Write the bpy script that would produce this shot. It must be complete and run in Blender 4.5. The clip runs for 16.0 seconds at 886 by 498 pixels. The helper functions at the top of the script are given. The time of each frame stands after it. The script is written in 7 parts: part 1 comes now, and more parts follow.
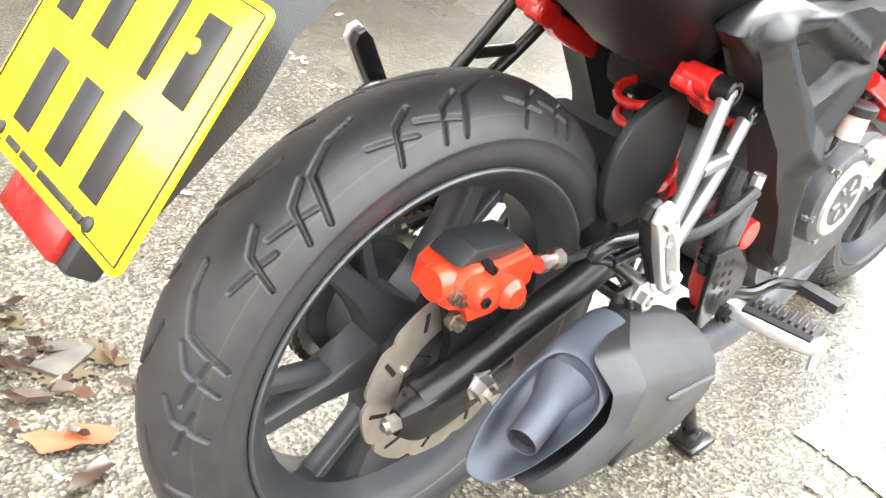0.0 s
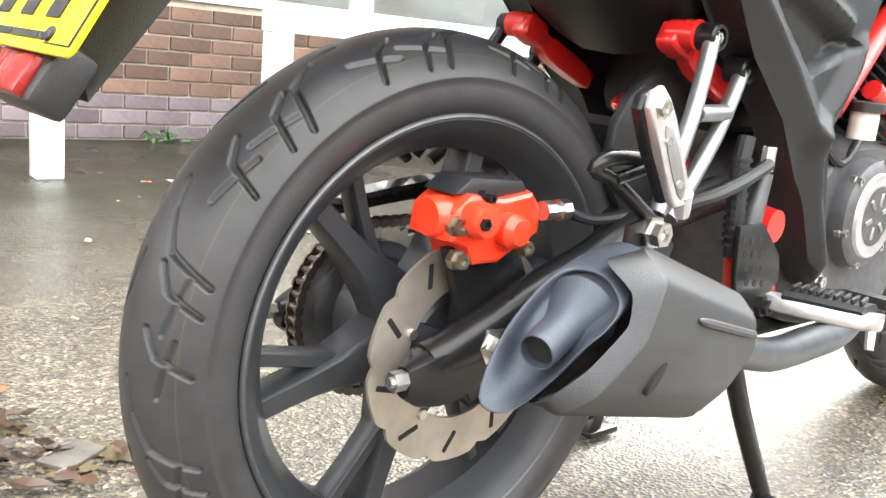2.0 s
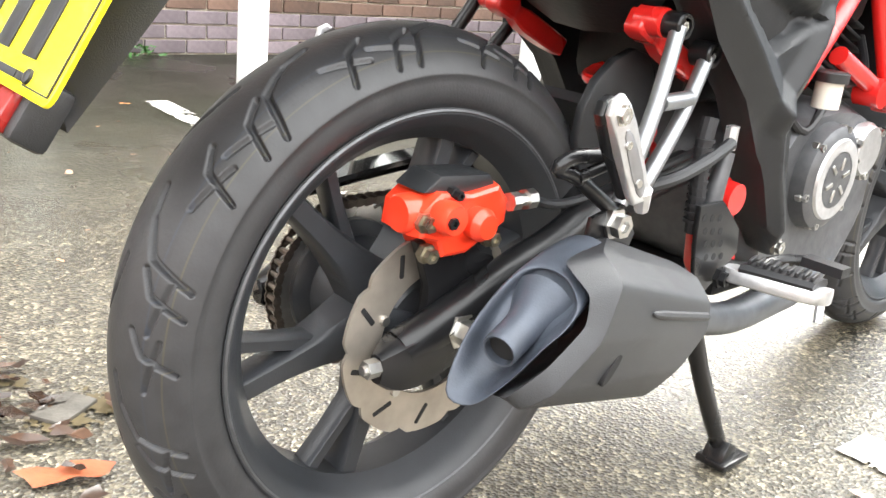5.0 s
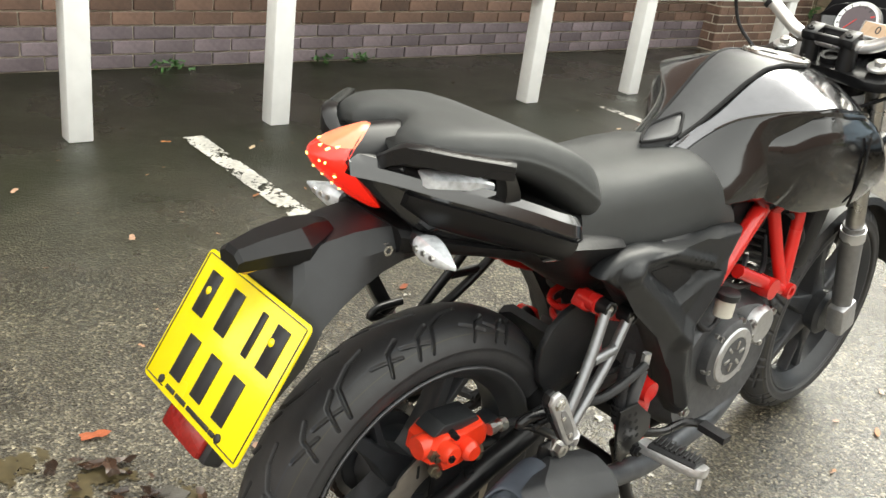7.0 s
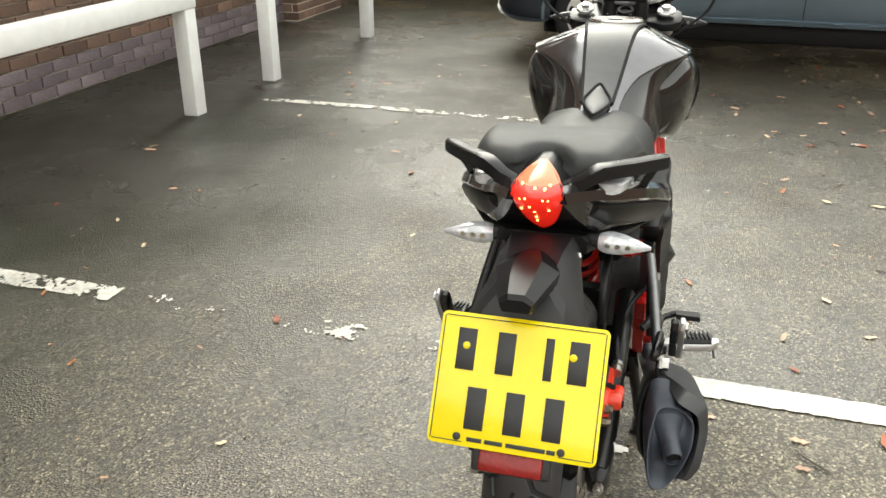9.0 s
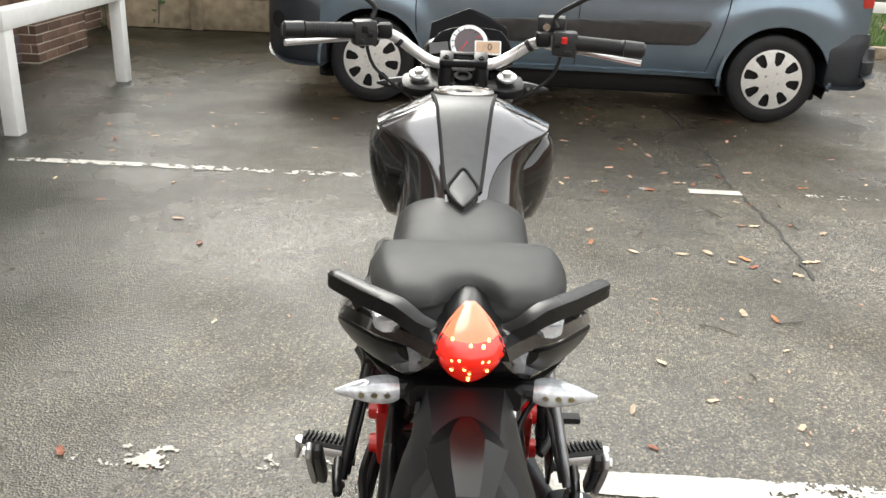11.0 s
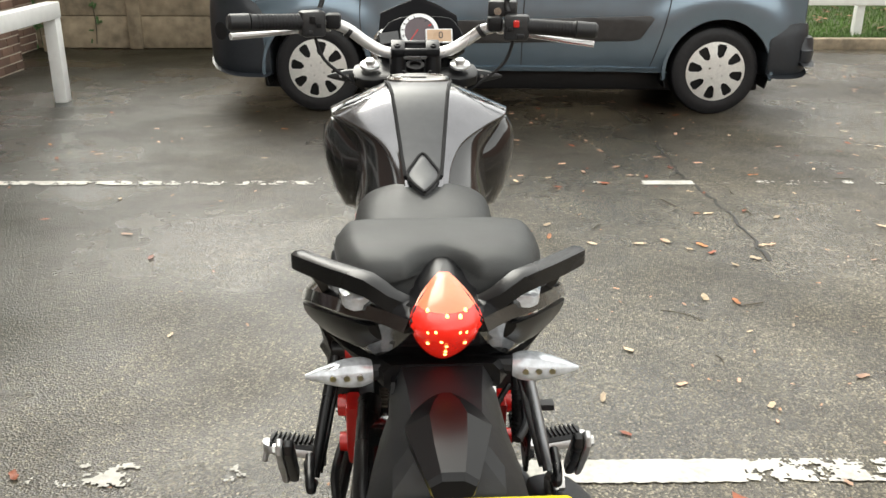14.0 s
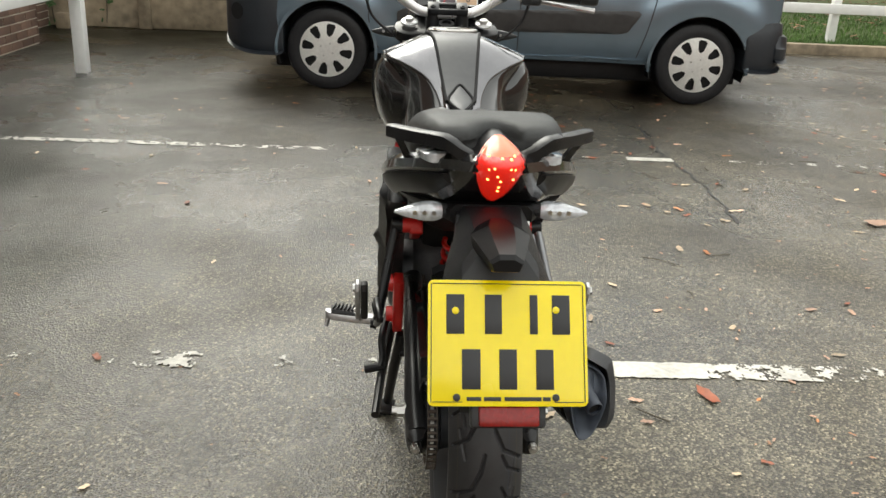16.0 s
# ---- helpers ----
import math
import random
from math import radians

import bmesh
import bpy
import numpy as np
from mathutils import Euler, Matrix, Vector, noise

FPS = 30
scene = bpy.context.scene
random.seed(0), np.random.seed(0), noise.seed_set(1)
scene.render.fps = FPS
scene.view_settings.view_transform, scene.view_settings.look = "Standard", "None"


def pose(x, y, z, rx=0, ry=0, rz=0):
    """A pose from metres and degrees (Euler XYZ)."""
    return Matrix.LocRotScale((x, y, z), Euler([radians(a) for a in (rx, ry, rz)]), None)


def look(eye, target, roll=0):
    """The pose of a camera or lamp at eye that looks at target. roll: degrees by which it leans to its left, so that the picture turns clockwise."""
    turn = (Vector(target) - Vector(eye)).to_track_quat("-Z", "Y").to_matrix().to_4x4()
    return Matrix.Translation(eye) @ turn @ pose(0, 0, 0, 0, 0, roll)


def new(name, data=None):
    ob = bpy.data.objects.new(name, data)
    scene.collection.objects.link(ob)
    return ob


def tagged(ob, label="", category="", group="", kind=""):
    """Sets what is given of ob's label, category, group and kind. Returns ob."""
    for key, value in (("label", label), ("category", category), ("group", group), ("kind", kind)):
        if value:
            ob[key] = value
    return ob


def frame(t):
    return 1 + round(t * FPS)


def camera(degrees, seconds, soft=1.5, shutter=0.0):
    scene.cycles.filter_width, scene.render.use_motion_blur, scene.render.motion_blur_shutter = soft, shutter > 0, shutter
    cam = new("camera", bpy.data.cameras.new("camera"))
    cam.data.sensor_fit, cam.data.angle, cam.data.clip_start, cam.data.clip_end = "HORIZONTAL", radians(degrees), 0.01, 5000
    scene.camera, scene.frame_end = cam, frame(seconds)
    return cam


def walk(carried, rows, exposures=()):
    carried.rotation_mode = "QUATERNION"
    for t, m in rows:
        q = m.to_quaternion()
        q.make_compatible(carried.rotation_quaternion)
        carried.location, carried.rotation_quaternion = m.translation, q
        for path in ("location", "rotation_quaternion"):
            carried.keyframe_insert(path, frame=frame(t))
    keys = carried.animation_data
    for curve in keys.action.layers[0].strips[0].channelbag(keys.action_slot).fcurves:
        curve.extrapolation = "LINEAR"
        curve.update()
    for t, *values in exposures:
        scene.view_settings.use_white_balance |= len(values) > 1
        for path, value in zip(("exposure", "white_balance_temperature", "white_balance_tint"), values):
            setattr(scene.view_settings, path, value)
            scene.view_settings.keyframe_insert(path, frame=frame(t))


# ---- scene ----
cam = camera(53.2, 16.0)
PATH = [
    (0, (0.262, -1.402, 0.894), (-0.93, -0.146, -0.107), 13.2),
    (0.5, (0.343, -1.412, 0.838), (-1.057, -0.22, 0.05), 6.7),
    (1, (0.34, -1.371, 0.701), (-1.08, -0.108, 0.078), 6.4),
    (1.5, (0.37, -1.37, 0.617), (-1.082, -0.087, 0.119), 6.4),
    (2, (0.387, -1.38, 0.596), (-1.116, -0.135, 0.158), 5.7),
    (2.5, (0.404, -1.384, 0.585), (-1.057, -0.097, 0.128), 7.0),
    (3, (0.423, -1.389, 0.591), (-1.015, -0.084, 0.115), 6.8),
    (3.2, (0.427, -1.394, 0.588), (-1.014, -0.09, 0.114), 6.7),
    (5.5, (0.397, -1.384, 0.807), (-0.991, -0.161, 0.048), 6.0),
    (6, (0.413, -1.445, 1.014), (-0.905, -0.212, 0.152), 8.0),
    (6.5, (0.507, -1.518, 1.178), (-0.853, -0.297, 0.366), 9.0),
    (7, (0.572, -1.615, 1.243), (-0.789, -0.391, 0.438), 8.0),
    (7.5, (0.522, -1.853, 1.301), (-0.641, -0.438, 0.498), 6.9),
    (8, (0.341, -1.983, 1.291), (-0.693, -0.513, 0.415), 5.5),
    (8.5, (0.116, -2.071, 1.325), (-0.808, -0.527, 0.452), 3.6),
    (9, (-0.055, -2.223, 1.334), (-0.635, -0.486, 0.531), -0.5),
    (9.5, (-0.167, -2.245, 1.343), (-0.48, -0.432, 0.557), 0.1),
    (9.7, (-0.203, -2.209, 1.339), (-0.441, -0.391, 0.54), -0.1),
    (11.8, (-0.32, -1.793, 1.382), (-0.356, 0.098, 0.732), 2.4),
    (12, (-0.32, -1.769, 1.387), (-0.352, 0.13, 0.761), 2.2),
    (12.5, (-0.326, -1.746, 1.401), (-0.359, 0.17, 0.827), 1.5),
    (13, (-0.319, -1.743, 1.388), (-0.351, 0.151, 0.745), 1.0),
    (13.5, (-0.304, -1.787, 1.338), (-0.338, 0.075, 0.61), 0.2),
    (14, (-0.331, -1.895, 1.299), (-0.291, -0.024, 0.594), 0.3),
    (14.5, (-0.368, -2.028, 1.262), (-0.2, -0.164, 0.558), 2.7),
    (15, (-0.341, -2.141, 1.255), (-0.257, -0.269, 0.556), 2.7),
    (15.5, (-0.324, -2.289, 1.255), (-0.352, -0.425, 0.53), 2.6),
    (16, (-0.456, -2.376, 1.249), (-0.369, -0.505, 0.549), 2.6),
]
walk(cam, [(t, look(*p)) for t, *p in PATH], [(0.0, 3.58, 6500, 8), (1.0, 3.46, 6500, 8), (2.0, 3.3, 6500, 8), (3.2, 3.25, 6500, 8), (5.5, 3.2, 6500, 8), (6.2, 2.92, 6530, 7), (7.0, 1.85, 6860, 4), (8.0, 1.64, 6860, 3), (9.0, 1.61, 6900, 4), (9.7, 1.58, 6800, 5), (12.0, 1.57, 6620, 8), (13.0, 1.52, 6720, 8), (14.0, 1.46, 6760, 6), (15.0, 1.24, 6820, 5), (16.0, 1.2, 6760, 5)])

# ---- world and sun: overcast winter daylight ----
world = bpy.data.worlds.new("world")
scene.world = world
world.use_nodes = True
wn, wl = world.node_tree.nodes, world.node_tree.links
sky = wn.new("ShaderNodeTexSky")
sky.sky_type, sky.sun_disc = "NISHITA", False
sky.sun_elevation, sky.sun_rotation = radians(43.8), radians(334.8)
sky.air_density, sky.dust_density, sky.ozone_density = 1.0, 4.0, 1.0
greyed = wn.new("ShaderNodeHueSaturation")
greyed.inputs["Saturation"].default_value = 0.06
greyed.inputs["Value"].default_value = 3.0
cloud = wn.new("ShaderNodeGamma")
cloud.inputs["Gamma"].default_value = 0.5
wl.new(sky.outputs["Color"], cloud.inputs["Color"])
wl.new(cloud.outputs["Color"], greyed.inputs["Color"])
wl.new(greyed.outputs["Color"], wn["Background"].inputs["Color"])
wn["Background"].inputs["Strength"].default_value = 0.15
sun_data = bpy.data.lights.new("sun", "SUN")
sun_data.energy, sun_data.angle, sun_data.color = 0.85, radians(42), (1.0, 0.96, 0.88)
sun_ob = new("sun", sun_data)
sun_ob.matrix_world = look((-8, 17, 18), (0, 0, 0))


# ---- materials ----
def mat(name, color, rough=0.5, metal=0.0, grain=0.0, scale=60.0, vary=0.12, bump=0.0, bscale=None, coat=0.0, rvar=0.08, spec=0.5, detail=4.0):
    """A principled material with colour variation at two scales, uneven gloss and a fine relief."""
    m = bpy.data.materials.new(name)
    m.use_nodes = True
    n, l = m.node_tree.nodes, m.node_tree.links
    b = n["Principled BSDF"]
    co = n.new("ShaderNodeTexCoord")
    fine, wide = n.new("ShaderNodeTexNoise"), n.new("ShaderNodeTexNoise")
    fine.inputs["Scale"].default_value, fine.inputs["Detail"].default_value = scale, detail
    wide.inputs["Scale"].default_value, wide.inputs["Detail"].default_value = scale / 9, 3
    for t in (fine, wide):
        l.new(co.outputs["Object"], t.inputs["Vector"])
    add = n.new("ShaderNodeMath")
    l.new(fine.outputs["Fac"], add.inputs[0]), l.new(wide.outputs["Fac"], add.inputs[1])
    ramp = n.new("ShaderNodeMapRange")
    ramp.inputs["From Min"].default_value, ramp.inputs["From Max"].default_value = 0.7, 1.3
    ramp.inputs["To Min"].default_value, ramp.inputs["To Max"].default_value = 1 - vary, 1 + vary
    l.new(add.outputs[0], ramp.inputs["Value"])
    tint = n.new("ShaderNodeMix")
    tint.data_type, tint.blend_type = "RGBA", "MULTIPLY"
    tint.inputs["Factor"].default_value = 1.0
    tint.inputs["A"].default_value = (*color, 1)
    l.new(ramp.outputs["Result"], tint.inputs["B"])
    l.new(tint.outputs["Result"], b.inputs["Base Color"])
    rr = n.new("ShaderNodeMapRange")
    rr.inputs["From Min"].default_value, rr.inputs["From Max"].default_value = 0.3, 0.7
    rr.inputs["To Min"].default_value, rr.inputs["To Max"].default_value = max(0.02, rough - rvar), min(1, rough + rvar)
    l.new(wide.outputs["Fac"], rr.inputs["Value"])
    l.new(rr.outputs["Result"], b.inputs["Roughness"])
    b.inputs["Metallic"].default_value = metal
    b.inputs["Coat Weight"].default_value = coat
    b.inputs["Coat Roughness"].default_value = 0.06
    b.inputs["Specular IOR Level"].default_value = spec
    if bump:
        t = n.new("ShaderNodeTexNoise")
        t.inputs["Scale"].default_value, t.inputs["Detail"].default_value = bscale or scale * 3, 3
        l.new(co.outputs["Object"], t.inputs["Vector"])
        bp = n.new("ShaderNodeBump")
        bp.inputs["Strength"].default_value, bp.inputs["Distance"].default_value = bump, 0.002
        l.new(t.outputs["Fac"], bp.inputs["Height"])
        l.new(bp.outputs["Normal"], b.inputs["Normal"])
    return m


def glow(name, color, strength, rough=0.3):
    m = mat(name, color, rough)
    b = m.node_tree.nodes["Principled BSDF"]
    b.inputs["Emission Color"].default_value = (*color, 1)
    b.inputs["Emission Strength"].default_value = strength
    return m


def glassy(name, color, rough=0.03, trans=1.0):
    m = mat(name, color, rough, vary=0.03, rvar=0.02)
    b = m.node_tree.nodes["Principled BSDF"]
    b.inputs["Transmission Weight"].default_value = trans
    b.inputs["IOR"].default_value = 1.45
    return m


RUBBER = mat("tyre_rubber", (0.018, 0.018, 0.020), 0.5, spec=0.35, scale=40, vary=0.25, bump=0.15, bscale=300)
PLASTIC = mat("matt_black_plastic", (0.017, 0.018, 0.020), 0.40, spec=0.5, scale=50, vary=0.15, bump=0.25, bscale=900)
COVER = mat("grey_black_panel", (0.014, 0.015, 0.017), 0.42, spec=0.38, scale=30, vary=0.12, bump=0.2, bscale=900)
COWLBLACK = mat("satin_black_cowl", (0.006, 0.006, 0.007), 0.34, spec=0.35, scale=40, vary=0.15)
GLOSS = mat("gloss_black_paint", (0.012, 0.012, 0.013), 0.12, scale=20, vary=0.2, coat=1.0, rvar=0.04)
TANKPAINT = mat("metallic_dark_paint", (0.145, 0.145, 0.155), 0.16, metal=0.9, scale=300, vary=0.1, coat=1.0, rvar=0.03)
PANEL = mat("satin_grey_panel", (0.06, 0.062, 0.066), 0.38, scale=60, vary=0.1, rvar=0.05)
KNEE = mat("satin_black_side", (0.010, 0.010, 0.011), 0.16, scale=30, vary=0.2, spec=0.5, coat=0.6)
SEAT = mat("grained_seat_vinyl", (0.045, 0.047, 0.047), 0.55, scale=40, vary=0.1, spec=0.35, bump=0.3, bscale=700)
WHEEL = mat("satin_black_alloy", (0.026, 0.028, 0.032), 0.40, spec=0.5, scale=40, vary=0.15, bump=0.12, bscale=500)
FRAMEBLACK = mat("black_frame_paint", (0.010, 0.010, 0.011), 0.3, spec=0.4, scale=40, vary=0.15)
RED = mat("red_frame_paint", (0.62, 0.018, 0.015), 0.28, scale=30, vary=0.1, coat=0.5)
CALRED = mat("orange_red_caliper_paint", (0.85, 0.05, 0.018), 0.3, scale=50, vary=0.1, coat=0.4)
HANGER = mat("dull_silver_hanger", (0.26, 0.265, 0.275), 0.34, metal=0.8, scale=60)
STEEL = mat("bright_steel", (0.55, 0.54, 0.52), 0.3, metal=1.0, scale=80, vary=0.15)
BOLT = mat("dull_plated_bolt", (0.32, 0.29, 0.22), 0.35, metal=0.9, scale=120, vary=0.3)
DISC = mat("worn_brake_disc", (0.42, 0.38, 0.33), 0.42, metal=0.8, scale=30, vary=0.25)
ALLOY = mat("cast_alloy", (0.55, 0.55, 0.56), 0.42, metal=0.8, scale=90, vary=0.15, bump=0.15)
BARSILVER = mat("silver_bar", (0.72, 0.72, 0.72), 0.3, metal=0.7, scale=60, vary=0.05)
ENGINE = mat("engine_casing", (0.10, 0.102, 0.108), 0.45, metal=0.5, scale=60, vary=0.25, bump=0.15)
ENGDARK = mat("black_engine_block", (0.006, 0.006, 0.007), 0.5, spec=0.3, scale=60, vary=0.3, bump=0.2)
CHAIN = mat("oily_chain", (0.12, 0.1, 0.085), 0.38, metal=0.8, scale=120, vary=0.4)
EXCAP = mat("blue_grey_exhaust_end", (0.058, 0.068, 0.088), 0.5, metal=0.3, scale=40, vary=0.25, bump=0.2, bscale=500)
EXCOVER = mat("charcoal_exhaust_cover", (0.03, 0.031, 0.034), 0.5, scale=60, vary=0.1, bump=0.25, bscale=900)
YELLOW = mat("yellow_reflective_plate", (0.92, 0.74, 0.008), 0.22, scale=30, vary=0.04, coat=0.4)
SCREENBLACK = mat("black_fly_screen", (0.004, 0.004, 0.005), 0.30, scale=40, spec=0.07)
INK = mat("black_plate_ink", (0.02, 0.02, 0.022), 0.4, scale=40)
REDLENS = glow("red_lamp_lens", (0.70, 0.016, 0.008), 0.30, 0.14)
PALELENS = glow("pale_upper_lens", (0.78, 0.19, 0.10), 0.16, 0.10)
LED = glow("lit_led", (1.0, 0.36, 0.09), 3.4)
_lens = REDLENS.node_tree
_cells, _dent = _lens.nodes.new("ShaderNodeTexVoronoi"), _lens.nodes.new("ShaderNodeBump")
_cells.inputs["Scale"].default_value = 110
_dent.inputs["Strength"].default_value, _dent.inputs["Distance"].default_value = 0.30, 0.002
_lens.nodes["Principled BSDF"].inputs["Coat Weight"].default_value = 0.7
_lens.links.new(_cells.outputs["Distance"], _dent.inputs["Height"])
_lens.links.new(_dent.outputs["Normal"], _lens.nodes["Principled BSDF"].inputs["Normal"])
REFLECTOR = mat("red_reflector", (0.24, 0.010, 0.008), 0.25, scale=200, vary=0.3)
CLEAR = mat("clear_indicator_lens", (0.66, 0.69, 0.73), 0.10, metal=0.15, scale=90, vary=0.35, coat=1.0)
MIRROR = mat("mirror_glass", (0.9, 0.9, 0.9), 0.02, metal=1.0, vary=0.0, rvar=0.0)
DIAL = mat("dial_face", (0.10, 0.075, 0.085), 0.3, scale=60)
SCREEN = glow("amber_lcd", (0.5, 0.34, 0.22), 0.06)
VANPAINT = mat("blue_grey_metallic_paint", (0.17, 0.235, 0.295), 0.24, metal=0.65, scale=7, vary=0.07, coat=1.0, rvar=0.05)
VANPLASTIC = mat("dark_grey_bumper_plastic", (0.020, 0.024, 0.030), 0.36, scale=40, vary=0.15, bump=0.2)
VANTRIM = mat("rub_strip_plastic", (0.035, 0.033, 0.033), 0.42, scale=20, vary=0.25)
VANGLASS = mat("tinted_van_glass", (0.030, 0.055, 0.042), 0.05, scale=5, vary=0.5, spec=0.4)
HUBCAP = mat("silver_wheel_trim", (0.75, 0.74, 0.71), 0.38, metal=0.3, scale=50, vary=0.1)
WHITEPAINT = mat("white_gloss_paint", (0.86, 0.86, 0.84), 0.4, scale=14, vary=0.06, bump=0.1)
MORTAR = mat("pale_mortar", (0.55, 0.49, 0.40), 0.9, scale=60, vary=0.2, bump=0.5)
CONCRETE = mat("weathered_concrete", (0.30, 0.24, 0.165), 0.85, scale=11, vary=0.42, bump=0.5, bscale=90)
GRASSM = mat("grass_blades", (0.055, 0.11, 0.02), 0.6, scale=3, vary=0.4)
SOIL = mat("grass_soil", (0.06, 0.075, 0.02), 0.9, scale=8, vary=0.4, bump=0.6, bscale=40)
BARK = mat("bark", (0.10, 0.085, 0.06), 0.9, scale=20, vary=0.4, bump=0.8, bscale=50)
IVY = mat("ivy_leaf", (0.05, 0.11, 0.03), 0.5, scale=30, vary=0.3)


def tread():
    """Tyre rubber with the thin coloured lines of a new tread, worn in places."""
    m = mat("tread_rubber", (0.030, 0.030, 0.032), 0.46, scale=40, vary=0.25, bump=0.12, bscale=300)
    n, l = m.node_tree.nodes, m.node_tree.links
    b = n["Principled BSDF"]
    co, sep, wear = n.new("ShaderNodeTexCoord"), n.new("ShaderNodeSeparateXYZ"), n.new("ShaderNodeTexNoise")
    l.new(co.outputs["Object"], sep.inputs[0])
    wear.inputs["Scale"].default_value = 9
    l.new(co.outputs["Object"], wear.inputs["Vector"])
    src = b.inputs["Base Color"].links[0].from_socket
    for at, width, color in ((0.0505, 0.0006, (0.07, 0.062, 0.035)), (0.036, 0.0008, (0.03, 0.036, 0.05)), (0.043, 0.003, (0.034, 0.034, 0.036)), (-0.05, 0.0006, (0.07, 0.062, 0.035))):
        d = n.new("ShaderNodeMath")
        d.operation = "COMPARE"
        d.inputs[1].default_value, d.inputs[2].default_value = at, width
        l.new(sep.outputs["X"], d.inputs[0])
        f = n.new("ShaderNodeMath")
        f.operation = "MULTIPLY"
        l.new(d.outputs[0], f.inputs[0]), l.new(wear.outputs["Fac"], f.inputs[1])
        x = n.new("ShaderNodeMix")
        x.data_type = "RGBA"
        l.new(f.outputs[0], x.inputs["Factor"]), l.new(src, x.inputs["A"])
        x.inputs["B"].default_value = (*color, 1)
        src = x.outputs["Result"]
    l.new(src, b.inputs["Base Color"])
    return m


TREAD = tread()


def object_tint(m, lo, hi, hue=0.0):
    """Multiplies the base colour by a random value for each object."""
    n, l = m.node_tree.nodes, m.node_tree.links
    b = n["Principled BSDF"]
    src = b.inputs["Base Color"].links[0].from_socket
    info, mr, hs = n.new("ShaderNodeObjectInfo"), n.new("ShaderNodeMapRange"), n.new("ShaderNodeHueSaturation")
    mr.inputs["To Min"].default_value, mr.inputs["To Max"].default_value = lo, hi
    l.new(info.outputs["Random"], mr.inputs["Value"])
    l.new(mr.outputs["Result"], hs.inputs["Value"])
    l.new(src, hs.inputs["Color"])
    l.new(hs.outputs["Color"], b.inputs["Base Color"])
    return m


def island_tint(m, lo, hi):
    n, l = m.node_tree.nodes, m.node_tree.links
    b = n["Principled BSDF"]
    src = b.inputs["Base Color"].links[0].from_socket
    geo, mr, hs = n.new("ShaderNodeNewGeometry"), n.new("ShaderNodeMapRange"), n.new("ShaderNodeHueSaturation")
    mr.inputs["To Min"].default_value, mr.inputs["To Max"].default_value = lo, hi
    l.new(geo.outputs["Random Per Island"], mr.inputs["Value"])
    l.new(mr.outputs["Result"], hs.inputs["Value"])
    l.new(src, hs.inputs["Color"])
    l.new(hs.outputs["Color"], b.inputs["Base Color"])
    return m


BRICK = object_tint(mat("brown_brick", (0.145, 0.088, 0.064), 0.85, scale=40, vary=0.25, bump=0.5, bscale=200), 0.6, 1.35)
BRICKJ = island_tint(mat("brown_brick_rest", (0.145, 0.088, 0.064), 0.85, scale=40, vary=0.25, bump=0.5, bscale=200), 0.6, 1.35)
BLUEBRICK = object_tint(mat("purple_engineering_brick", (0.16, 0.128, 0.138), 0.7, scale=40, vary=0.25, bump=0.4, bscale=200), 0.65, 1.3)
BLUEBRICKJ = island_tint(mat("purple_brick_rest", (0.16, 0.128, 0.138), 0.7, scale=40, vary=0.25, bump=0.4, bscale=200), 0.65, 1.3)
LEAF = object_tint(mat("fallen_leaf", (0.46, 0.28, 0.19), 0.5, scale=60, vary=0.3, bump=0.3), 0.6, 1.7)
LEAFRED = object_tint(mat("fallen_red_leaf", (0.28, 0.075, 0.03), 0.5, scale=60, vary=0.3, bump=0.3), 0.6, 1.4)
LEAFPALE = object_tint(mat("fallen_pale_leaf", (0.62, 0.47, 0.31), 0.5, scale=60, vary=0.25, bump=0.3), 0.55, 1.3)
LEAFORANGE = object_tint(mat("fallen_orange_leaf", (0.50, 0.19, 0.06), 0.5, scale=60, vary=0.3, bump=0.3), 0.55, 1.3)
LEAFJ = island_tint(mat("leaf_litter", (0.20, 0.105, 0.055), 0.7, scale=60, vary=0.3), 0.5, 1.7)


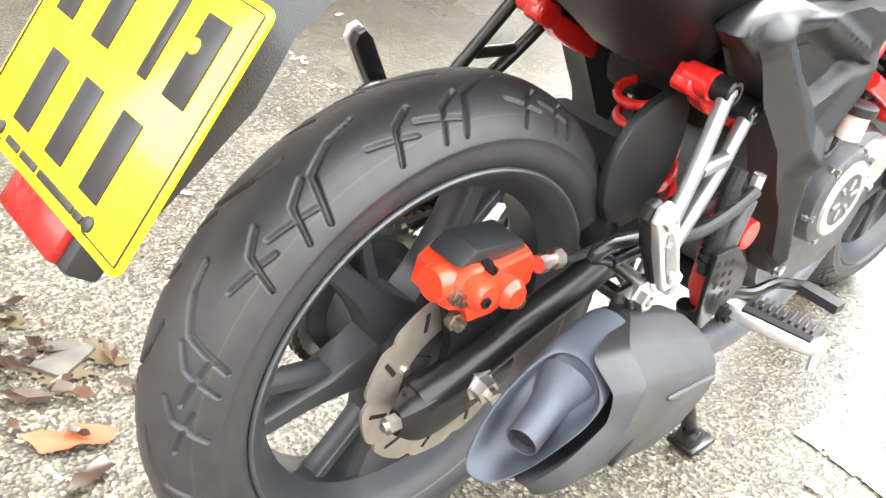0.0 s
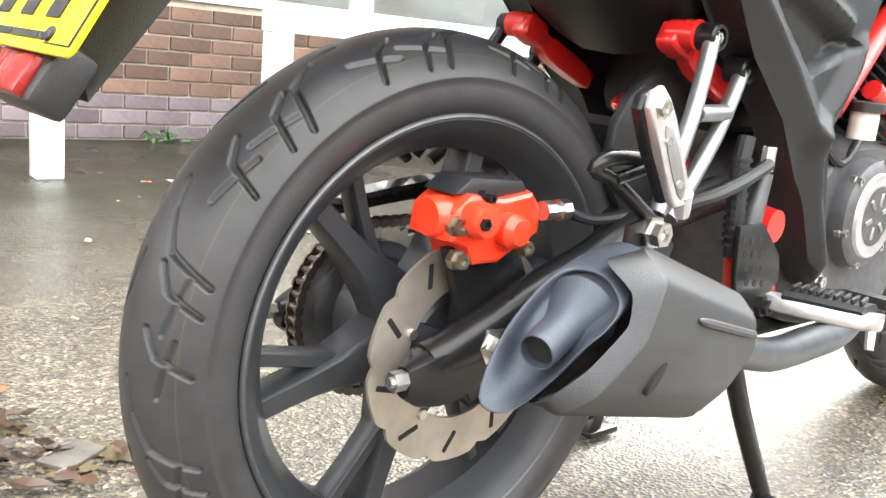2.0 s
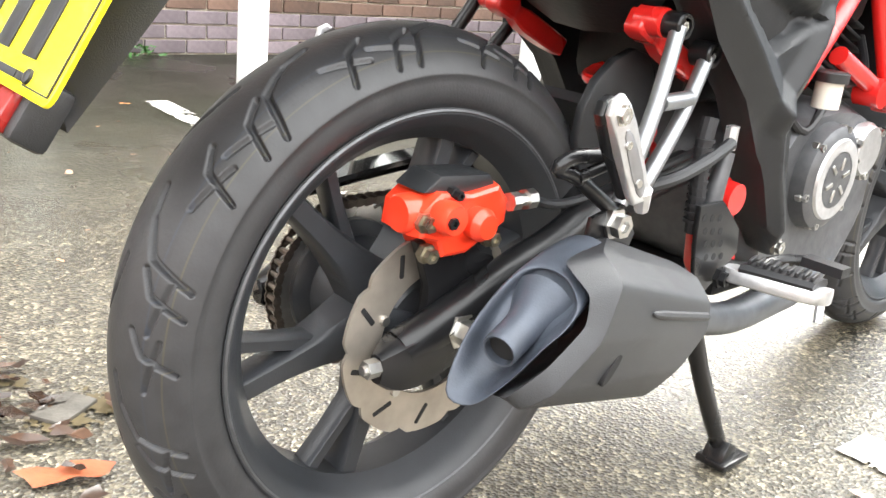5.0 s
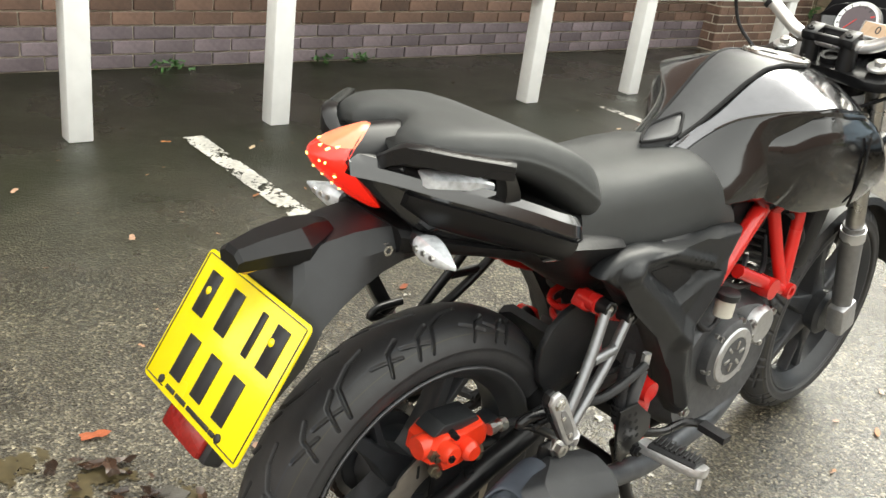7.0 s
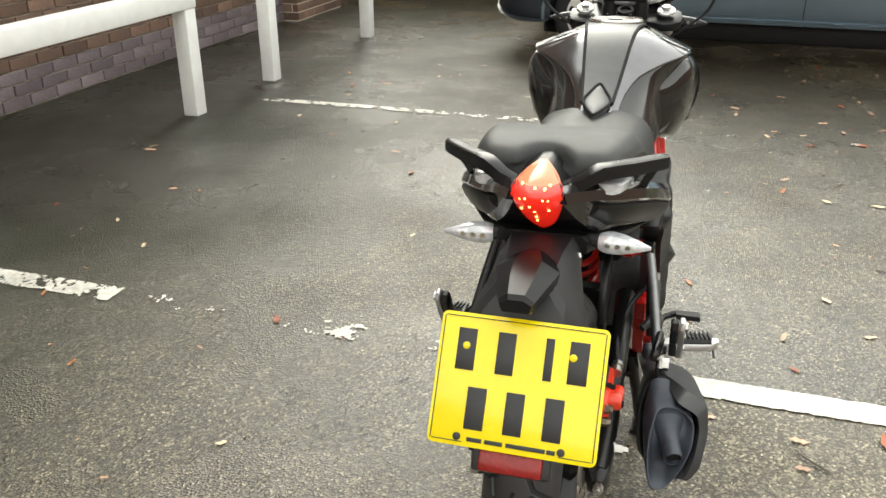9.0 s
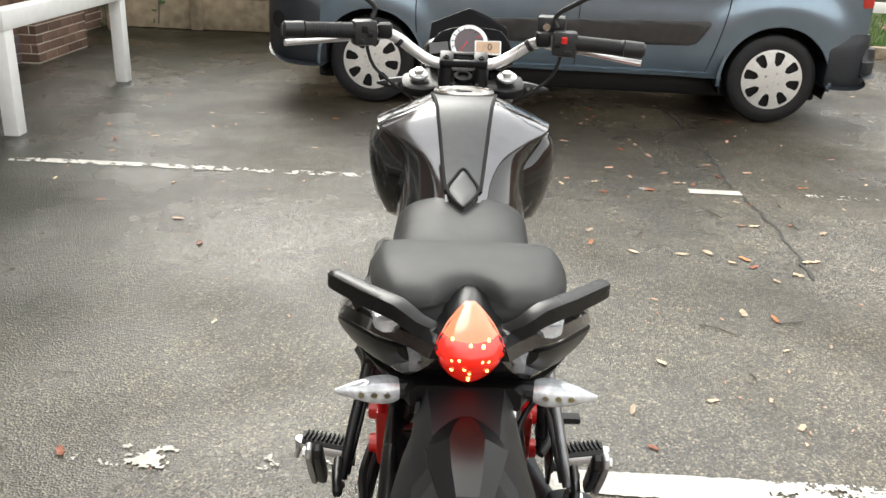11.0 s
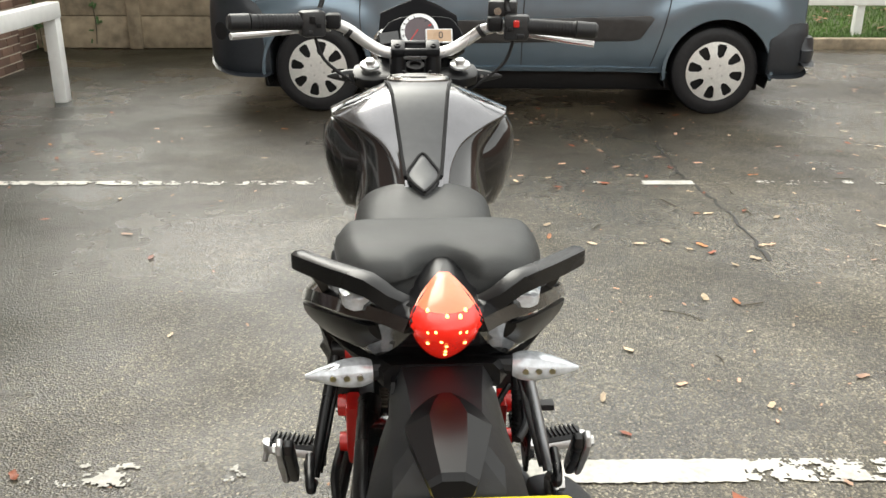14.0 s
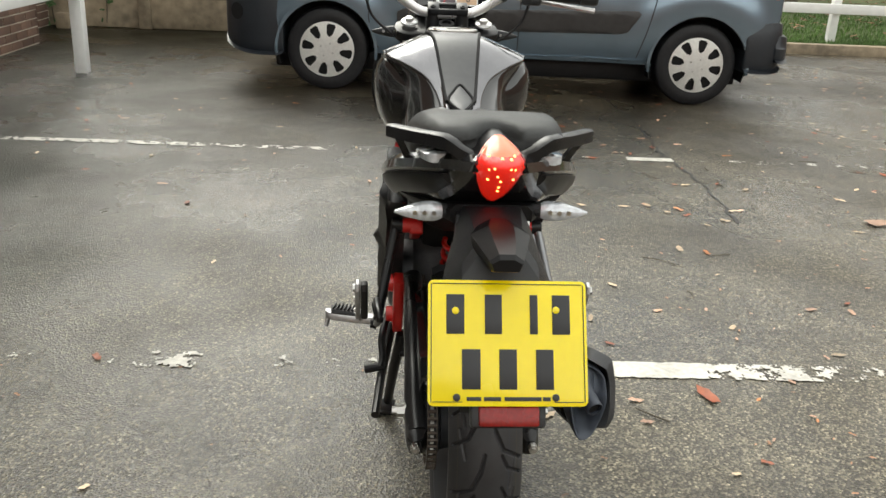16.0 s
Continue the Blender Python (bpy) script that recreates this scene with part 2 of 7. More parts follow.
def asphalt():
    """Old wet asphalt: light chips in dark binder, damp patches, moss and painted dark reflection near the wall."""
    m = bpy.data.materials.new("wet_asphalt")
    m.use_nodes = True
    n, l = m.node_tree.nodes, m.node_tree.links
    b = n["Principled BSDF"]
    co = n.new("ShaderNodeTexCoord")

    def noise_tex(scale, detail=4.0, rough=0.55):
        t = n.new("ShaderNodeTexNoise")
        t.inputs["Scale"].default_value, t.inputs["Detail"].default_value, t.inputs["Roughness"].default_value = scale, detail, rough
        l.new(co.outputs["Object"], t.inputs["Vector"])
        return t.outputs["Fac"]

    def ramp(src, stops):
        r = n.new("ShaderNodeValToRGB")
        e = r.color_ramp.elements
        e[0].position, e[0].color = stops[0][0], (*stops[0][1], 1)
        e[1].position, e[1].color = stops[-1][0], (*stops[-1][1], 1)
        for p, c in stops[1:-1]:
            q = e.new(p)
            q.color = (*c, 1)
        l.new(src, r.inputs["Fac"])
        return r.outputs["Color"]

    def mix(a, c, f, kind="MIX"):
        x = n.new("ShaderNodeMix")
        x.data_type, x.blend_type = "RGBA", kind
        for sock, v in (("A", a), ("B", c), ("Factor", f)):
            if isinstance(v, (int, float)):
                x.inputs[sock].default_value = v
            elif isinstance(v, tuple):
                x.inputs[sock].default_value = (*v, 1)
            else:
                l.new(v, x.inputs[sock])
        return x.outputs["Result"]

    vor = n.new("ShaderNodeTexVoronoi")
    vor.inputs["Scale"].default_value = 170
    l.new(co.outputs["Object"], vor.inputs["Vector"])
    chips = ramp(vor.outputs["Color"], [(0.0, (0.022, 0.020, 0.016)), (0.5, (0.072, 0.066, 0.052)), (0.8, (0.20, 0.183, 0.145)), (1.0, (0.48, 0.44, 0.34))])
    wide = ramp(noise_tex(1.3, 5), [(0.3, (0.50, 0.47, 0.43)), (0.7, (1.45, 1.40, 1.30))])
    col = mix(chips, wide, 1.0, "MULTIPLY")
    fine = ramp(noise_tex(35, 6, 0.7), [(0.35, (0.6, 0.6, 0.6)), (0.7, (1.3, 1.3, 1.3))])
    col = mix(col, fine, 0.7, "MULTIPLY")
    patches = ramp(noise_tex(7, 6, 0.7), [(0.35, (0.68, 0.67, 0.66)), (0.65, (1.32, 1.32, 1.30))])
    col = mix(col, patches, 0.8, "MULTIPLY")
    # moss and mud towards the wall, widened to paint in a dark reflection
    sep = n.new("ShaderNodeSeparateXYZ")
    l.new(co.outputs["Object"], sep.inputs[0])
    near = n.new("ShaderNodeMapRange")
    near.inputs["From Min"].default_value, near.inputs["From Max"].default_value = -1.1, -2.8
    l.new(sep.outputs["X"], near.inputs["Value"])
    mul = n.new("ShaderNodeMath")
    mul.operation = "MULTIPLY"
    l.new(near.outputs["Result"], mul.inputs[0]), l.new(noise_tex(2.5, 6, 0.65), mul.inputs[1])
    more = n.new("ShaderNodeMath")
    more.operation, more.use_clamp = "MULTIPLY", True
    more.inputs[1].default_value = 2.3
    l.new(mul.outputs[0], more.inputs[0])
    col = mix(col, (0.022, 0.024, 0.010), more.outputs[0])
    # ragged darkening to the far left: the wall's dark reflection put into the colour
    far_dark, ragged = n.new("ShaderNodeMapRange"), n.new("ShaderNodeMath")
    ragged.operation = "MULTIPLY_ADD"
    ragged.inputs[1].default_value = 2.2
    far_left = n.new("ShaderNodeMath")
    far_left.operation = "MULTIPLY_ADD"
    far_left.inputs[1].default_value = -0.8
    l.new(sep.outputs["X"], far_left.inputs[0]), l.new(sep.outputs["Y"], far_left.inputs[2])
    l.new(noise_tex(1.1, 6, 0.65), ragged.inputs[0]), l.new(far_left.outputs[0], ragged.inputs[2])
    far_dark.inputs["From Min"].default_value, far_dark.inputs["From Max"].default_value = 2.2, 4.0
    far_dark.inputs["To Max"].default_value = 0.85
    l.new(ragged.outputs[0], far_dark.inputs["Value"])
    col = mix(col, mix(col, (0.42, 0.40, 0.38), 1.0, "MULTIPLY"), far_dark.outputs["Result"])
    l.new(col, b.inputs["Base Color"])
    wet = n.new("ShaderNodeMapRange")
    wet.inputs["From Min"].default_value, wet.inputs["From Max"].default_value = 0.36, 0.62
    wet.inputs["To Min"].default_value, wet.inputs["To Max"].default_value = 0.12, 0.5
    l.new(noise_tex(0.9, 5, 0.6), wet.inputs["Value"])
    l.new(wet.outputs["Result"], b.inputs["Roughness"])
    bp = n.new("ShaderNodeBump")
    bp.inputs["Strength"].default_value, bp.inputs["Distance"].default_value = 0.8, 0.004
    h = n.new("ShaderNodeMath")
    h.operation = "ADD"
    l.new(vor.outputs["Distance"], h.inputs[0]), l.new(noise_tex(60, 4), h.inputs[1])
    l.new(h.outputs[0], bp.inputs["Height"])
    l.new(bp.outputs["Normal"], b.inputs["Normal"])
    # a film of water in the damp patches
    film = n.new("ShaderNodeMapRange")
    film.inputs["From Min"].default_value, film.inputs["From Max"].default_value = 0.66, 0.40
    film.inputs["To Max"].default_value = 1.0
    # the yard lies lower beside the bay line and holds more water there
    hollow, away = n.new("ShaderNodeVectorMath"), n.new("ShaderNodeMapRange")
    hollow.operation, hollow.inputs[1].default_value = "DISTANCE", (-1.15, -0.1, 0)
    l.new(co.outputs["Object"], hollow.inputs[0])
    away.inputs["From Min"].default_value, away.inputs["From Max"].default_value = 0.3, 2.4
    away.inputs["To Min"].default_value, away.inputs["To Max"].default_value = -0.10, 0.03
    l.new(hollow.outputs["Value"], away.inputs["Value"])
    depth = n.new("ShaderNodeMath")
    l.new(noise_tex(0.9, 5, 0.6), depth.inputs[0]), l.new(away.outputs["Result"], depth.inputs[1])
    l.new(depth.outputs[0], film.inputs["Value"])
    b.inputs["Specular IOR Level"].default_value = 0.32
    l.new(film.outputs["Result"], b.inputs["Coat Weight"])
    b.inputs["Coat Roughness"].default_value = 0.23
    b.inputs["Coat IOR"].default_value = 1.4
    soft = n.new("ShaderNodeBump")
    soft.inputs["Strength"].default_value, soft.inputs["Distance"].default_value = 0.55, 0.0045
    rough_top = n.new("ShaderNodeMath")
    rough_top.operation, rough_top.inputs[2].default_value = "MULTIPLY_ADD", 0.0
    rough_top.inputs[1].default_value = 0.55
    l.new(vor.outputs["Distance"], rough_top.inputs[0]), l.new(noise_tex(38, 8, 0.75), rough_top.inputs[2])
    l.new(rough_top.outputs[0], soft.inputs["Height"])
    l.new(soft.outputs["Normal"], b.inputs["Coat Normal"])
    return m


ASPHALT = asphalt()


def worn_white():
    """Thermoplastic line paint, broken by wear where the asphalt shows through."""
    m = mat("worn_line_paint", (0.55, 0.53, 0.48), 0.55, scale=60, vary=0.3, bump=0.4)
    return m


LINEPAINT = worn_white()


# ---- mesh helpers ----
def part(name, bm, material, parent=None, label="", smooth=True, angle=35):
    me = bpy.data.meshes.new(name)
    bmesh.ops.recalc_face_normals(bm, faces=bm.faces)
    for e in bm.edges:
        if len(e.link_faces) == 2 and e.calc_face_angle(0) > radians(angle):
            e.smooth = False
    for f in bm.faces:
        f.smooth = smooth
    bm.to_mesh(me)
    bm.free()
    if material:
        me.materials.append(material)
    ob = new(name, me)
    if parent:
        ob.parent = parent
    if label:
        ob["label"] = label
    return ob


def thing(name, label, category, m=None, group="", kind=""):
    ob = new(name)
    ob.empty_display_size = 0.1
    if m is not None:
        ob.matrix_world = m
    return tagged(ob, label, category, group, kind)


def spline(pts, k, closed=False):
    """Catmull-Rom: k steps between neighbouring points."""
    p = np.array(pts, float)
    n = len(p)
    if k <= 1:
        return p
    out = []
    for i in range(n if closed else n - 1):
        if closed:
            a, b, c, d = p[(i - 1) % n], p[i], p[(i + 1) % n], p[(i + 2) % n]
        else:
            a, b, c, d = p[max(i - 1, 0)], p[i], p[i + 1], p[min(i + 2, n - 1)]
        for j in range(k):
            t = j / k
            out.append(0.5 * (2 * b + (c - a) * t + (2 * a - 5 * b + 4 * c - d) * t * t + (3 * b - a - 3 * c + d) * t ** 3))
    if not closed:
        out.append(p[-1])
    return np.array(out)


def loft(rings, along=4, around=4, caps=True, bm=None, closed=True):
    """A skin over rings of equally many points, smoothed along and around."""
    r = np.array([spline(q, around, closed) for q in rings])
    r = np.stack([spline(r[:, i], along) for i in range(r.shape[1])], 1)
    bm = bm or bmesh.new()
    vs = [[bm.verts.new(tuple(p)) for p in q] for q in r]
    m = len(vs[0])
    for a, b in zip(vs, vs[1:]):
        for i in range(m if closed else m - 1):
            bm.faces.new((a[i], a[(i + 1) % m], b[(i + 1) % m], b[i]))
    if caps and closed:
        bm.faces.new(vs[0][::-1])
        bm.faces.new(vs[-1])
    return bm


def sym(y, half, lean=0.0):
    """A ring across the bike from a half profile (x, z), top to bottom."""
    right = [(x, y + lean * z, z) for x, z in half]
    left = [(-x, y + lean * z, z) for x, z in half[-2:0:-1]]
    return right + left


def tube(pts, radius, k=4, seg=12, bm=None, caps=True):
    """A round bar along a smoothed line; radius may be one number or one for each point."""
    p = spline(pts, k)
    rad = [radius] * len(pts) if isinstance(radius, (int, float)) else list(radius)
    rr = np.interp(np.linspace(0, len(pts) - 1, len(p)), range(len(pts)), rad)
    bm = bm or bmesh.new()
    rings, up = [], None
    for i, c in enumerate(p):
        d = Vector(p[min(i + 1, len(p) - 1)] - p[max(i - 1, 0)]).normalized()
        if up is None:
            up = d.orthogonal()
        u = (up - d * up.dot(d)).normalized()
        up = u
        v = d.cross(u)
        rings.append([bm.verts.new(Vector(c) + (u * math.cos(t) + v * math.sin(t)) * rr[i]) for t in np.linspace(0, 2 * math.pi, seg, endpoint=False)])
    for a, b in zip(rings, rings[1:]):
        for i in range(seg):
            bm.faces.new((a[i], a[(i + 1) % seg], b[(i + 1) % seg], b[i]))
    if caps:
        bm.faces.new(rings[0][::-1])
        bm.faces.new(rings[-1])
    return bm


def box(size, at=(0, 0, 0), rot=(0, 0, 0), bevel=0.0, seg=2, bm=None):
    own = bmesh.new()
    bmesh.ops.create_cube(own, size=1, matrix=Matrix.Diagonal((*size, 1)))
    if bevel:
        bmesh.ops.bevel(own, geom=own.edges[:], offset=bevel, segments=seg, profile=0.5, affect="EDGES")
    bmesh.ops.transform(own, matrix=pose(*at, *rot), verts=own.verts)
    return merge(bm, own)


def merge(bm, own):
    if bm is None:
        return own
    me = bpy.data.meshes.new("tmp")
    own.to_mesh(me)
    own.free()
    bm.from_mesh(me)
    bpy.data.meshes.remove(me)
    return bm


def lathe(profile, at=(0, 0, 0), seg=48, axis="x", bm=None, closed=False, rot=(0, 0, 0)):
    """Turns (offset along the axis, radius) round the axis."""
    own = bmesh.new()
    rings = []
    for o, r in profile:
        ring = []
        for t in np.linspace(0, 2 * math.pi, seg, endpoint=False):
            c, s = r * math.cos(t), r * math.sin(t)
            ring.append(own.verts.new({"x": (o, c, s), "y": (c, o, s), "z": (c, s, o)}[axis]))
        rings.append(ring)
    pairs = list(zip(rings, rings[1:])) + ([(rings[-1], rings[0])] if closed else [])
    for a, b in pairs:
        for i in range(seg):
            own.faces.new((a[i], a[(i + 1) % seg], b[(i + 1) % seg], b[i]))
    if not closed:
        for ring in (rings[0][::-1], rings[-1]):
            own.faces.new(ring)
    bmesh.ops.transform(own, matrix=pose(*at, *rot), verts=own.verts)
    return merge(bm, own)


def plate(outline, x0, x1, bevel=0.0, axis="x", bm=None, k=1, seg=2):
    """An outline of (y, z) extruded from x0 to x1 (or the like for another axis)."""
    own = bmesh.new()
    pts = spline(outline, k, True) if k > 1 else outline
    def at(o, a, b):
        return {"x": (o, a, b), "y": (a, o, b), "z": (a, b, o)}[axis]
    lo = [own.verts.new(at(x0, *p)) for p in pts]
    hi = [own.verts.new(at(x1, *p)) for p in pts]
    n = len(pts)
    for i in range(n):
        own.faces.new((lo[i], lo[(i + 1) % n], hi[(i + 1) % n], hi[i]))
    own.faces.new(lo[::-1])
    own.faces.new(hi)
    if bevel:
        rim = [e for e in own.edges if len(e.link_faces) == 2 and (len(e.link_faces[0].verts) == n or len(e.link_faces[1].verts) == n)]
        bmesh.ops.bevel(own, geom=rim, offset=bevel, segments=seg, profile=0.5, affect="EDGES", clamp_overlap=True)
    return merge(bm, own)


def hexbolt(at, axis, r=0.009, h=0.008, bm=None):
    own = lathe([(-h, r * 1.3), (0, r * 1.35), (0.0005, r), (h, r), (h, r * 0.55), (h * 0.6, r * 0.5)], seg=6, axis=axis)
    bmesh.ops.transform(own, matrix=Matrix.Translation(at), verts=own.verts)
    return merge(bm, own)


def flipped(bm):
    bmesh.ops.scale(bm, vec=(-1, 1, 1), verts=bm.verts)
    bmesh.ops.reverse_faces(bm, faces=bm.faces)
    return bm


# ---- ground ----
ground = part("ground", (lambda b: (bmesh.ops.create_grid(b, x_segments=60, y_segments=60, size=60), b)[1])(bmesh.new()), ASPHALT)
tagged(ground, "dark wet old asphalt with pale chips and damp patches", "ground", kind="structure")


def worn_line(name, x0, x1, y, width, seed, solid, label):
    """A painted line as a sheet of small cells, of which wear has taken some; solid(x) says how whole it still is."""
    c = 0.0065
    nx, ny = int((x1 - x0) / c), int(width / c)
    verts, faces, index = [], [], {}

    def vert(i, j):
        if (i, j) not in index:
            p = Vector((x0 + i * c, y - width / 2 + j * c, 0.004))
            p.x += 0.004 * noise.noise(p * 90 + Vector((seed, 0, 0)))
            p.y += 0.005 * noise.noise(p * 70 + Vector((0, seed, 3)))
            index[i, j] = len(verts)
            verts.append(tuple(p))
        return index[i, j]

    for i in range(nx):
        x = x0 + (i + 0.5) * c
        keep = solid(x)
        for j in range(ny):
            p = Vector((x, y + j * c, seed))
            edge = abs((j + 0.5) / ny - 0.5) * 2
            worn = 0.5 + 0.62 * noise.noise(p * 13) + 0.38 * noise.noise(p * 45) + 0.3 * noise.noise(p * 110) + 0.15 * edge ** 6 + 0.45 * max(0, noise.noise(Vector(((x + j * c) * 26, (x - j * c) * 5, seed))))
            if worn < keep * 1.25 - 0.05:
                faces.append((vert(i, j), vert(i + 1, j), vert(i + 1, j + 1), vert(i, j + 1)))
    me = bpy.data.meshes.new(name)
    me.from_pydata(verts, [], faces)
    me.materials.append(LINEPAINT)
    return tagged(new(name, me), label, "road marking", kind="structure")


def near_wear(x):
    if x < -1.95:
        return 0.60
    if x < -0.9:
        return 0.2 if not -1.2 < x < -1.02 else 0.42
    if x < -0.1:
        return 0.12
    if x < 0.46:
        return 0.95
    return max(0.2, 0.6 - 0.4 * (x - 0.46))


def far_wear(x):
    if x < -1.6:
        return 0.56
    if x < 0.8:
        return 0.42 if x < -0.9 else 0.15
    return 0.95 if x < 1.07 else 0.26


worn_line("road_marking_1", -2.9, 2.2, -0.03, 0.10, 3, near_wear, "worn white bay line, flaking on wet asphalt")
worn_line("road_marking_2", -2.78, 3.4, 2.52, 0.075, 8, far_wear, "thin worn white bay line on asphalt")

# faded yellow paint under the leaves
mk = worn_line("road_marking_3", -0.32, 0.34, 0.0, 0.13, 17, lambda x: 0.36 + 0.22 * math.sin(x * 37), "faded yellow lettering on wet asphalt")
mk.matrix_world = pose(-0.93, -1.17, 0, 0, 0, 42)
mk.data.materials[0] = mat("faded_yellow_paint", (0.075, 0.058, 0.028), 0.35, scale=60, vary=0.3)

# long tar seam
bm = bmesh.new()
rnd = random.Random(5)
prev = None
for i in range(60):
    y = 1.4 + i * 0.055
    x = 1.07 + 0.02 * math.sin(y * 4) + rnd.uniform(-0.012, 0.012)
    w = rnd.uniform(0.003, 0.010)
    row = [bm.verts.new((x - w, y, 0.003)), bm.verts.new((x + w, y, 0.003))]
    if prev:
        bm.faces.new((prev[0], prev[1], row[1], row[0]))
    prev = row
TAR = mat("tar_seam", (0.03, 0.028, 0.025), 0.5, scale=40, vary=0.3)
tagged(part("tar_seam", bm, TAR), "black tar seam running over the asphalt", "crack", kind="structure")

# ---- white hoop rails along the building ----
def hoop(y0, y1):
    h = thing("hoop_rail", "white painted timber hoop rail on two square posts", "railing", pose(-3.0, y0, 0), "white rails beside the wall")
    w = y1 - y0
    for y in (0, w):
        part("post", box((0.09, 0.10, 0.60), (0, y, 0.30), bevel=0.006), WHITEPAINT, h)
    part("rail", box((0.10, w + 0.115, 0.112), (0, w / 2, 0.655), bevel=0.007), WHITEPAINT, h)
    return h


hoop(-2.13, -0.48)
hoop(0.43, 2.09)
hoop(3.01, 4.66)

# ---- wall backs (bricks follow at the end) ----
WALLX = -4.05
wall = tagged(part("wall_west", (lambda b: box((0.2, 10.2, 0.71), (WALLX - 0.11, 0.1, 0.355), bm=b))(None), MORTAR, smooth=False),
              "low brown brick wall on purple brick base courses", "wall", kind="structure")
pier = tagged(part("wall_pier", box((0.5, 0.93, 3.2), (-4.155, 5.66, 1.6)), MORTAR, smooth=False),
              "brown brick pier of the building beside the rails", "wall", kind="structure")
wall_n = tagged(part("wall_north", box((0.2, 1.45, 3.2), (-4.41, 6.8, 1.6)), MORTAR, smooth=False),
                "brown brick return wall behind the pier", "wall", kind="structure")

# shop window over the low wall
window = thing("window_1", "wide shop window with white frame above the brick wall", "window", pose(WALLX - 0.06, 0, 0), kind="structure")
part("window_sill", box((0.16, 10.2, 0.05), (0.0, 0.1, 0.735), bevel=0.006), WHITEPAINT, window, "white painted sill")
for y in (-5.0, -2.2, -0.4, 1.55, 3.4, 5.15):
    part("mullion", box((0.09, 0.12, 1.9), (-0.01, y, 1.71), bevel=0.005), WHITEPAINT, window)
part("head", box((0.12, 10.2, 0.14), (0, 0.1, 2.73), bevel=0.006), WHITEPAINT, window)
PANE = glassy("clear_pane", (0.95, 0.97, 0.96), 0.0, 1.0)
ys = [-5.0, -2.2, -0.4, 1.55, 3.4, 5.15]
for a, b in zip(ys, ys[1:]):
    pn = part("pane", box((0.006, b - a - 0.12, 1.9), (-0.01, (a + b) / 2, 1.71)), PANE, window)
    pn.visible_shadow = False
# showroom behind it
INTERIOR = mat("white_shop_wall", (0.7, 0.7, 0.68), 0.8, scale=6, vary=0.08)
tagged(part("floor_inside", box((3.0, 10.2, 0.1), (WALLX - 1.75, 0.1, 0.5)), CONCRETE), "plain pale shop floor inside the window", "floor", kind="structure")
tagged(part("wall_inside", box((0.1, 10.2, 2.8), (WALLX - 3.2, 0.1, 1.9)), INTERIOR), "plain white wall inside the shop", "wall", kind="structure")
tagged(part("ceiling", box((3.3, 10.3, 0.12), (WALLX - 1.6, 0.1, 2.86)), INTERIOR), "plain shop ceiling", "ceiling", kind="structure")
tagged(part("wall_upper", box((0.22, 10.2, 3.6), (WALLX - 0.11, 0.1, 4.70)), BRICKJ), "plain brick wall over the shop window", "wall", kind="structure")
tagged(part("roof", box((4.2, 14.4, 0.15), (WALLX - 1.7, 1.2, 6.58)), CONCRETE), "plain flat roof of the shop", "roof", kind="structure")
for y in (-5.0, 5.2):
    tagged(part("wall_side", box((3.2, 0.1, 2.8), (WALLX - 1.7, y, 1.9)), INTERIOR), "plain white side wall of the shop", "wall", kind="structure")

# ---- concrete panel fence ----
fence = thing("concrete_fence", "stained concrete panel fence with slotted posts and ivy", "fence", pose(0, 7.47, 0), kind="structure")
post_x = [-4.95, -3.29, -1.46, 0.37, 2.2, 3.0]
for x in post_x:
    part("post", box((0.13, 0.13, 1.95), (x, -0.01, 0.975), bevel=0.012), CONCRETE, fence)
for a, b in zip(post_x, post_x[1:]):
    # added sheet, unseen, that stops light passing between the panels
    part("backing", box((b - a - 0.02, 0.03, 1.93), ((a + b) / 2, 0.034, 0.965)), CONCRETE, fence)
    for k in range(6):
        part("panel", box((b - a - 0.12, 0.05, 0.318), ((a + b) / 2, ((k * 7 + len(fence.children)) % 5 - 2) * 0.002, 0.165 + k * 0.325), bevel=0.006), CONCRETE, fence)


def leaf_mesh(bm, at, size, rnd, flat=0.25, lobes=5):
    """A curled leaf with a pointed, lobed outline."""
    n = 12
    turn = rnd.uniform(0, 6.28)
    tilt = Euler((rnd.uniform(-flat, flat), rnd.uniform(-flat, flat), turn)).to_matrix()
    mid = bm.verts.new(Vector(at) + Vector((0, 0, 0.003 + size * 0.05)))
    ring = []
    for i in range(n):
        t = i / n * 2 * math.pi
        r = size * (0.5 + 0.5 * abs(math.cos(t))) * (0.75 + 0.25 * abs(math.cos(t * lobes / 2)))
        p = tilt @ Vector((r * math.cos(t), 0.6 * r * math.sin(t), abs(math.sin(t * 1.5 + turn)) * size * 0.2))
        ring.append(bm.verts.new(Vector(at) + p + Vector((0, 0, 0.004))))
    for i in range(n):
        bm.faces.new((mid, ring[i], ring[(i + 1) % n]))
    return bm


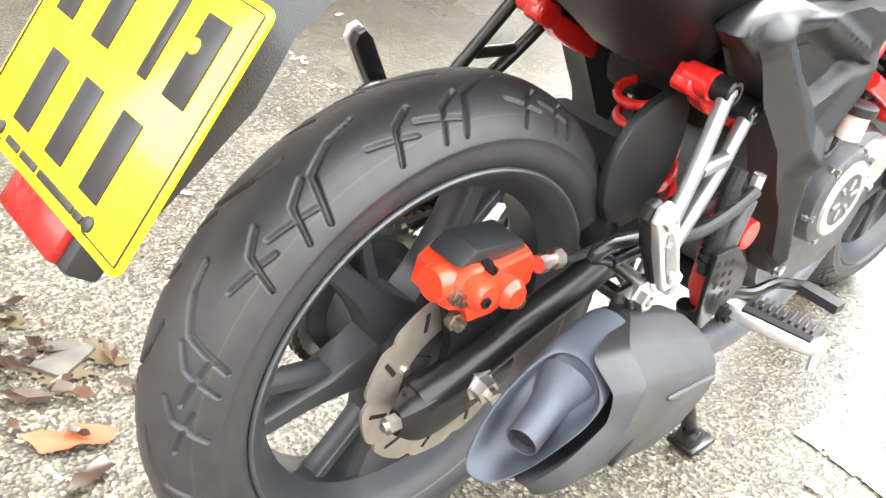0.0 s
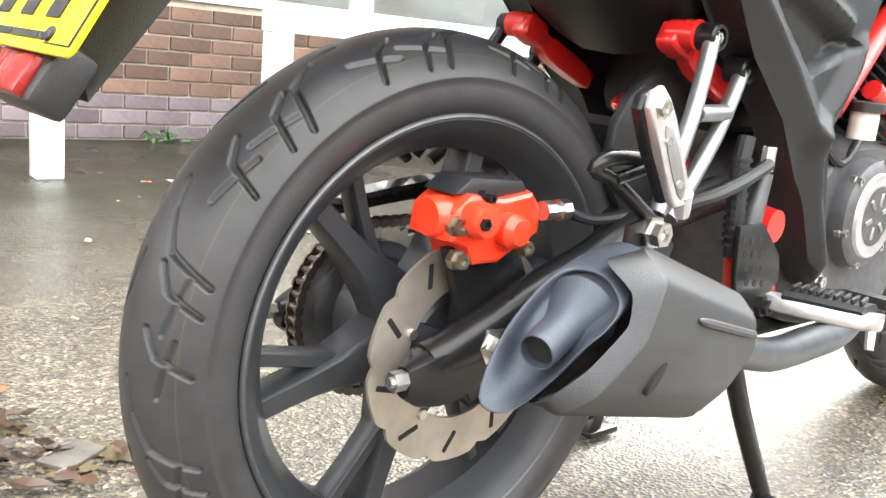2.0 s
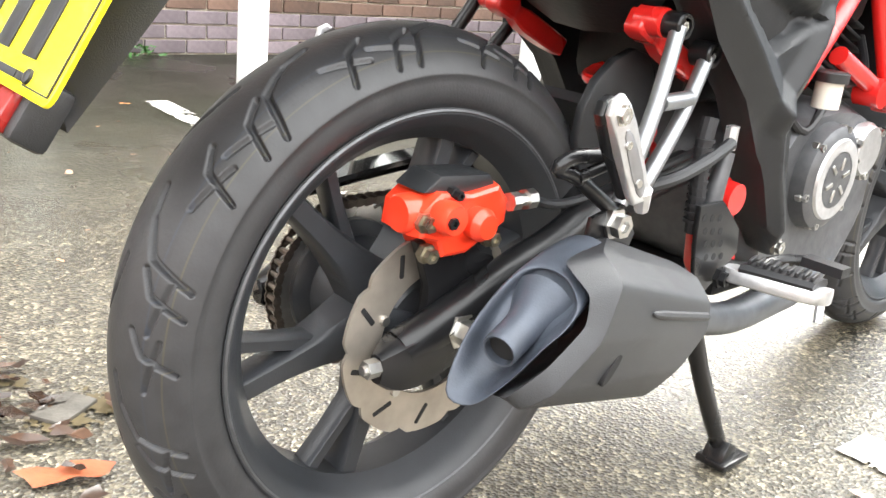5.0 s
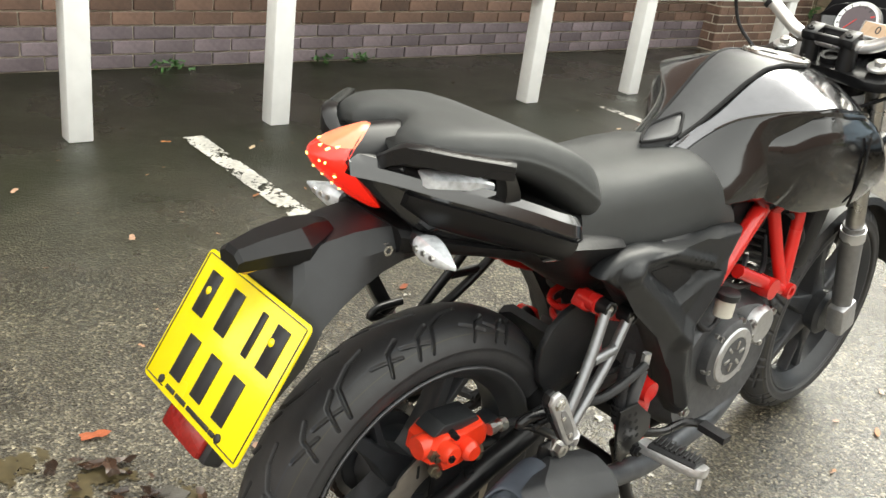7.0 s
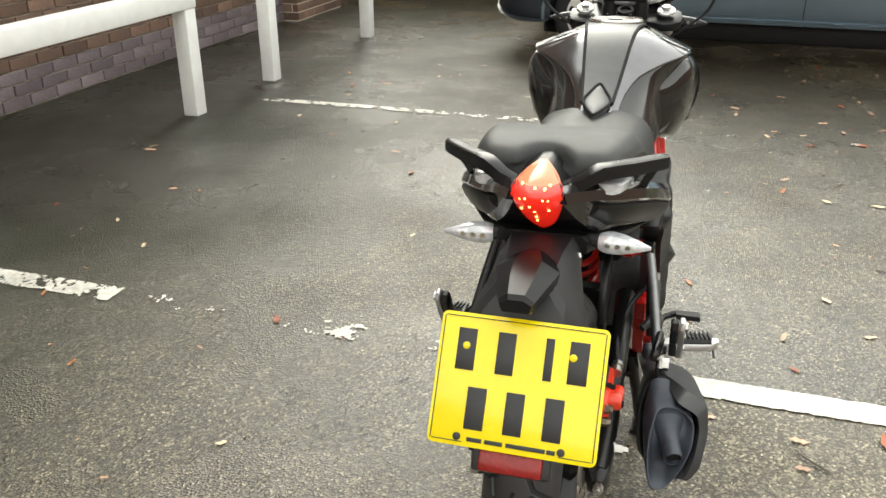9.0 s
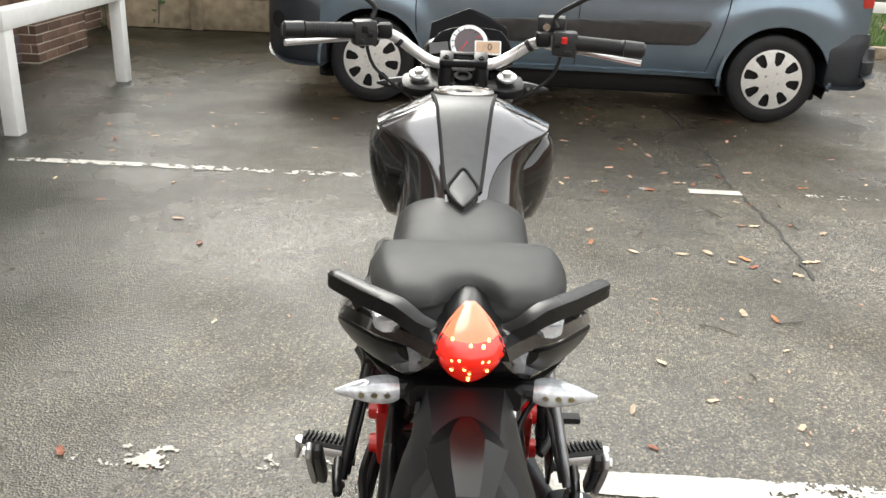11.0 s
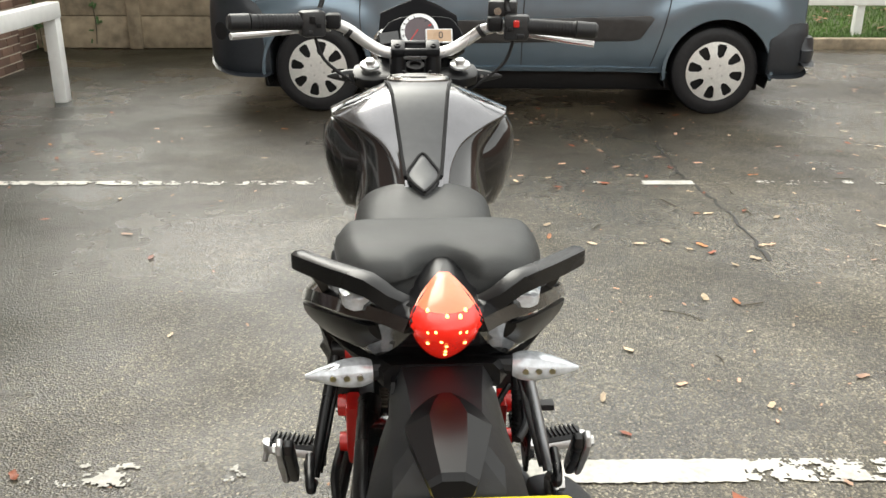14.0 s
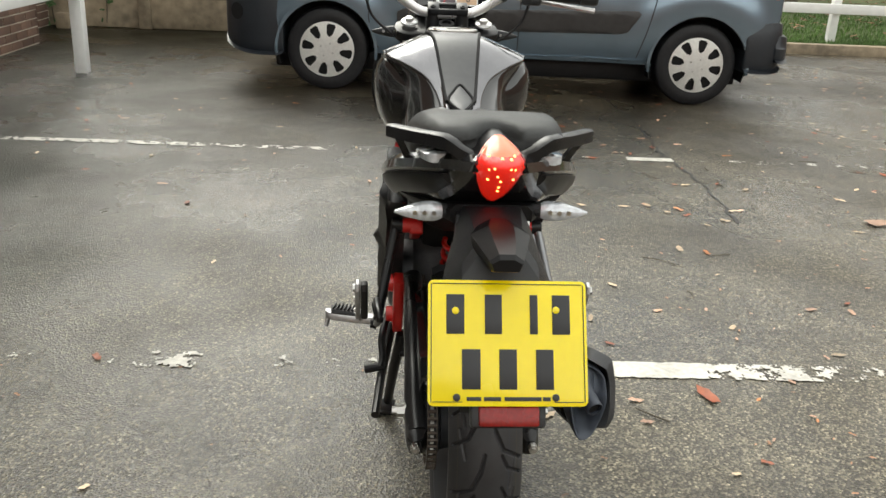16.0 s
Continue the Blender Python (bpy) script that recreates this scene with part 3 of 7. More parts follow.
# ivy runners on the fence
for x0, lean, h in ((-3.78, 0.1, 1.5), (-3.05, 0.42, 1.25), (-4.25, 0.0, 1.7)):
    rnd = random.Random(int(-x0 * 100))
    line = [(x0 + lean * (1 - t) * 1.0 + rnd.uniform(-0.02, 0.02), 7.425, 0.05 + h * t) for t in np.linspace(0 if lean < 0.3 else 0.45, 1, 9)]
    iv = thing("ivy", "thin ivy runner climbing the concrete fence", "ivy", pose(0, 0, 0), "ivy on the fence")
    part("stem", tube(line, 0.005, seg=6), BARK, iv)
    bm = bmesh.new()
    for _ in range(26):
        q = line[rnd.randrange(len(line))]
        own = bmesh.new()
        leaf_mesh(own, (0, 0, 0), rnd.uniform(0.02, 0.045), rnd)
        bmesh.ops.transform(own, matrix=pose(q[0] + rnd.uniform(-0.05, 0.05), 7.41, q[2] + rnd.uniform(-0.06, 0.06), 75), verts=own.verts)
        merge(bm, own)
    part("leaves", bm, IVY, iv)

# ---- kerb, grass, far fence, trees ----
tagged(part("kerb", box((9, 0.13, 0.14), (7.55, 7.55, 0.04), bevel=0.012), CONCRETE), "grey concrete kerb beside the grass", "kerb", kind="structure")
bm = bmesh.new()
bmesh.ops.create_grid(bm, x_segments=60, y_segments=60, size=1, matrix=pose(7.55, 13.6, 0.0) @ Matrix.Diagonal((4.5, 6.0, 1, 1)))
for v in bm.verts:
    v.co.z = 0.085 + 0.05 * noise.noise(v.co * 0.8) + max(0, (v.co.y - 9.0)) * 0.02
tagged(part("verge", bm, SOIL), "grassy verge behind the kerb", "grass", kind="structure")
bm = bmesh.new()
rnd = random.Random(11)
verts, faces = [], []
for _ in range(26000):
    x, y = rnd.uniform(3.05, 9.5), 7.63 + rnd.random() ** 1.6 * 4.5
    z = 0.08 + 0.05 * noise.noise(Vector((x, y, 0)) * 0.8) + max(0, (y - 9.0)) * 0.02
    h, w, a = rnd.uniform(0.03, 0.075), rnd.uniform(0.004, 0.009), rnd.uniform(0, 6.28)
    dx, dy = math.cos(a) * w, math.sin(a) * w
    lx, ly = rnd.uniform(-0.03, 0.03), rnd.uniform(-0.03, 0.03)
    k = len(verts)
    verts += [(x - dx, y - dy, z), (x + dx, y + dy, z), (x + lx, y + ly, z + h)]
    faces.append((k, k + 1, k + 2))
me = bpy.data.meshes.new("grass")
me.from_pydata(verts, [], faces)
me.materials.append(island_tint(GRASSM, 0.6, 1.8))
tagged(new("grass", me), "short green grass on the verge", "grass", kind="stuff")
bm = bmesh.new()
for _ in range(500):
    x, y = rnd.uniform(3.0, 9.5), 7.65 + rnd.random() ** 0.7 * 6
    leaf_mesh(bm, (x, y, 0.13 + max(0, (y - 9.0)) * 0.02), rnd.uniform(0.03, 0.07), rnd)
tagged(part("leaf_litter", bm, LEAFJ), "brown fallen leaves lying in the grass", "leaves", kind="stuff")

far_fence = thing("post_and_rail_fence", "white two-rail timber fence standing in the grass", "fence", pose(0, 8.0, 0))
for x in (2.62, 4.45, 6.28, 8.11):
    part("post", box((0.09, 0.09, 1.3), (x, 0.05, 0.66), bevel=0.008), WHITEPAINT, far_fence)
for z in (0.46, 1.2):
    part("rail", box((6.4, 0.035, 0.11), (5.65, -0.012, z), bevel=0.006), WHITEPAINT, far_fence)


def tree(x, y, h, r, seed):
    rnd = random.Random(seed)
    t = thing("tree", "bare-stemmed tree with thin winter crown on the verge", "tree", pose(x, y, 0.1), "trees beyond the verge")
    part("trunk", tube([(0, 0, -0.2), (0.03, 0.02, h * 0.3), (-0.05, 0.04, h * 0.6), (0.02, 0, h)], [r * 1.4, r, r * 0.8, r * 0.35], seg=12), BARK, t)
    bm = bmesh.new()
    tips = []
    for i in range(11):
        z = h * (0.45 + 0.05 * i)
        a = i * 2.4 + rnd.random()
        ln = rnd.uniform(0.9, 1.7)
        e = (math.cos(a) * ln, math.sin(a) * ln, z + ln * 0.7)
        tube([(0, 0, z), (e[0] * 0.5, e[1] * 0.5, z + ln * 0.25), e], [r * 0.4, r * 0.22, r * 0.08], seg=6, bm=bm)
        tips.append(e)
    part("limbs", bm, BARK, t)
    bm = bmesh.new()
    for e in tips:
        for _ in range(90):
            leaf_mesh(bm, (e[0] + rnd.gauss(0, 0.45), e[1] + rnd.gauss(0, 0.45), e[2] + rnd.gauss(0, 0.4)), rnd.uniform(0.04, 0.08), rnd, 1.2)
    part("crown", bm, LEAFJ, t)


tree(5.15, 11.3, 5.5, 0.16, 1)
tree(8.2, 12.5, 6.0, 0.2, 2)
tree(2.6, 12.8, 6.0, 0.2, 3)
# Unseen woods and walls close the place and are raised to block low sky.
HEDGE = mat("far_hedge", (0.05, 0.055, 0.025), 0.9, scale=2, vary=0.5, bump=1.0, bscale=12)
bm = bmesh.new()
rnd = random.Random(4)
for _ in range(13000):
    x = rnd.uniform(-14, 26)
    leaf_mesh(bm, (x, 20.2 + rnd.gauss(0, 0.5), rnd.random() ** 1.1 * (9.5 + 2.5 / (1 + math.exp(-(x - 3.0))) + 1.0 * math.sin(x))), rnd.uniform(0.12, 0.3), rnd, 1.2)
tagged(part("far_woods", bm, island_tint(HEDGE, 0.5, 1.8)), "unseen dark woodland beyond the verge, tall to block low sky", "woods", kind="stuff")
tagged(part("unseen_wall_south", box((60, 0.3, 5.0), (0, -15, 2.5)), BRICKJ), "unseen plain brick wall closing the place and blocking low sky", "wall", kind="structure")
tagged(part("unseen_wall_east", box((0.3, 70, 5.0), (16, 0, 2.5)), BRICKJ), "unseen plain brick wall closing the place and blocking low sky", "wall", kind="structure")


# ---- van ----
VAN = pose(1.668, 4.185, 0.0, 0, 0, -2.0)
van = thing("van", "blue-grey metallic panel van parked across the yard", "van", VAN)
def vpart(name, bm, *more, **named):
    """A part of the van, measured from the rear hub towards the nose."""
    bmesh.ops.scale(bm, vec=(-1, 1, 1), verts=bm.verts)
    return part(name, bm, *more, **named)


# local: x towards the nose, y away from the far side (near side at y = 0.05), z up; rear hub at the origin


def vring(x, half, mid=0.86):
    """A ring round the van body at x from a half profile (out, z), top to bottom."""
    a = [(x, mid - o - 0.0, z) for o, z in half]
    b = [(x, mid + o, z) for o, z in half[::-1]]
    return [(p[0], p[1], p[2]) for p in a + b]


W = 0.86
def vsec(x, top, w_top, z_belt=1.0, low=0.30, w=W):
    return vring(x, [(w_top * 0.55, top), (w_top, top - 0.05), (w - 0.04, z_belt + 0.12), (w - 0.005, z_belt - 0.08), (w + 0.005, 0.72), (w - 0.005, 0.45), (w - 0.04, low + 0.01), (w - 0.09, low - 0.01), (w * 0.5, low - 0.02)])


secs = [vsec(-0.585, 1.70, 0.60, w=0.79), vsec(-0.55, 1.76, 0.66, w=0.835), vsec(-0.3, 1.80, 0.68), vsec(0.6, 1.82, 0.69), vsec(1.4, 1.82, 0.68), vsec(1.85, 1.72, 0.64),
        vsec(2.35, 1.38, 0.62), vsec(2.62, 1.13, 0.66, 0.93), vsec(3.0, 1.06, 0.66, 0.88), vsec(3.28, 0.98, 0.62, 0.82, w=0.82), vsec(3.46, 0.84, 0.55, 0.74, w=0.72)]
bm = loft(secs, 14, 9)
# pressed arches swell out of the flank, and a shallow waist runs along the doors
for v in bm.verts:
    if v.co.y < 0.5:
        for cx, reach in ((0.0, 0.65), (2.742, 0.58)):
            r = math.hypot(v.co.x - cx, v.co.z - 0.303)
            k = max(0.0, min(1.0, (reach - r) / 0.20))
            v.co.y -= 0.030 * k * k * (3 - 2 * k)
        if 0.3 < v.co.x < 2.5:
            v.co.y += 0.012 * math.exp(-((v.co.z - 0.80) / 0.09) ** 2) * min(1, (v.co.x - 0.3) / 0.3, (2.5 - v.co.x) / 0.3)
skin_at = np.array([tuple(v.co) for v in bm.verts if v.co.y < 0.7])
opened = [f for f in bm.faces if f.calc_center_median().y < 0.3 and min(math.hypot(f.calc_center_median().x - c, f.calc_center_median().z - 0.303) for c in (0.0, 2.742)) < 0.366]
bmesh.ops.delete(bm, geom=opened, context="FACES")
for v in bm.verts:
    if v.co.y < 0.3 and any(len(e.link_faces) == 1 for e in v.link_edges):
        for cx in (0.0, 2.742):
            r = math.hypot(v.co.x - cx, v.co.z - 0.303)
            if r < 0.46 and v.co.z > 0.30:
                v.co.x, v.co.z = cx + (v.co.x - cx) * 0.366 / r, 0.303 + (v.co.z - 0.303) * 0.366 / r
body = vpart("body", bm, VANPAINT, van, angle=50)
SIDE = 0.0  # near flank in local y


def skin(x, z):
    """How far out the near flank lies at x and z."""
    d = np.hypot(skin_at[:, 0] - x, skin_at[:, 2] - z)
    near = np.argsort(d)[:4]
    w = 1 / (d[near] + 0.004)
    return float((skin_at[near, 1] * w).sum() / w.sum())


def flank(outline, depth, proud, material, name, parent=van, label="", k=1):
    """A panel that follows the near flank: an outline of (x, z) standing proud of it, with a rolled edge."""
    own = bmesh.new()
    pts = spline(outline, k, True) if k > 1 else outline
    face = own.faces.new([own.verts.new((p[0], 0, p[1])) for p in pts])
    bmesh.ops.triangulate(own, faces=[face])
    for _ in range(6):
        long = [e for e in own.edges if e.calc_length() > 0.07]
        if not long:
            break
        bmesh.ops.subdivide_edges(own, edges=long, cuts=1)
        bmesh.ops.triangulate(own, faces=[f for f in own.faces if len(f.verts) > 3])
    rim = [v for v in own.verts if any(len(e.link_faces) == 1 for e in v.link_edges)]
    for v in own.verts:
        v.co.y = skin(v.co.x, v.co.z) - proud
    back = bmesh.ops.extrude_edge_only(own, edges=[e for e in own.edges if len(e.link_faces) == 1])
    for v in back["geom"]:
        if isinstance(v, bmesh.types.BMVert):
            v.co.y += depth
    for v in rim:
        v.co.y += min(0.006, proud * 0.5) if proud > 0 else 0
    return vpart(name, own, material, parent, label)


def u(x):
    """World x on the near flank to the van's own x."""
    return 1.668 - x


def arch(cx, r=0.378, n=32):
    return [(cx + r * math.cos(a), 0.303 + r * math.sin(a)) for a in np.linspace(-0.15, math.pi + 0.15, n)]


for cx in (0.0, 2.742):
    ring = arch(cx)
    inner = arch(cx, 0.356)
    vpart("wheel_arch", plate(ring + inner[::-1], SIDE - 0.034, SIDE + 0.03, 0.004, "y"), VANPAINT, van)
    bm = lathe([(0.30, 0.02), (0.30, 0.352), (-0.06, 0.356), (-0.062, 0.362), (0.31, 0.362)], (cx, SIDE + 0.055, 0.303), 40, "y")
    bmesh.ops.delete(bm, geom=[v for v in bm.verts if v.co.z < 0.17], context="VERTS")
    vpart("wheel_well", bm, ENGDARK, van)
for cx in (0.0, 2.742):
    for yy, sgn in ((0.122, -1), (1.60, 1)):
        wh = vpart("wheel", lathe([(-0.09, 0.17), (-0.085, 0.2), (0.085, 0.2), (0.09, 0.17)], (cx, yy, 0.303), 40, "y"), ENGDARK, van)
        prof = [(-0.07, 0.197), (-0.098, 0.205), (-0.104, 0.235), (-0.1, 0.27), (-0.088, 0.292), (-0.06, 0.3025), (0, 0.303), (0.06, 0.3025), (0.088, 0.292), (0.1, 0.27), (0.104, 0.235), (0.098, 0.205), (0.07, 0.197)]
        vpart("tyre", lathe(prof, (cx, yy, 0.303), 56, "y"), RUBBER, wh, "black road tyre")
        if sgn < 0:
            cap = bmesh.new()
            # dished trim with eight windows between broad spokes
            r0, r1, n = 0.055, 0.198, 48
            def dish(r):
                return -0.098 - 0.018 * math.sin(min(1, max(0, (0.2 - r) / 0.15)) * math.pi * 0.5) 
            radii = [0.001, 0.03, 0.055, 0.08] + [0.096 + 0.0075 * i for i in range(13)] + [0.2]
            turns = 128
            grid = [[cap.verts.new((r * math.cos(2 * math.pi * i / turns), dish(r), r * math.sin(2 * math.pi * i / turns))) for i in range(turns)] for r in radii]
            for a in range(len(radii) - 1):
                for i in range(turns):
                    r = (radii[a] + radii[a + 1]) / 2
                    off = ((i + 0.5) % 16 - 8) / turns * 2 * math.pi * r
                    if (abs(off) / (0.020 + 0.22 * (r - 0.1))) ** 3 + (abs(r - 0.142) / 0.044) ** 3 > 1:
                        cap.faces.new((grid[a][i], grid[a][(i + 1) % turns], grid[a + 1][(i + 1) % turns], grid[a + 1][i]))
            bmesh.ops.remove_doubles(cap, verts=cap.verts, dist=0.0005)
            bmesh.ops.solidify(cap, geom=cap.faces[:], thickness=0.006)
            bmesh.ops.transform(cap, matrix=pose(cx, yy, 0.303, 0, 12, 0), verts=cap.verts)
            vpart("hubcap", cap, HUBCAP, wh, "silver eight-spoke wheel trim")
            vpart("hub_dark", lathe([(-0.075, 0.19), (-0.07, 0.19)], (cx, yy, 0.303), 40, "y"), ENGDARK, wh)
            for i in range(4):
                a = 0.5 + i * math.pi / 2
                vpart("wheel_bolt", lathe([(-0.122, 0.008), (-0.113, 0.014), (-0.1, 0.014)], (cx + 0.05 * math.cos(a), yy, 0.303 + 0.05 * math.sin(a)), 8, "y"), STEEL, wh)

# flank details: x in the van's own measure, from the nose (3.5) back to the tail (-0.7)
flank([(u(-0.56), 0.475), (u(-0.56), 0.60), (u(-0.50), 0.625), (u(1.19), 0.675), (u(1.215), 0.655), (u(1.13), 0.525), (u(1.08), 0.51)], 0.03, 0.016, VANTRIM, "rub_strip", label="dark rubbing strip along the doors")
flank([(2.36, 0.285), (2.36, 0.325), (0.40, 0.330), (0.39, 0.285)], 0.04, 0.010, VANPAINT, "sill", label="painted sill under the doors")
SEAM = mat("panel_gap", (0.006, 0.006, 0.007), 0.8)


def gap(pts, r=0.0045):
    vpart("panel_gap", tube([(x, skin(x, z) + 0.001, z) for x, z in spline([(a, b) for a, b, _ in pts], 5)], r, k=1, seg=6), SEAM, van)


gap([(u(-0.745), 1.0, 0.0), (u(-0.77), 0.68, -0.004), (u(-0.745), 0.42, 0.0), (u(-0.69), 0.335, 0.004)])
gap([(u(0.374), 1.33, 0.05), (u(0.352), 1.05, 0.0), (u(0.335), 0.7, -0.004), (u(0.33), 0.34, 0.004)])
gap([(u(1.297), 1.35, 0.05), (u(1.315), 1.05, 0.0), (u(1.32), 0.8, -0.004), (u(1.27), 0.55, -0.003), (u(1.21), 0.34, 0.004)])
# fuel flap
flap = [(u(1.535), 0.985), (u(1.528), 1.07), (u(1.545), 1.087), (u(1.75), 1.093), (u(1.768), 1.075), (u(1.77), 1.0), (u(1.755), 0.985)]
for a, b in zip(flap, flap[1:] + flap[:1]):
    gap([(a[0], a[1], -0.002), (b[0], b[1], -0.002)], 0.003)
# sliding door rail
flank([(u(1.315), 1.185), (u(1.30), 1.235), (u(2.05), 1.245), (u(2.06), 1.20), (u(2.03), 1.187)], 0.02, 0.004, ENGDARK, "door_rail", label="black sliding door track")
# door handles
for x in (0.177, 0.565):
    hd = vpart("door_handle", tube([(u(x) - 0.085, SIDE - 0.012, 0.95), (u(x), SIDE - 0.04, 0.953), (u(x) + 0.085, SIDE - 0.012, 0.95)], 0.014, seg=10), VANPLASTIC, van, "dark grip handle")
    # near-black disc paints the shaded hollow behind the handle
    vpart("handle_cup", lathe([(-0.006, 0.052), (0.004, 0.056)], (u(x) + 0.01, SIDE - 0.002, 0.945), 24, "y"), SEAM, hd)
# panel pressings behind the doors
for pts in ([(1.165, 1.36), (1.16, 1.22), (1.12, 1.155), (0.98, 1.135), (0.40, 1.142)], [(2.30, 0.985), (1.80, 1.025), (1.45, 1.06), (0.40, 1.10)]):
    vpart("pressing", tube([(x, skin(x, z) + 0.004, z) for x, z in spline(pts, 6)], 0.007, k=1, seg=8), VANPAINT, van)
# side window, quarter light and mirror
win = [(2.318, 1.005), (2.329, 1.19), (2.286, 1.28), (2.12, 1.50), (1.95, 1.57), (1.42, 1.58), (1.403, 1.321), (1.425, 1.24), (1.52, 1.121), (1.65, 1.075), (1.813, 1.041)]
flank(win, 0.02, 0.003, VANGLASS, "side_window", label="tinted front door glass")
vpart("window_seal", tube([(x, skin(x, z) - 0.002, z) for x, z in win + win[:1]], 0.009, k=2, seg=8), SEAM, van, "black rubber window seal")
flank([(2.575, 1.0), (2.44, 1.135), (2.36, 1.262), (2.338, 1.19), (2.328, 1.0)], 0.03, 0.012, VANPLASTIC, "quarter_trim", label="black mirror corner trim")
bm = loft([[(u(-0.47) + dx, 0.02 - dy, 1.12 + dz) for dx, dz in ((-0.06, -0.1), (0.07, -0.1), (0.085, 0.03), (0.06, 0.12), (-0.04, 0.12), (-0.065, 0.03))] for dy in (0.0, 0.05, 0.14, 0.19)], 3, 3)
vpart("wing_mirror", bm, VANPLASTIC, van, "dark door mirror")
# bumpers and lamps
def bumper(x, w, top, low):
    """A ring across a bumper, rounded over its upper and lower edges."""
    half = [(w * 0.6, top), (w - 0.05, top - 0.004), (w - 0.008, top - 0.03), (w + 0.008, top - 0.09), (w + 0.016, (top + low) / 2), (w + 0.014, low + 0.07), (w + 0.002, low + 0.015), (w - 0.06, low - 0.012)]
    return [(x, 0.86 - o, z) for o, z in half] + [(x, 0.86 + o, z) for o, z in half[::-1]]


fb = [bumper(*q) for q in ((3.06, 0.858, 0.70, 0.27), (3.12, 0.864, 0.74, 0.26), (3.24, 0.858, 0.80, 0.26), (3.36, 0.815, 0.815, 0.27), (3.45, 0.74, 0.795, 0.29), (3.51, 0.65, 0.75, 0.32), (3.545, 0.52, 0.67, 0.37))]
vpart("front_bumper", loft(fb, 4, 2), VANPLASTIC, van, "dark grey plastic front bumper")
vpart("fog_lamp", lathe([(-0.01, 0.06), (0.0, 0.055), (0.02, 0.045)], (3.40, 0.062, 0.55), 20, "y", rot=(0, 0, 35)), SEAM, van)
rb = [bumper(*q) for q in ((-0.330, 0.872, 0.605, 0.29), (-0.345, 0.884, 0.615, 0.28), (-0.45, 0.882, 0.635, 0.275), (-0.55, 0.855, 0.645, 0.28), (-0.615, 0.80, 0.63, 0.30), (-0.635, 0.70, 0.60, 0.33))]
vpart("rear_bumper", loft(rb, 4, 2), VANPLASTIC, van, "dirty grey plastic rear bumper")
step = [bumper(*q) for q in ((-0.56, 0.862, 0.545, 0.36), (-0.60, 0.852, 0.55, 0.35), (-0.66, 0.80, 0.54, 0.355), (-0.69, 0.72, 0.52, 0.37))]
vpart("bumper_step", loft(step, 3, 2), VANPLASTIC, van, "dark grey bumper step")
vpart("tail_lamp", box((0.09, 0.13, 0.42), (-0.512, 0.070, 1.0), (0, 5, -14), 0.025), mat("van_tail_lamp", (0.55, 0.03, 0.02), 0.15, scale=80, vary=0.2, coat=1.0), van, "tall red tail lamp")
vpart("headlamp", loft([[(3.05, 0.0, 0.83), (3.08, 0.02, 0.9), (3.12, 0.10, 0.93), (3.05, 0.12, 0.9)], [(3.2, 0.02, 0.79), (3.22, 0.05, 0.87), (3.24, 0.14, 0.90), (3.2, 0.14, 0.85)], [(3.33, 0.09, 0.77), (3.35, 0.12, 0.83), (3.36, 0.2, 0.85), (3.33, 0.2, 0.8)]], 3, 3), CLEAR, van, "clear headlamp")
vpart("side_repeater", lathe([(-0.012, 0.008), (-0.006, 0.02), (0.004, 0.022)], (u(-0.82), SIDE, 0.80), 14, "y"), CLEAR, van)
# block added below the floor to cut light on the ground underneath
vpart("under_floor_block", box((3.5, 1.40, 0.14), (1.4, 0.86, 0.215), bevel=0.02), ENGDARK, van, "dark underbody")


# ---- motorcycle ----
# local: x to the rider's right, y forward, z up; the rear wheel stands at y = 0.112
BIKE = pose(-0.312, -0.94, 0, 0, 0, 2.06)
bike = thing("motorcycle", "black naked motorcycle with red trellis frame on its centre stand", "motorcycle", BIKE)


GROOVES = [(0.0, 0.006, 0.030, 0.012, 0.0024, 1.0), (0.030, 0.012, 0.062, 0.027, 0.0030, 1.0), (0.062, 0.027, 0.080, 0.068, 0.0030, 1.0)]
for o in (0.0, 0.056):
    GROOVES += [(0.072 + o, 0.024, 0.094 + o, 0.036, 0.0026, 1.0), (0.094 + o, 0.036, 0.108 + o, 0.068, 0.0026, 1.0), (0.078 + o, 0.052, 0.130 + o, 0.040, 0.0022, 0.5)]


def groove_depth(uu, s, pitch):
    """How deep the tread is cut at uu metres round the tyre and s metres out from its crown."""
    deep = np.zeros_like(uu)
    for ax, ay, bx, by, w, d in GROOVES:
        for wrap in (-pitch, 0, pitch):
            px, py, dx, dy = uu + wrap - ax, s - ay, bx - ax, by - ay
            t = np.clip((px * dx + py * dy) / (dx * dx + dy * dy), 0, 1)
            q = np.clip((1.35 - np.hypot(px - t * dx, py - t * dy) / w) / 0.7, 0, 1)
            deep = np.maximum(deep, d * q * q * (3 - 2 * q))
    return deep


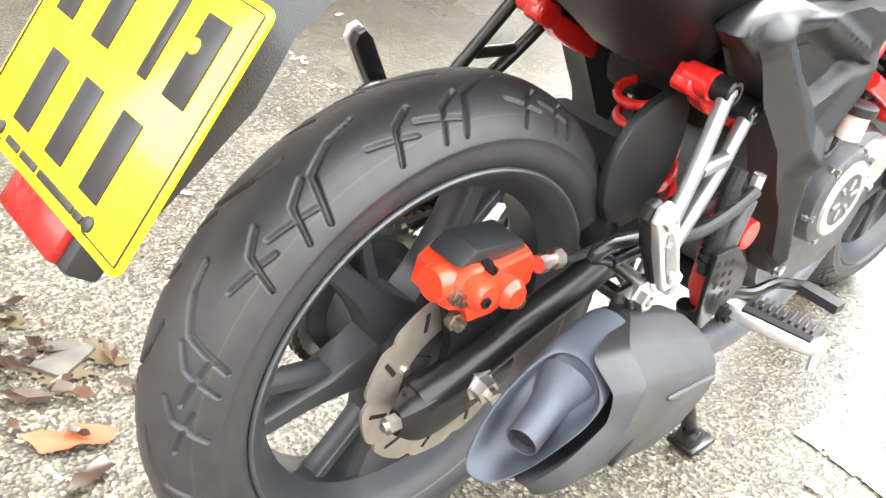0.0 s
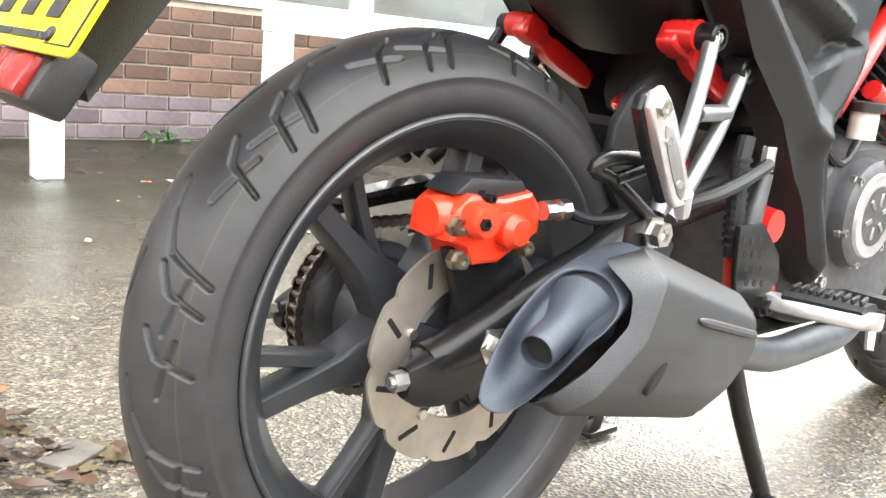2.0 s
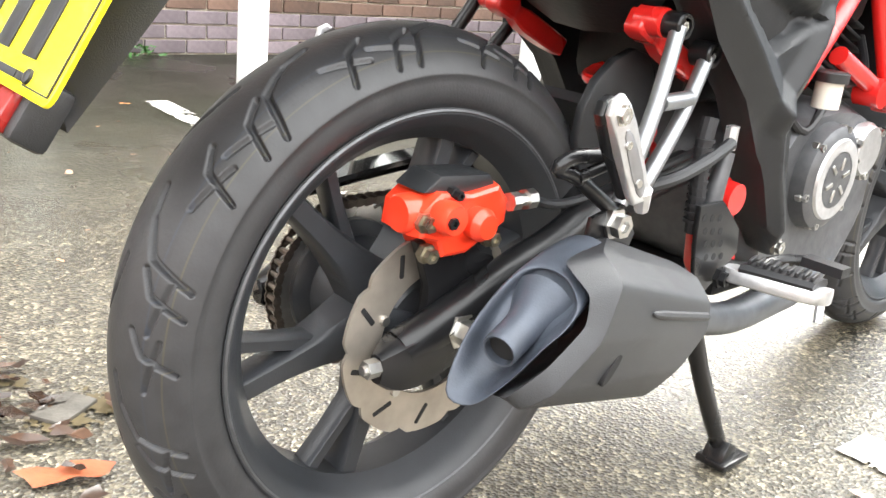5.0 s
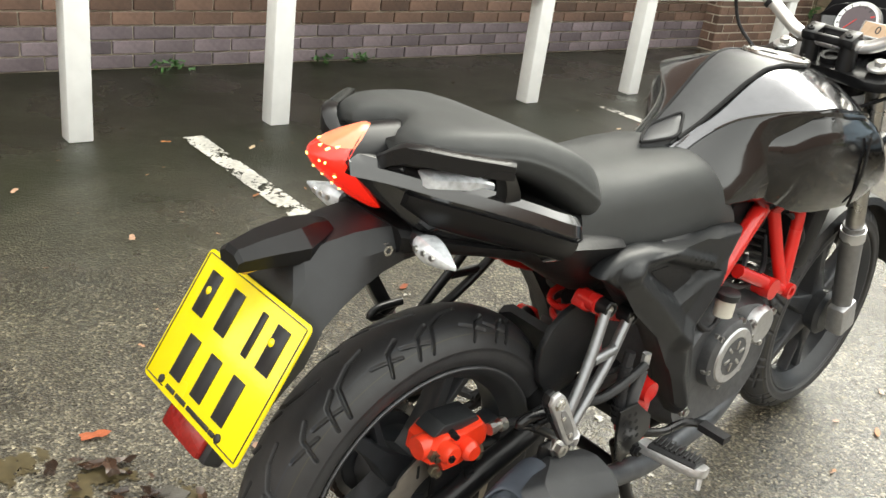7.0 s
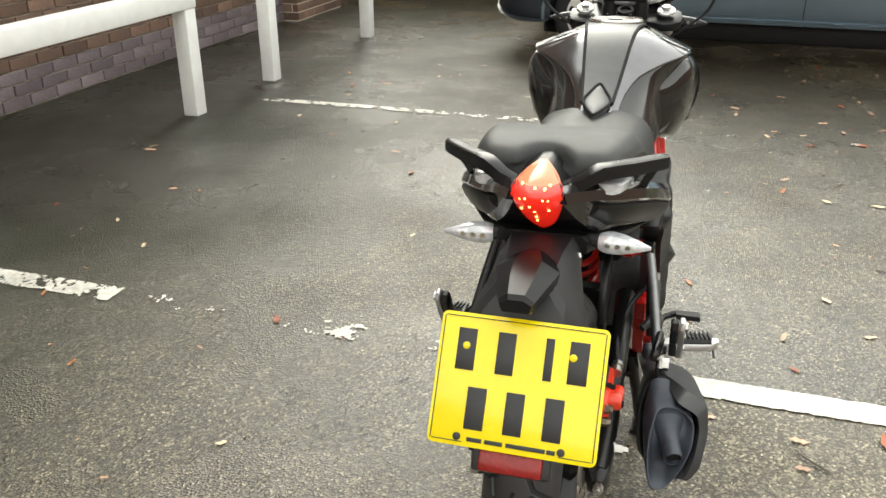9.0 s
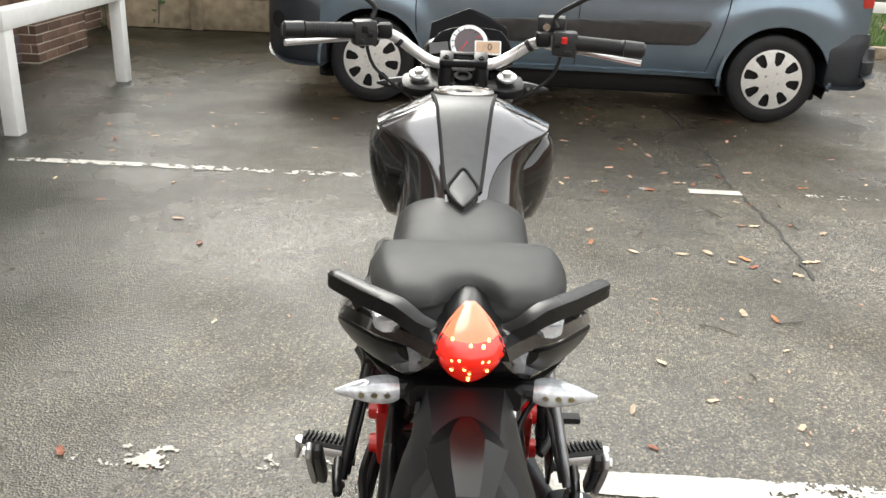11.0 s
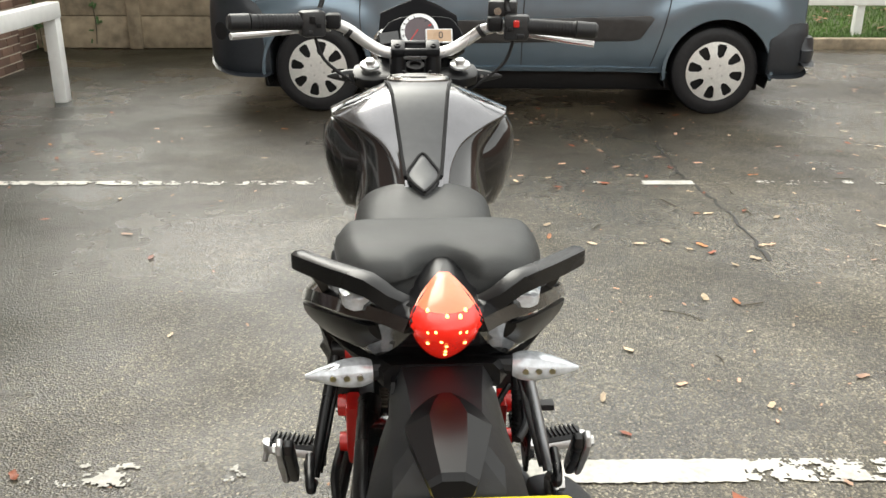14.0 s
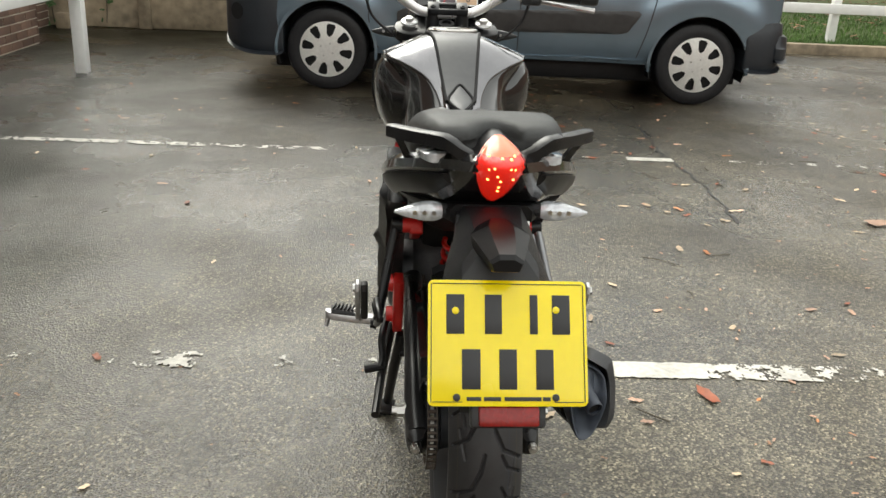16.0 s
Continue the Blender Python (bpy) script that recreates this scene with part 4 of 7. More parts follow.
def tyre(R, half, crown, bead, pitches, seg, n=120):
    """A tyre about the x axis with cut tread grooves on both shoulders."""
    prof = []
    edge = math.radians(62)
    for i in range(n + 1):
        a = -edge + 2 * edge * i / n
        prof.append((half * math.sin(a) / math.sin(edge), R - crown * (1 - math.cos(a)) / (1 - math.cos(edge))))
    r_edge = R - crown
    side = [(half * 0.995, r_edge - 0.0015), (half * 0.97, r_edge - 0.004), (half * 0.975, r_edge - 0.009), (half * 0.985, r_edge - 0.016), (half * 0.96, r_edge - 0.024), (half * 0.90, bead + 0.003), (half * 0.80, bead - 0.004)]
    prof = np.array([(-x, r) for x, r in side[::-1]] + prof + side)
    m = len(prof)
    arc = np.concatenate([[0], np.cumsum(np.hypot(*np.diff(prof, axis=0).T))])
    arc = arc - arc[m // 2]
    pitch = 2 * math.pi * R / pitches
    t = np.linspace(0, 2 * math.pi, seg, endpoint=False)[:, None]
    uu = np.mod(-(t * R + np.where(arc < 0, 0.07, 0)[None, :]), pitch)
    d = groove_depth(uu, np.abs(arc)[None, :] + 0 * t, pitch) * 0.0075
    d[:, :7] = 0
    d[:, -7:] = 0
    r = prof[:, 1][None, :] - d * 0.85
    x = prof[:, 0][None, :] * (1 - d * 0.5 / half)
    pts = np.stack([x, -r * np.cos(t), r * np.sin(t)], -1).reshape(-1, 3)
    j, i = np.meshgrid(np.arange(seg), np.arange(m - 1), indexing="ij")
    k = (j + 1) % seg
    faces = np.stack([j * m + i, j * m + i + 1, k * m + i + 1, k * m + i], -1).reshape(-1, 4)
    me = bpy.data.meshes.new("tyre")
    me.from_pydata(pts.tolist(), [], faces.tolist())
    me.polygons.foreach_set("use_smooth", [True] * len(me.polygons))
    me.materials.append(TREAD)
    return me


def spoke_wheel(name, cy, cz, R, half, rim_r, width, spokes, start, label):
    w = part(name, lathe([(-width, rim_r), (-width - 0.001, rim_r + 0.013), (-width - 0.005, rim_r + 0.014), (-width - 0.006, rim_r + 0.008), (-width + 0.002, rim_r - 0.004), (-width * 0.8, rim_r - 0.010), (-width * 0.45, rim_r - 0.024), (width * 0.45, rim_r - 0.024), (width * 0.8, rim_r - 0.010), (width - 0.002, rim_r - 0.004), (width + 0.006, rim_r + 0.008), (width + 0.005, rim_r + 0.014), (width + 0.001, rim_r + 0.013), (width, rim_r)], seg=96, closed=True), WHEEL, bike, label)
    w.location = (0, cy, cz)
    for i in range(spokes):
        a = radians(start + i * 360 / spokes)
        bm = bmesh.new()
        d, n = (math.cos(a), math.sin(a)), (-math.sin(a), math.cos(a))
        r1 = rim_r - 0.022

        def ring(r, off, wy, wx, x0=0.0):
            c = (d[0] * r + n[0] * off, d[1] * r + n[1] * off)
            return [(x0 + sx * wx, c[0] + n[0] * sy * wy, c[1] + n[1] * sy * wy) for sx, sy in ((-1, -0.75), (-0.8, -1), (0.8, -1), (1, -0.75), (1, 0.75), (0.8, 1), (-0.8, 1), (-1, 0.75))]
        loft([ring(0.03, 0, 0.036, 0.030), ring(0.075, 0, 0.023, 0.026), ring(r1 * 0.7, 0.002, 0.0135, 0.020), ring(r1, 0.004, 0.012, 0.019)], 3, 1, bm=bm)
        loft([ring(r1 * 0.50, -0.006, 0.009, 0.016), ring(r1 * 0.76, -0.028, 0.0075, 0.014), ring(r1, -0.050, 0.0085, 0.015)], 2, 1, bm=bm)
        part("spoke", bm, WHEEL, w, angle=45)
    part("hub", lathe([(-0.075, 0.05), (-0.06, 0.062), (-0.03, 0.055), (0.03, 0.055), (0.055, 0.062), (0.065, 0.05)], seg=32), WHEEL, w)
    rubber = new("tyre", tyre(R, half, 0.042, rim_r + 0.014, 11, 1500 if R > 0.305 else 700, 120 if R > 0.305 else 60))
    rubber.parent = w
    rubber["label"] = "black tyre with lightning-shaped tread grooves"
    # paler ring paints the thin highlight along each rim lip
    for s in (-1, 1):
        part("rim_glint", lathe([(s * (width + 0.0058), rim_r + 0.0085), (s * (width + 0.0072), rim_r + 0.0105), (s * (width + 0.0058), rim_r + 0.0125)], seg=96, closed=True), ENGINE, w, "thin grey ring for the highlight on the rim lip")
    return w


RW = (0.112, 0.308)
rear_wheel = spoke_wheel("rear_wheel", *RW, 0.308, 0.064, 0.218, 0.052, 6, 14, "satin black six-spoke rear wheel")
front_wheel = spoke_wheel("front_wheel", 1.462, 0.30, 0.300, 0.054, 0.218, 0.042, 6, 40, "satin black six-spoke front wheel")

# rear disc: wavy rim, slots, carrier
def wave_disc(name, r0, r1, x, at, parent):
    own = bmesh.new()
    n = 120
    rings = []
    for xx in (x - 0.002, x + 0.002):
        inner, outer = [], []
        for i in range(n):
            t = 2 * math.pi * i / n
            notch = 0.006 * max(0, math.cos(t * 10)) ** 6
            outer.append(own.verts.new((xx, (r1 - notch) * math.cos(t), (r1 - notch) * math.sin(t))))
            inner.append(own.verts.new((xx, r0 * math.cos(t), r0 * math.sin(t))))
        rings.append((inner, outer))
    (i0, o0), (i1, o1) = rings
    for i in range(n):
        j = (i + 1) % n
        own.faces.new((i0[i], o0[i], o0[j], i0[j]))
        own.faces.new((i1[i], i1[j], o1[j], o1[i]))
        own.faces.new((o0[i], o1[i], o1[j], o0[j]))
        own.faces.new((i0[i], i0[j], i1[j], i1[i]))
    ob = part(name, own, DISC, parent, "worn steel brake disc", angle=30)
    ob.location = at
    for i in range(10):
        a = 2 * math.pi * (i + 0.4) / 10
        # black blocks stand in for the shaded slots through the disc
        part("slot", box((0.0052, 0.007, 0.026), (x, 0.096 * math.cos(a), 0.096 * math.sin(a)), (math.degrees(a) + 60, 0, 0), 0.002), SEAM, ob)
    for i in range(5):
        a = 2 * math.pi * (i + 0.2) / 5
        part("carrier_arm", box((0.006, 0.026, 0.05), (x - 0.006, 0.055 * math.cos(a), 0.055 * math.sin(a)), (math.degrees(a) + 90, 0, 0), 0.003), WHEEL, ob)
        part("rivet", lathe([(0, 0.006), (0.006, 0.005)], (x, 0.074 * math.cos(a), 0.074 * math.sin(a)), 10), STEEL, ob)
    return ob


wave_disc("brake_disc", 0.070, 0.116, 0.078, (0, *RW), bike)
wave_disc("brake_disc", 0.085, 0.13, -0.07, (0, 1.462, 0.30), bike)

# sprocket and chain
spr = bmesh.new()
n = 42
prof = []
for i in range(n * 2):
    a = math.pi * i / n
    prof.append(((0.098 if i % 2 else 0.091) * math.cos(a), (0.098 if i % 2 else 0.091) * math.sin(a)))
plate(prof, -0.083, -0.077, bm=spr)
sprocket = part("sprocket", spr, STEEL, bike, "worn steel sprocket", smooth=False)
sprocket.location = (0, *RW)
part("sprocket_carrier", lathe([(-0.087, 0.03), (-0.085, 0.078), (-0.07, 0.078), (-0.06, 0.06)], (0, *RW), 32), WHEEL, bike)


def chain_point(s):
    """A point of the chain's loop round both sprockets, s metres along it."""
    ra, rb = 0.097, 0.036
    ca, cb = np.array(RW), np.array((0.60, 0.375))
    d = cb - ca
    L = np.hypot(*d)
    d = d / L
    th = math.acos((ra - rb) / L)
    base = math.atan2(d[1], d[0])
    top_a, top_b = base + th, base - th
    run = math.sqrt(L * L - (ra - rb) ** 2)
    arc_a, arc_b = ra * (2 * math.pi - 2 * th), rb * 2 * th
    total = 2 * run + arc_a + arc_b
    s = s % total
    pa = ca + ra * np.array((math.cos(top_a), math.sin(top_a)))
    pb = cb + rb * np.array((math.cos(top_a), math.sin(top_a)))
    if s < run:
        return (pa + (pb - pa) * s / run, math.atan2(*(pb - pa)[::-1]), total)
    s -= run
    if s < arc_b:
        a = top_a - s / rb
        return (cb + rb * np.array((math.cos(a), math.sin(a))), a - math.pi / 2, total)
    s -= arc_b
    qa = ca + ra * np.array((math.cos(top_b), math.sin(top_b)))
    qb = cb + rb * np.array((math.cos(top_b), math.sin(top_b)))
    if s < run:
        return (qb + (qa - qb) * s / run, math.atan2(*(qa - qb)[::-1]), total)
    s -= run
    a = top_b - s / ra
    return (ca + ra * np.array((math.cos(a), math.sin(a))), a - math.pi / 2, total)


chain = part("chain", lathe([(-0.006, 0.003), (0.006, 0.003)], (-0.08, 0.4, 0.42), 8), CHAIN, bike, "oily drive chain")
total = chain_point(0)[2]
links = int(total / 0.0135)
link_me = None
for i in range(links):
    p, a, _ = chain_point(i * total / links)
    if link_me is None:
        bm = bmesh.new()
        for x in (-0.0085, 0.0085):
            lathe([(x - 0.0012, 0.0052), (x + 0.0012, 0.0052)], (0, -0.0048, 0), 8, bm=bm)
            lathe([(x - 0.0012, 0.0052), (x + 0.0012, 0.0052)], (0, 0.0048, 0), 8, bm=bm)
            box((0.002, 0.012, 0.0065), (x, 0, 0), bm=bm)
        lathe([(-0.0095, 0.0036), (0.0095, 0.0036)], (0, -0.0048, 0), 8, bm=bm)
        ob = part("link", bm, CHAIN, chain)
        link_me = ob.data
    else:
        ob = new("link", link_me)
        ob.parent = chain
    ob.matrix_local = pose(-0.08, p[0], p[1], math.degrees(a))

# swingarm
for sx in (1, -1):
    bm = tube([(0.106, 0.045, 0.312), (0.110, 0.10, 0.336), (0.110, 0.175, 0.370), (0.110, 0.249, 0.397), (0.110, 0.317, 0.427), (0.105, 0.48, 0.46)], [0.024, 0.0225, 0.021, 0.020, 0.020, 0.022], seg=16)
    bm = loft([[(0.110 + a * 0.008, 0.013, 0.303 + b * 0.012) for a, b in ((-1, -1), (1, -1), (1, 1), (-1, 1))],
               [(0.108 + a * 0.017, 0.035, 0.303 + b * 0.022) for a, b in ((-1, -1), (1, -1), (1, 1), (-1, 1))],
               [(0.106 + a * 0.02, 0.075, 0.310 + b * 0.026) for a, b in ((-1, -1), (1, -1), (1, 1), (-1, 1))],
               [(0.106 + a * 0.02, 0.15, 0.338 + b * 0.024) for a, b in ((-1, -1), (1, -1), (1, 1), (-1, 1))]], 3, 3, bm=bm)
    arm = part("swingarm_side", bm if sx > 0 else flipped(bm), FRAMEBLACK, bike, "black box-ended swingarm")
    bm = tube([(0.113, -0.006, 0.307), (0.113, 0.03, 0.307)], 0.005, seg=8)
    lathe([(-0.004, 0.0095), (0.010, 0.0095)], (0.113, 0.002, 0.307), 6, "y", bm)
    part("adjuster_bolt", bm if sx > 0 else flipped(bm), STEEL, arm, "plated adjuster bolt")
    bm = lathe([(-0.002, 0.019), (0.006, 0.019), (0.006, 0.0135), (0.02, 0.0135), (0.02, 0.008), (0.03, 0.008)], (0.126, 0.103, 0.331), 6)
    part("axle_nut", bm if sx > 0 else flipped(bm), STEEL, arm, "plated axle nut")
bm = tube([(-0.108, 0.32, 0.405), (0, 0.36, 0.43), (0.108, 0.32, 0.405)], 0.026)
part("swingarm_bridge", bm, FRAMEBLACK, bike)
part("chain_guard", loft([[(-0.10, y, z), (-0.06, y, z + 0.006), (-0.06, y, z + 0.012), (-0.104, y, z + 0.008), (-0.106, y, z - 0.02)] for y, z in ((0.05, 0.425), (0.2, 0.445), (0.38, 0.455), (0.47, 0.44))], 3, 1), GLOSS, bike, "glossy black chain guard")

# rear caliper
cal = part("rear_caliper", loft([[(x, 0.105 + a * wy, 0.44 + b * wz) for a, b in ((-1, -0.25), (-0.95, 0.5), (-0.6, 0.95), (0.1, 0.8), (0.75, 0.95), (1.0, 0.45), (0.98, -0.2), (0.55, -0.55), (0.1, -0.95), (-0.45, -0.95), (-0.6, -0.45))]
                                 for x, wy, wz in ((0.052, 0.052, 0.03), (0.058, 0.058, 0.034), (0.102, 0.060, 0.036), (0.114, 0.057, 0.034), (0.1165, 0.052, 0.030))], 1, 1), CALRED, bike, "orange-red brake caliper", angle=25)
bm = lathe([(-0.012, 0.014), (0.02, 0.017), (0.028, 0.014)], (0.11, 0.072, 0.452), 20, bm=None)
lathe([(-0.024, 0.017), (-0.021, 0.019), (0.03, 0.019)], (0.092, 0.062, 0.450), 20, "y", bm)
lathe([(-0.01, 0.015), (0.018, 0.017), (0.026, 0.012)], (0.112, 0.115, 0.44), 20, bm=bm)
part("piston_housing", bm, CALRED, cal)
part("pad_cover", plate([(0.055, 0.472), (0.075, 0.487), (0.14, 0.483), (0.150, 0.470), (0.11, 0.466)], 0.062, 0.108, 0.003), PLASTIC, cal, "black pad cover")
for y, z, x, r in ((0.054, 0.446, 0.117, 0.008), (0.066, 0.451, 0.134, 0.006), (0.062, 0.413, 0.114, 0.0075), (0.137, 0.421, 0.121, 0.0075), (0.088, 0.47, 0.116, 0.005)):
    part("bolt", hexbolt((x, y, z), "x", r, 0.008), BOLT if r > 0.007 else ENGDARK, cal)
bm = lathe([(0, 0.010), (0.012, 0.010), (0.012, 0.007), (0.022, 0.007), (0.022, 0.011), (0.034, 0.011)], (0.118, 0.160, 0.455), 8, "y")
part("banjo", bm, STEEL, cal, "plated hose fitting")
part("caliper_bracket", plate([(0.06, 0.42), (0.15, 0.425), (0.175, 0.38), (0.15, 0.33), (0.105, 0.29), (0.08, 0.31), (0.085, 0.37)], 0.086, 0.098, 0.003), FRAMEBLACK, bike, "black caliper bracket")
part("brake_hose", tube([(0.118, 0.195, 0.453), (0.11, 0.25, 0.44), (0.105, 0.34, 0.445), (0.12, 0.42, 0.47), (0.15, 0.46, 0.50)], 0.0055, seg=8), PLASTIC, bike, "black brake hose")

# ---- exhaust ----
edge_ring = [(0.175, 0.200, 0.420), (0.202, 0.200, 0.432), (0.236, 0.112, 0.440), (0.270, 0.112, 0.420), (0.277, 0.104, 0.395), (0.272, 0.066, 0.362), (0.259, 0.034, 0.337), (0.212, 0.060, 0.314), (0.176, 0.09, 0.336), (0.165, 0.15, 0.385)]
rear_ring = [(0.172, 0.215, 0.423), (0.205, 0.212, 0.438), (0.248, 0.150, 0.447), (0.286, 0.136, 0.432), (0.292, 0.110, 0.384), (0.283, 0.066, 0.342), (0.264, 0.046, 0.324), (0.205, 0.085, 0.306), (0.170, 0.11, 0.330), (0.159, 0.17, 0.382)]
front_ring = [(0.170, 0.335, 0.386), (0.203, 0.338, 0.392), (0.240, 0.333, 0.387), (0.265, 0.327, 0.368), (0.267, 0.329, 0.336), (0.269, 0.285, 0.304), (0.263, 0.235, 0.281), (0.20, 0.235, 0.277), (0.166, 0.25, 0.300), (0.157, 0.30, 0.345)]
mid_ring = [tuple((a + b) * 0.5 for a, b in zip(p, q)) for p, q in zip(rear_ring, front_ring)]
def shrink(ring, f, dy=0.0):
    c = np.mean(np.array(ring), 0)
    return [tuple(c + (np.array(p) - c) * f + np.array((0, dy, 0))) for p in ring]
def crisp(ring, f=0.16):
    """Each corner of a ring becomes two points, so that smoothing keeps it tight."""
    p = [np.array(q) for q in ring]
    n = len(p)
    return [tuple(q) for i in range(n) for q in (p[i] + (p[i - 1] - p[i]) * f, p[i] + (p[(i + 1) % n] - p[i]) * f)]


muffler = part("silencer", loft([crisp(r) for r in (shrink(edge_ring, 0.70, 0.075), shrink(edge_ring, 0.90, 0.045), shrink(edge_ring, 0.95, 0.004), edge_ring, shrink(rear_ring, 0.975, -0.004), rear_ring, mid_ring, front_ring, shrink(front_ring, 0.93, 0.005), shrink(front_ring, 0.5, 0.045))], 1, 3), EXCOVER, bike, "charcoal plastic silencer cover", angle=32)
bm = tube([(0.2825, 0.196, 0.390), (0.2805, 0.215, 0.384), (0.2665, 0.322, 0.354)], [0.0012, 0.0045, 0.0045], seg=8)
part("rib", bm, EXCOVER, muffler)
# near-flush black oval paints the shade inside the slot
own = lathe([(-0.008, 0.0105), (-0.0005, 0.0108), (0.0003, 0.0102)], seg=24)
bmesh.ops.scale(own, vec=(1, 1.75, 0.62), verts=own.verts)
bmesh.ops.transform(own, matrix=pose(0.2832, 0.146, 0.346, 50, 6, 8), verts=own.verts)
part("slot", own, SEAM, muffler, "flat dark oval for the shaded slot")
# dished end cap with outlet
cap_out = [(0.194, 0.094, 0.415), (0.206, 0.118, 0.427), (0.236, 0.122, 0.426), (0.262, 0.112, 0.411), (0.267, 0.095, 0.394), (0.263, 0.066, 0.374), (0.247, 0.045, 0.341), (0.224, 0.028, 0.315), (0.199, 0.021, 0.321), (0.189, 0.052, 0.370)]
c_in = np.array((0.230, 0.086, 0.386))
def toward(ring, f, push):
    """The rim drawn in towards the dish's middle and pushed into the silencer along its axis."""
    return [tuple(c_in + (np.array(p) - c_in) * f + np.array((-0.25, 0.94, 0.22)) * push) for p in ring]
end = part("end_cap", loft([toward(cap_out, 0.86, 0.080), toward(cap_out, 0.97, 0.040), toward(cap_out, 1.0, 0.006), toward(cap_out, 0.985, -0.002), toward(cap_out, 0.94, -0.003), toward(cap_out, 0.86, 0.003), toward(cap_out, 0.78, 0.014), toward(cap_out, 0.66, 0.019), toward(cap_out, 0.35, 0.021), toward(cap_out, 0.04, 0.021)], 3, 4), EXCAP, bike, "blue-grey dished exhaust end cap", angle=70)
# outlet pipe leaning out of the dish
axis = Vector((0.237, 0.040, 0.368)) - Vector((0.222, 0.097, 0.384))
lean = axis.to_track_quat("-Y", "Z").to_matrix().to_4x4()
out = lathe([(0.01, 0.0135), (-0.058, 0.0140), (-0.0585, 0.0155), (-0.056, 0.0165), (-0.02, 0.0172), (-0.006, 0.020), (0.006, 0.026), (0.018, 0.034)], (0, 0, 0), 32, "y")
bmesh.ops.transform(out, matrix=Matrix.Translation((0.222, 0.097, 0.384)) @ lean, verts=out.verts)
part("outlet", out, EXCAP, end, "narrow exhaust outlet", angle=60)
# black plug stands in for the shade inside the pipe
bore = lathe([(-0.050, 0.0137), (-0.02, 0.0137)], (0, 0, 0), 24, "y")
bmesh.ops.transform(bore, matrix=Matrix.Translation((0.222, 0.097, 0.384)) @ lean, verts=bore.verts)
part("outlet_bore", bore, SEAM, end)
part("hanger", plate([(0.195, 0.41), (0.20, 0.455), (0.245, 0.465), (0.275, 0.43), (0.26, 0.395)], 0.186, 0.194, 0.003), FRAMEBLACK, bike, "black exhaust hanger")
part("hanger_bolt", hexbolt((0.2, 0.231, 0.447), "x", 0.0125, 0.011), STEEL, bike, "plated hanger bolt")
part("exhaust_pipe", tube([(0.20, 0.33, 0.335), (0.185, 0.42, 0.30), (0.165, 0.56, 0.262), (0.145, 0.70, 0.25), (0.125, 0.84, 0.245), (0.115, 0.93, 0.29), (0.11, 0.985, 0.38), (0.08, 0.97, 0.47)], [0.022, 0.020, 0.022, 0.024, 0.024, 0.023, 0.022, 0.022], seg=16), mat("dull_exhaust_pipe", (0.09, 0.095, 0.105), 0.45, metal=0.5, scale=40, vary=0.3), bike, "dull grey exhaust header")

# ---- bodywork ----
TANK = [(0.575, 0.818, 0.042, 0.806, 0.072, 0.775, 0.06), (0.62, 0.845, 0.047, 0.828, 0.088, 0.79, 0.100), (0.67, 0.874, 0.056, 0.858, 0.100, 0.81, 0.124),
        (0.72, 0.908, 0.080, 0.888, 0.110, 0.83, 0.130), (0.77, 0.943, 0.128, 0.910, 0.124, 0.85, 0.132), (0.815, 0.965, 0.168, 0.921, 0.152, 0.865, 0.138),
        (0.86, 0.972, 0.180, 0.926, 0.178, 0.875, 0.150), (0.92, 0.969, 0.184, 0.918, 0.190, 0.865, 0.165), (1.00, 0.960, 0.176, 0.907, 0.184, 0.85, 0.165),
        (1.08, 0.935, 0.156, 0.880, 0.165, 0.82, 0.15), (1.13, 0.885, 0.12, 0.842, 0.13, 0.80, 0.12)]
tank = part("tank", loft([sym(y, [(0, t), (0.030, t - 0.001), (max(0.036, xc * 0.4), t - 0.004), (xc * 0.75, zc + (t - zc) * 0.42), (xc - 0.005, zc + 0.003), (xc, zc - 0.001), (xc * 0.9, zc - 0.012), (xc * 0.5, zc - 0.02), (0, zc - 0.02)]) for y, t, xc, zc, xk, zk, xl in TANK], 4, 3), TANKPAINT, bike, "glossy grey metallic fuel tank top", angle=28)
part("tank_side", loft([sym(y, [(0, zc - 0.008), (xc * 0.8, zc - 0.007), (xc - 0.003, zc - 0.004), (xc * 0.5 + xk * 0.5, zc * 0.6 + zk * 0.4), (xk, zk), (xl, 0.75), (xl * 0.6, 0.73), (0, 0.725)]) for y, t, xc, zc, xk, zk, xl in TANK], 4, 3), KNEE, tank, "black knee panel", angle=40)
# raised centre panel with black edging
def tank_top(y):
    return float(np.interp(y, [0.575, 0.62, 0.67, 0.72, 0.77, 0.815, 0.86, 0.92, 1.0], [0.818, 0.845, 0.874, 0.908, 0.943, 0.965, 0.972, 0.969, 0.960]))
def strip_half(y):
    return float(np.interp(y, [0.57, 0.63, 0.78, 0.93], [0.024, 0.031, 0.049, 0.066]))
rows = []
for y in np.linspace(0.61, 0.93, 16):
    h, z = strip_half(y), tank_top(y)
    rows.append([(-h, y, z - 0.012), (-h, y, z + 0.003), (-h * 0.45, y, z + 0.006), (h * 0.45, y, z + 0.006), (h, y, z + 0.003), (h, y, z - 0.012)])
part("tank_panel", loft(rows, 1, 1), PANEL, tank, "satin grey centre panel")
for s in (-1, 1):
    part("edging", tube([(s * (strip_half(y) + 0.003), y, tank_top(y) + 0.0015) for y in np.linspace(0.622, 0.935, 14)], 0.0040, seg=8), SEAM, tank, "black rubber edging")
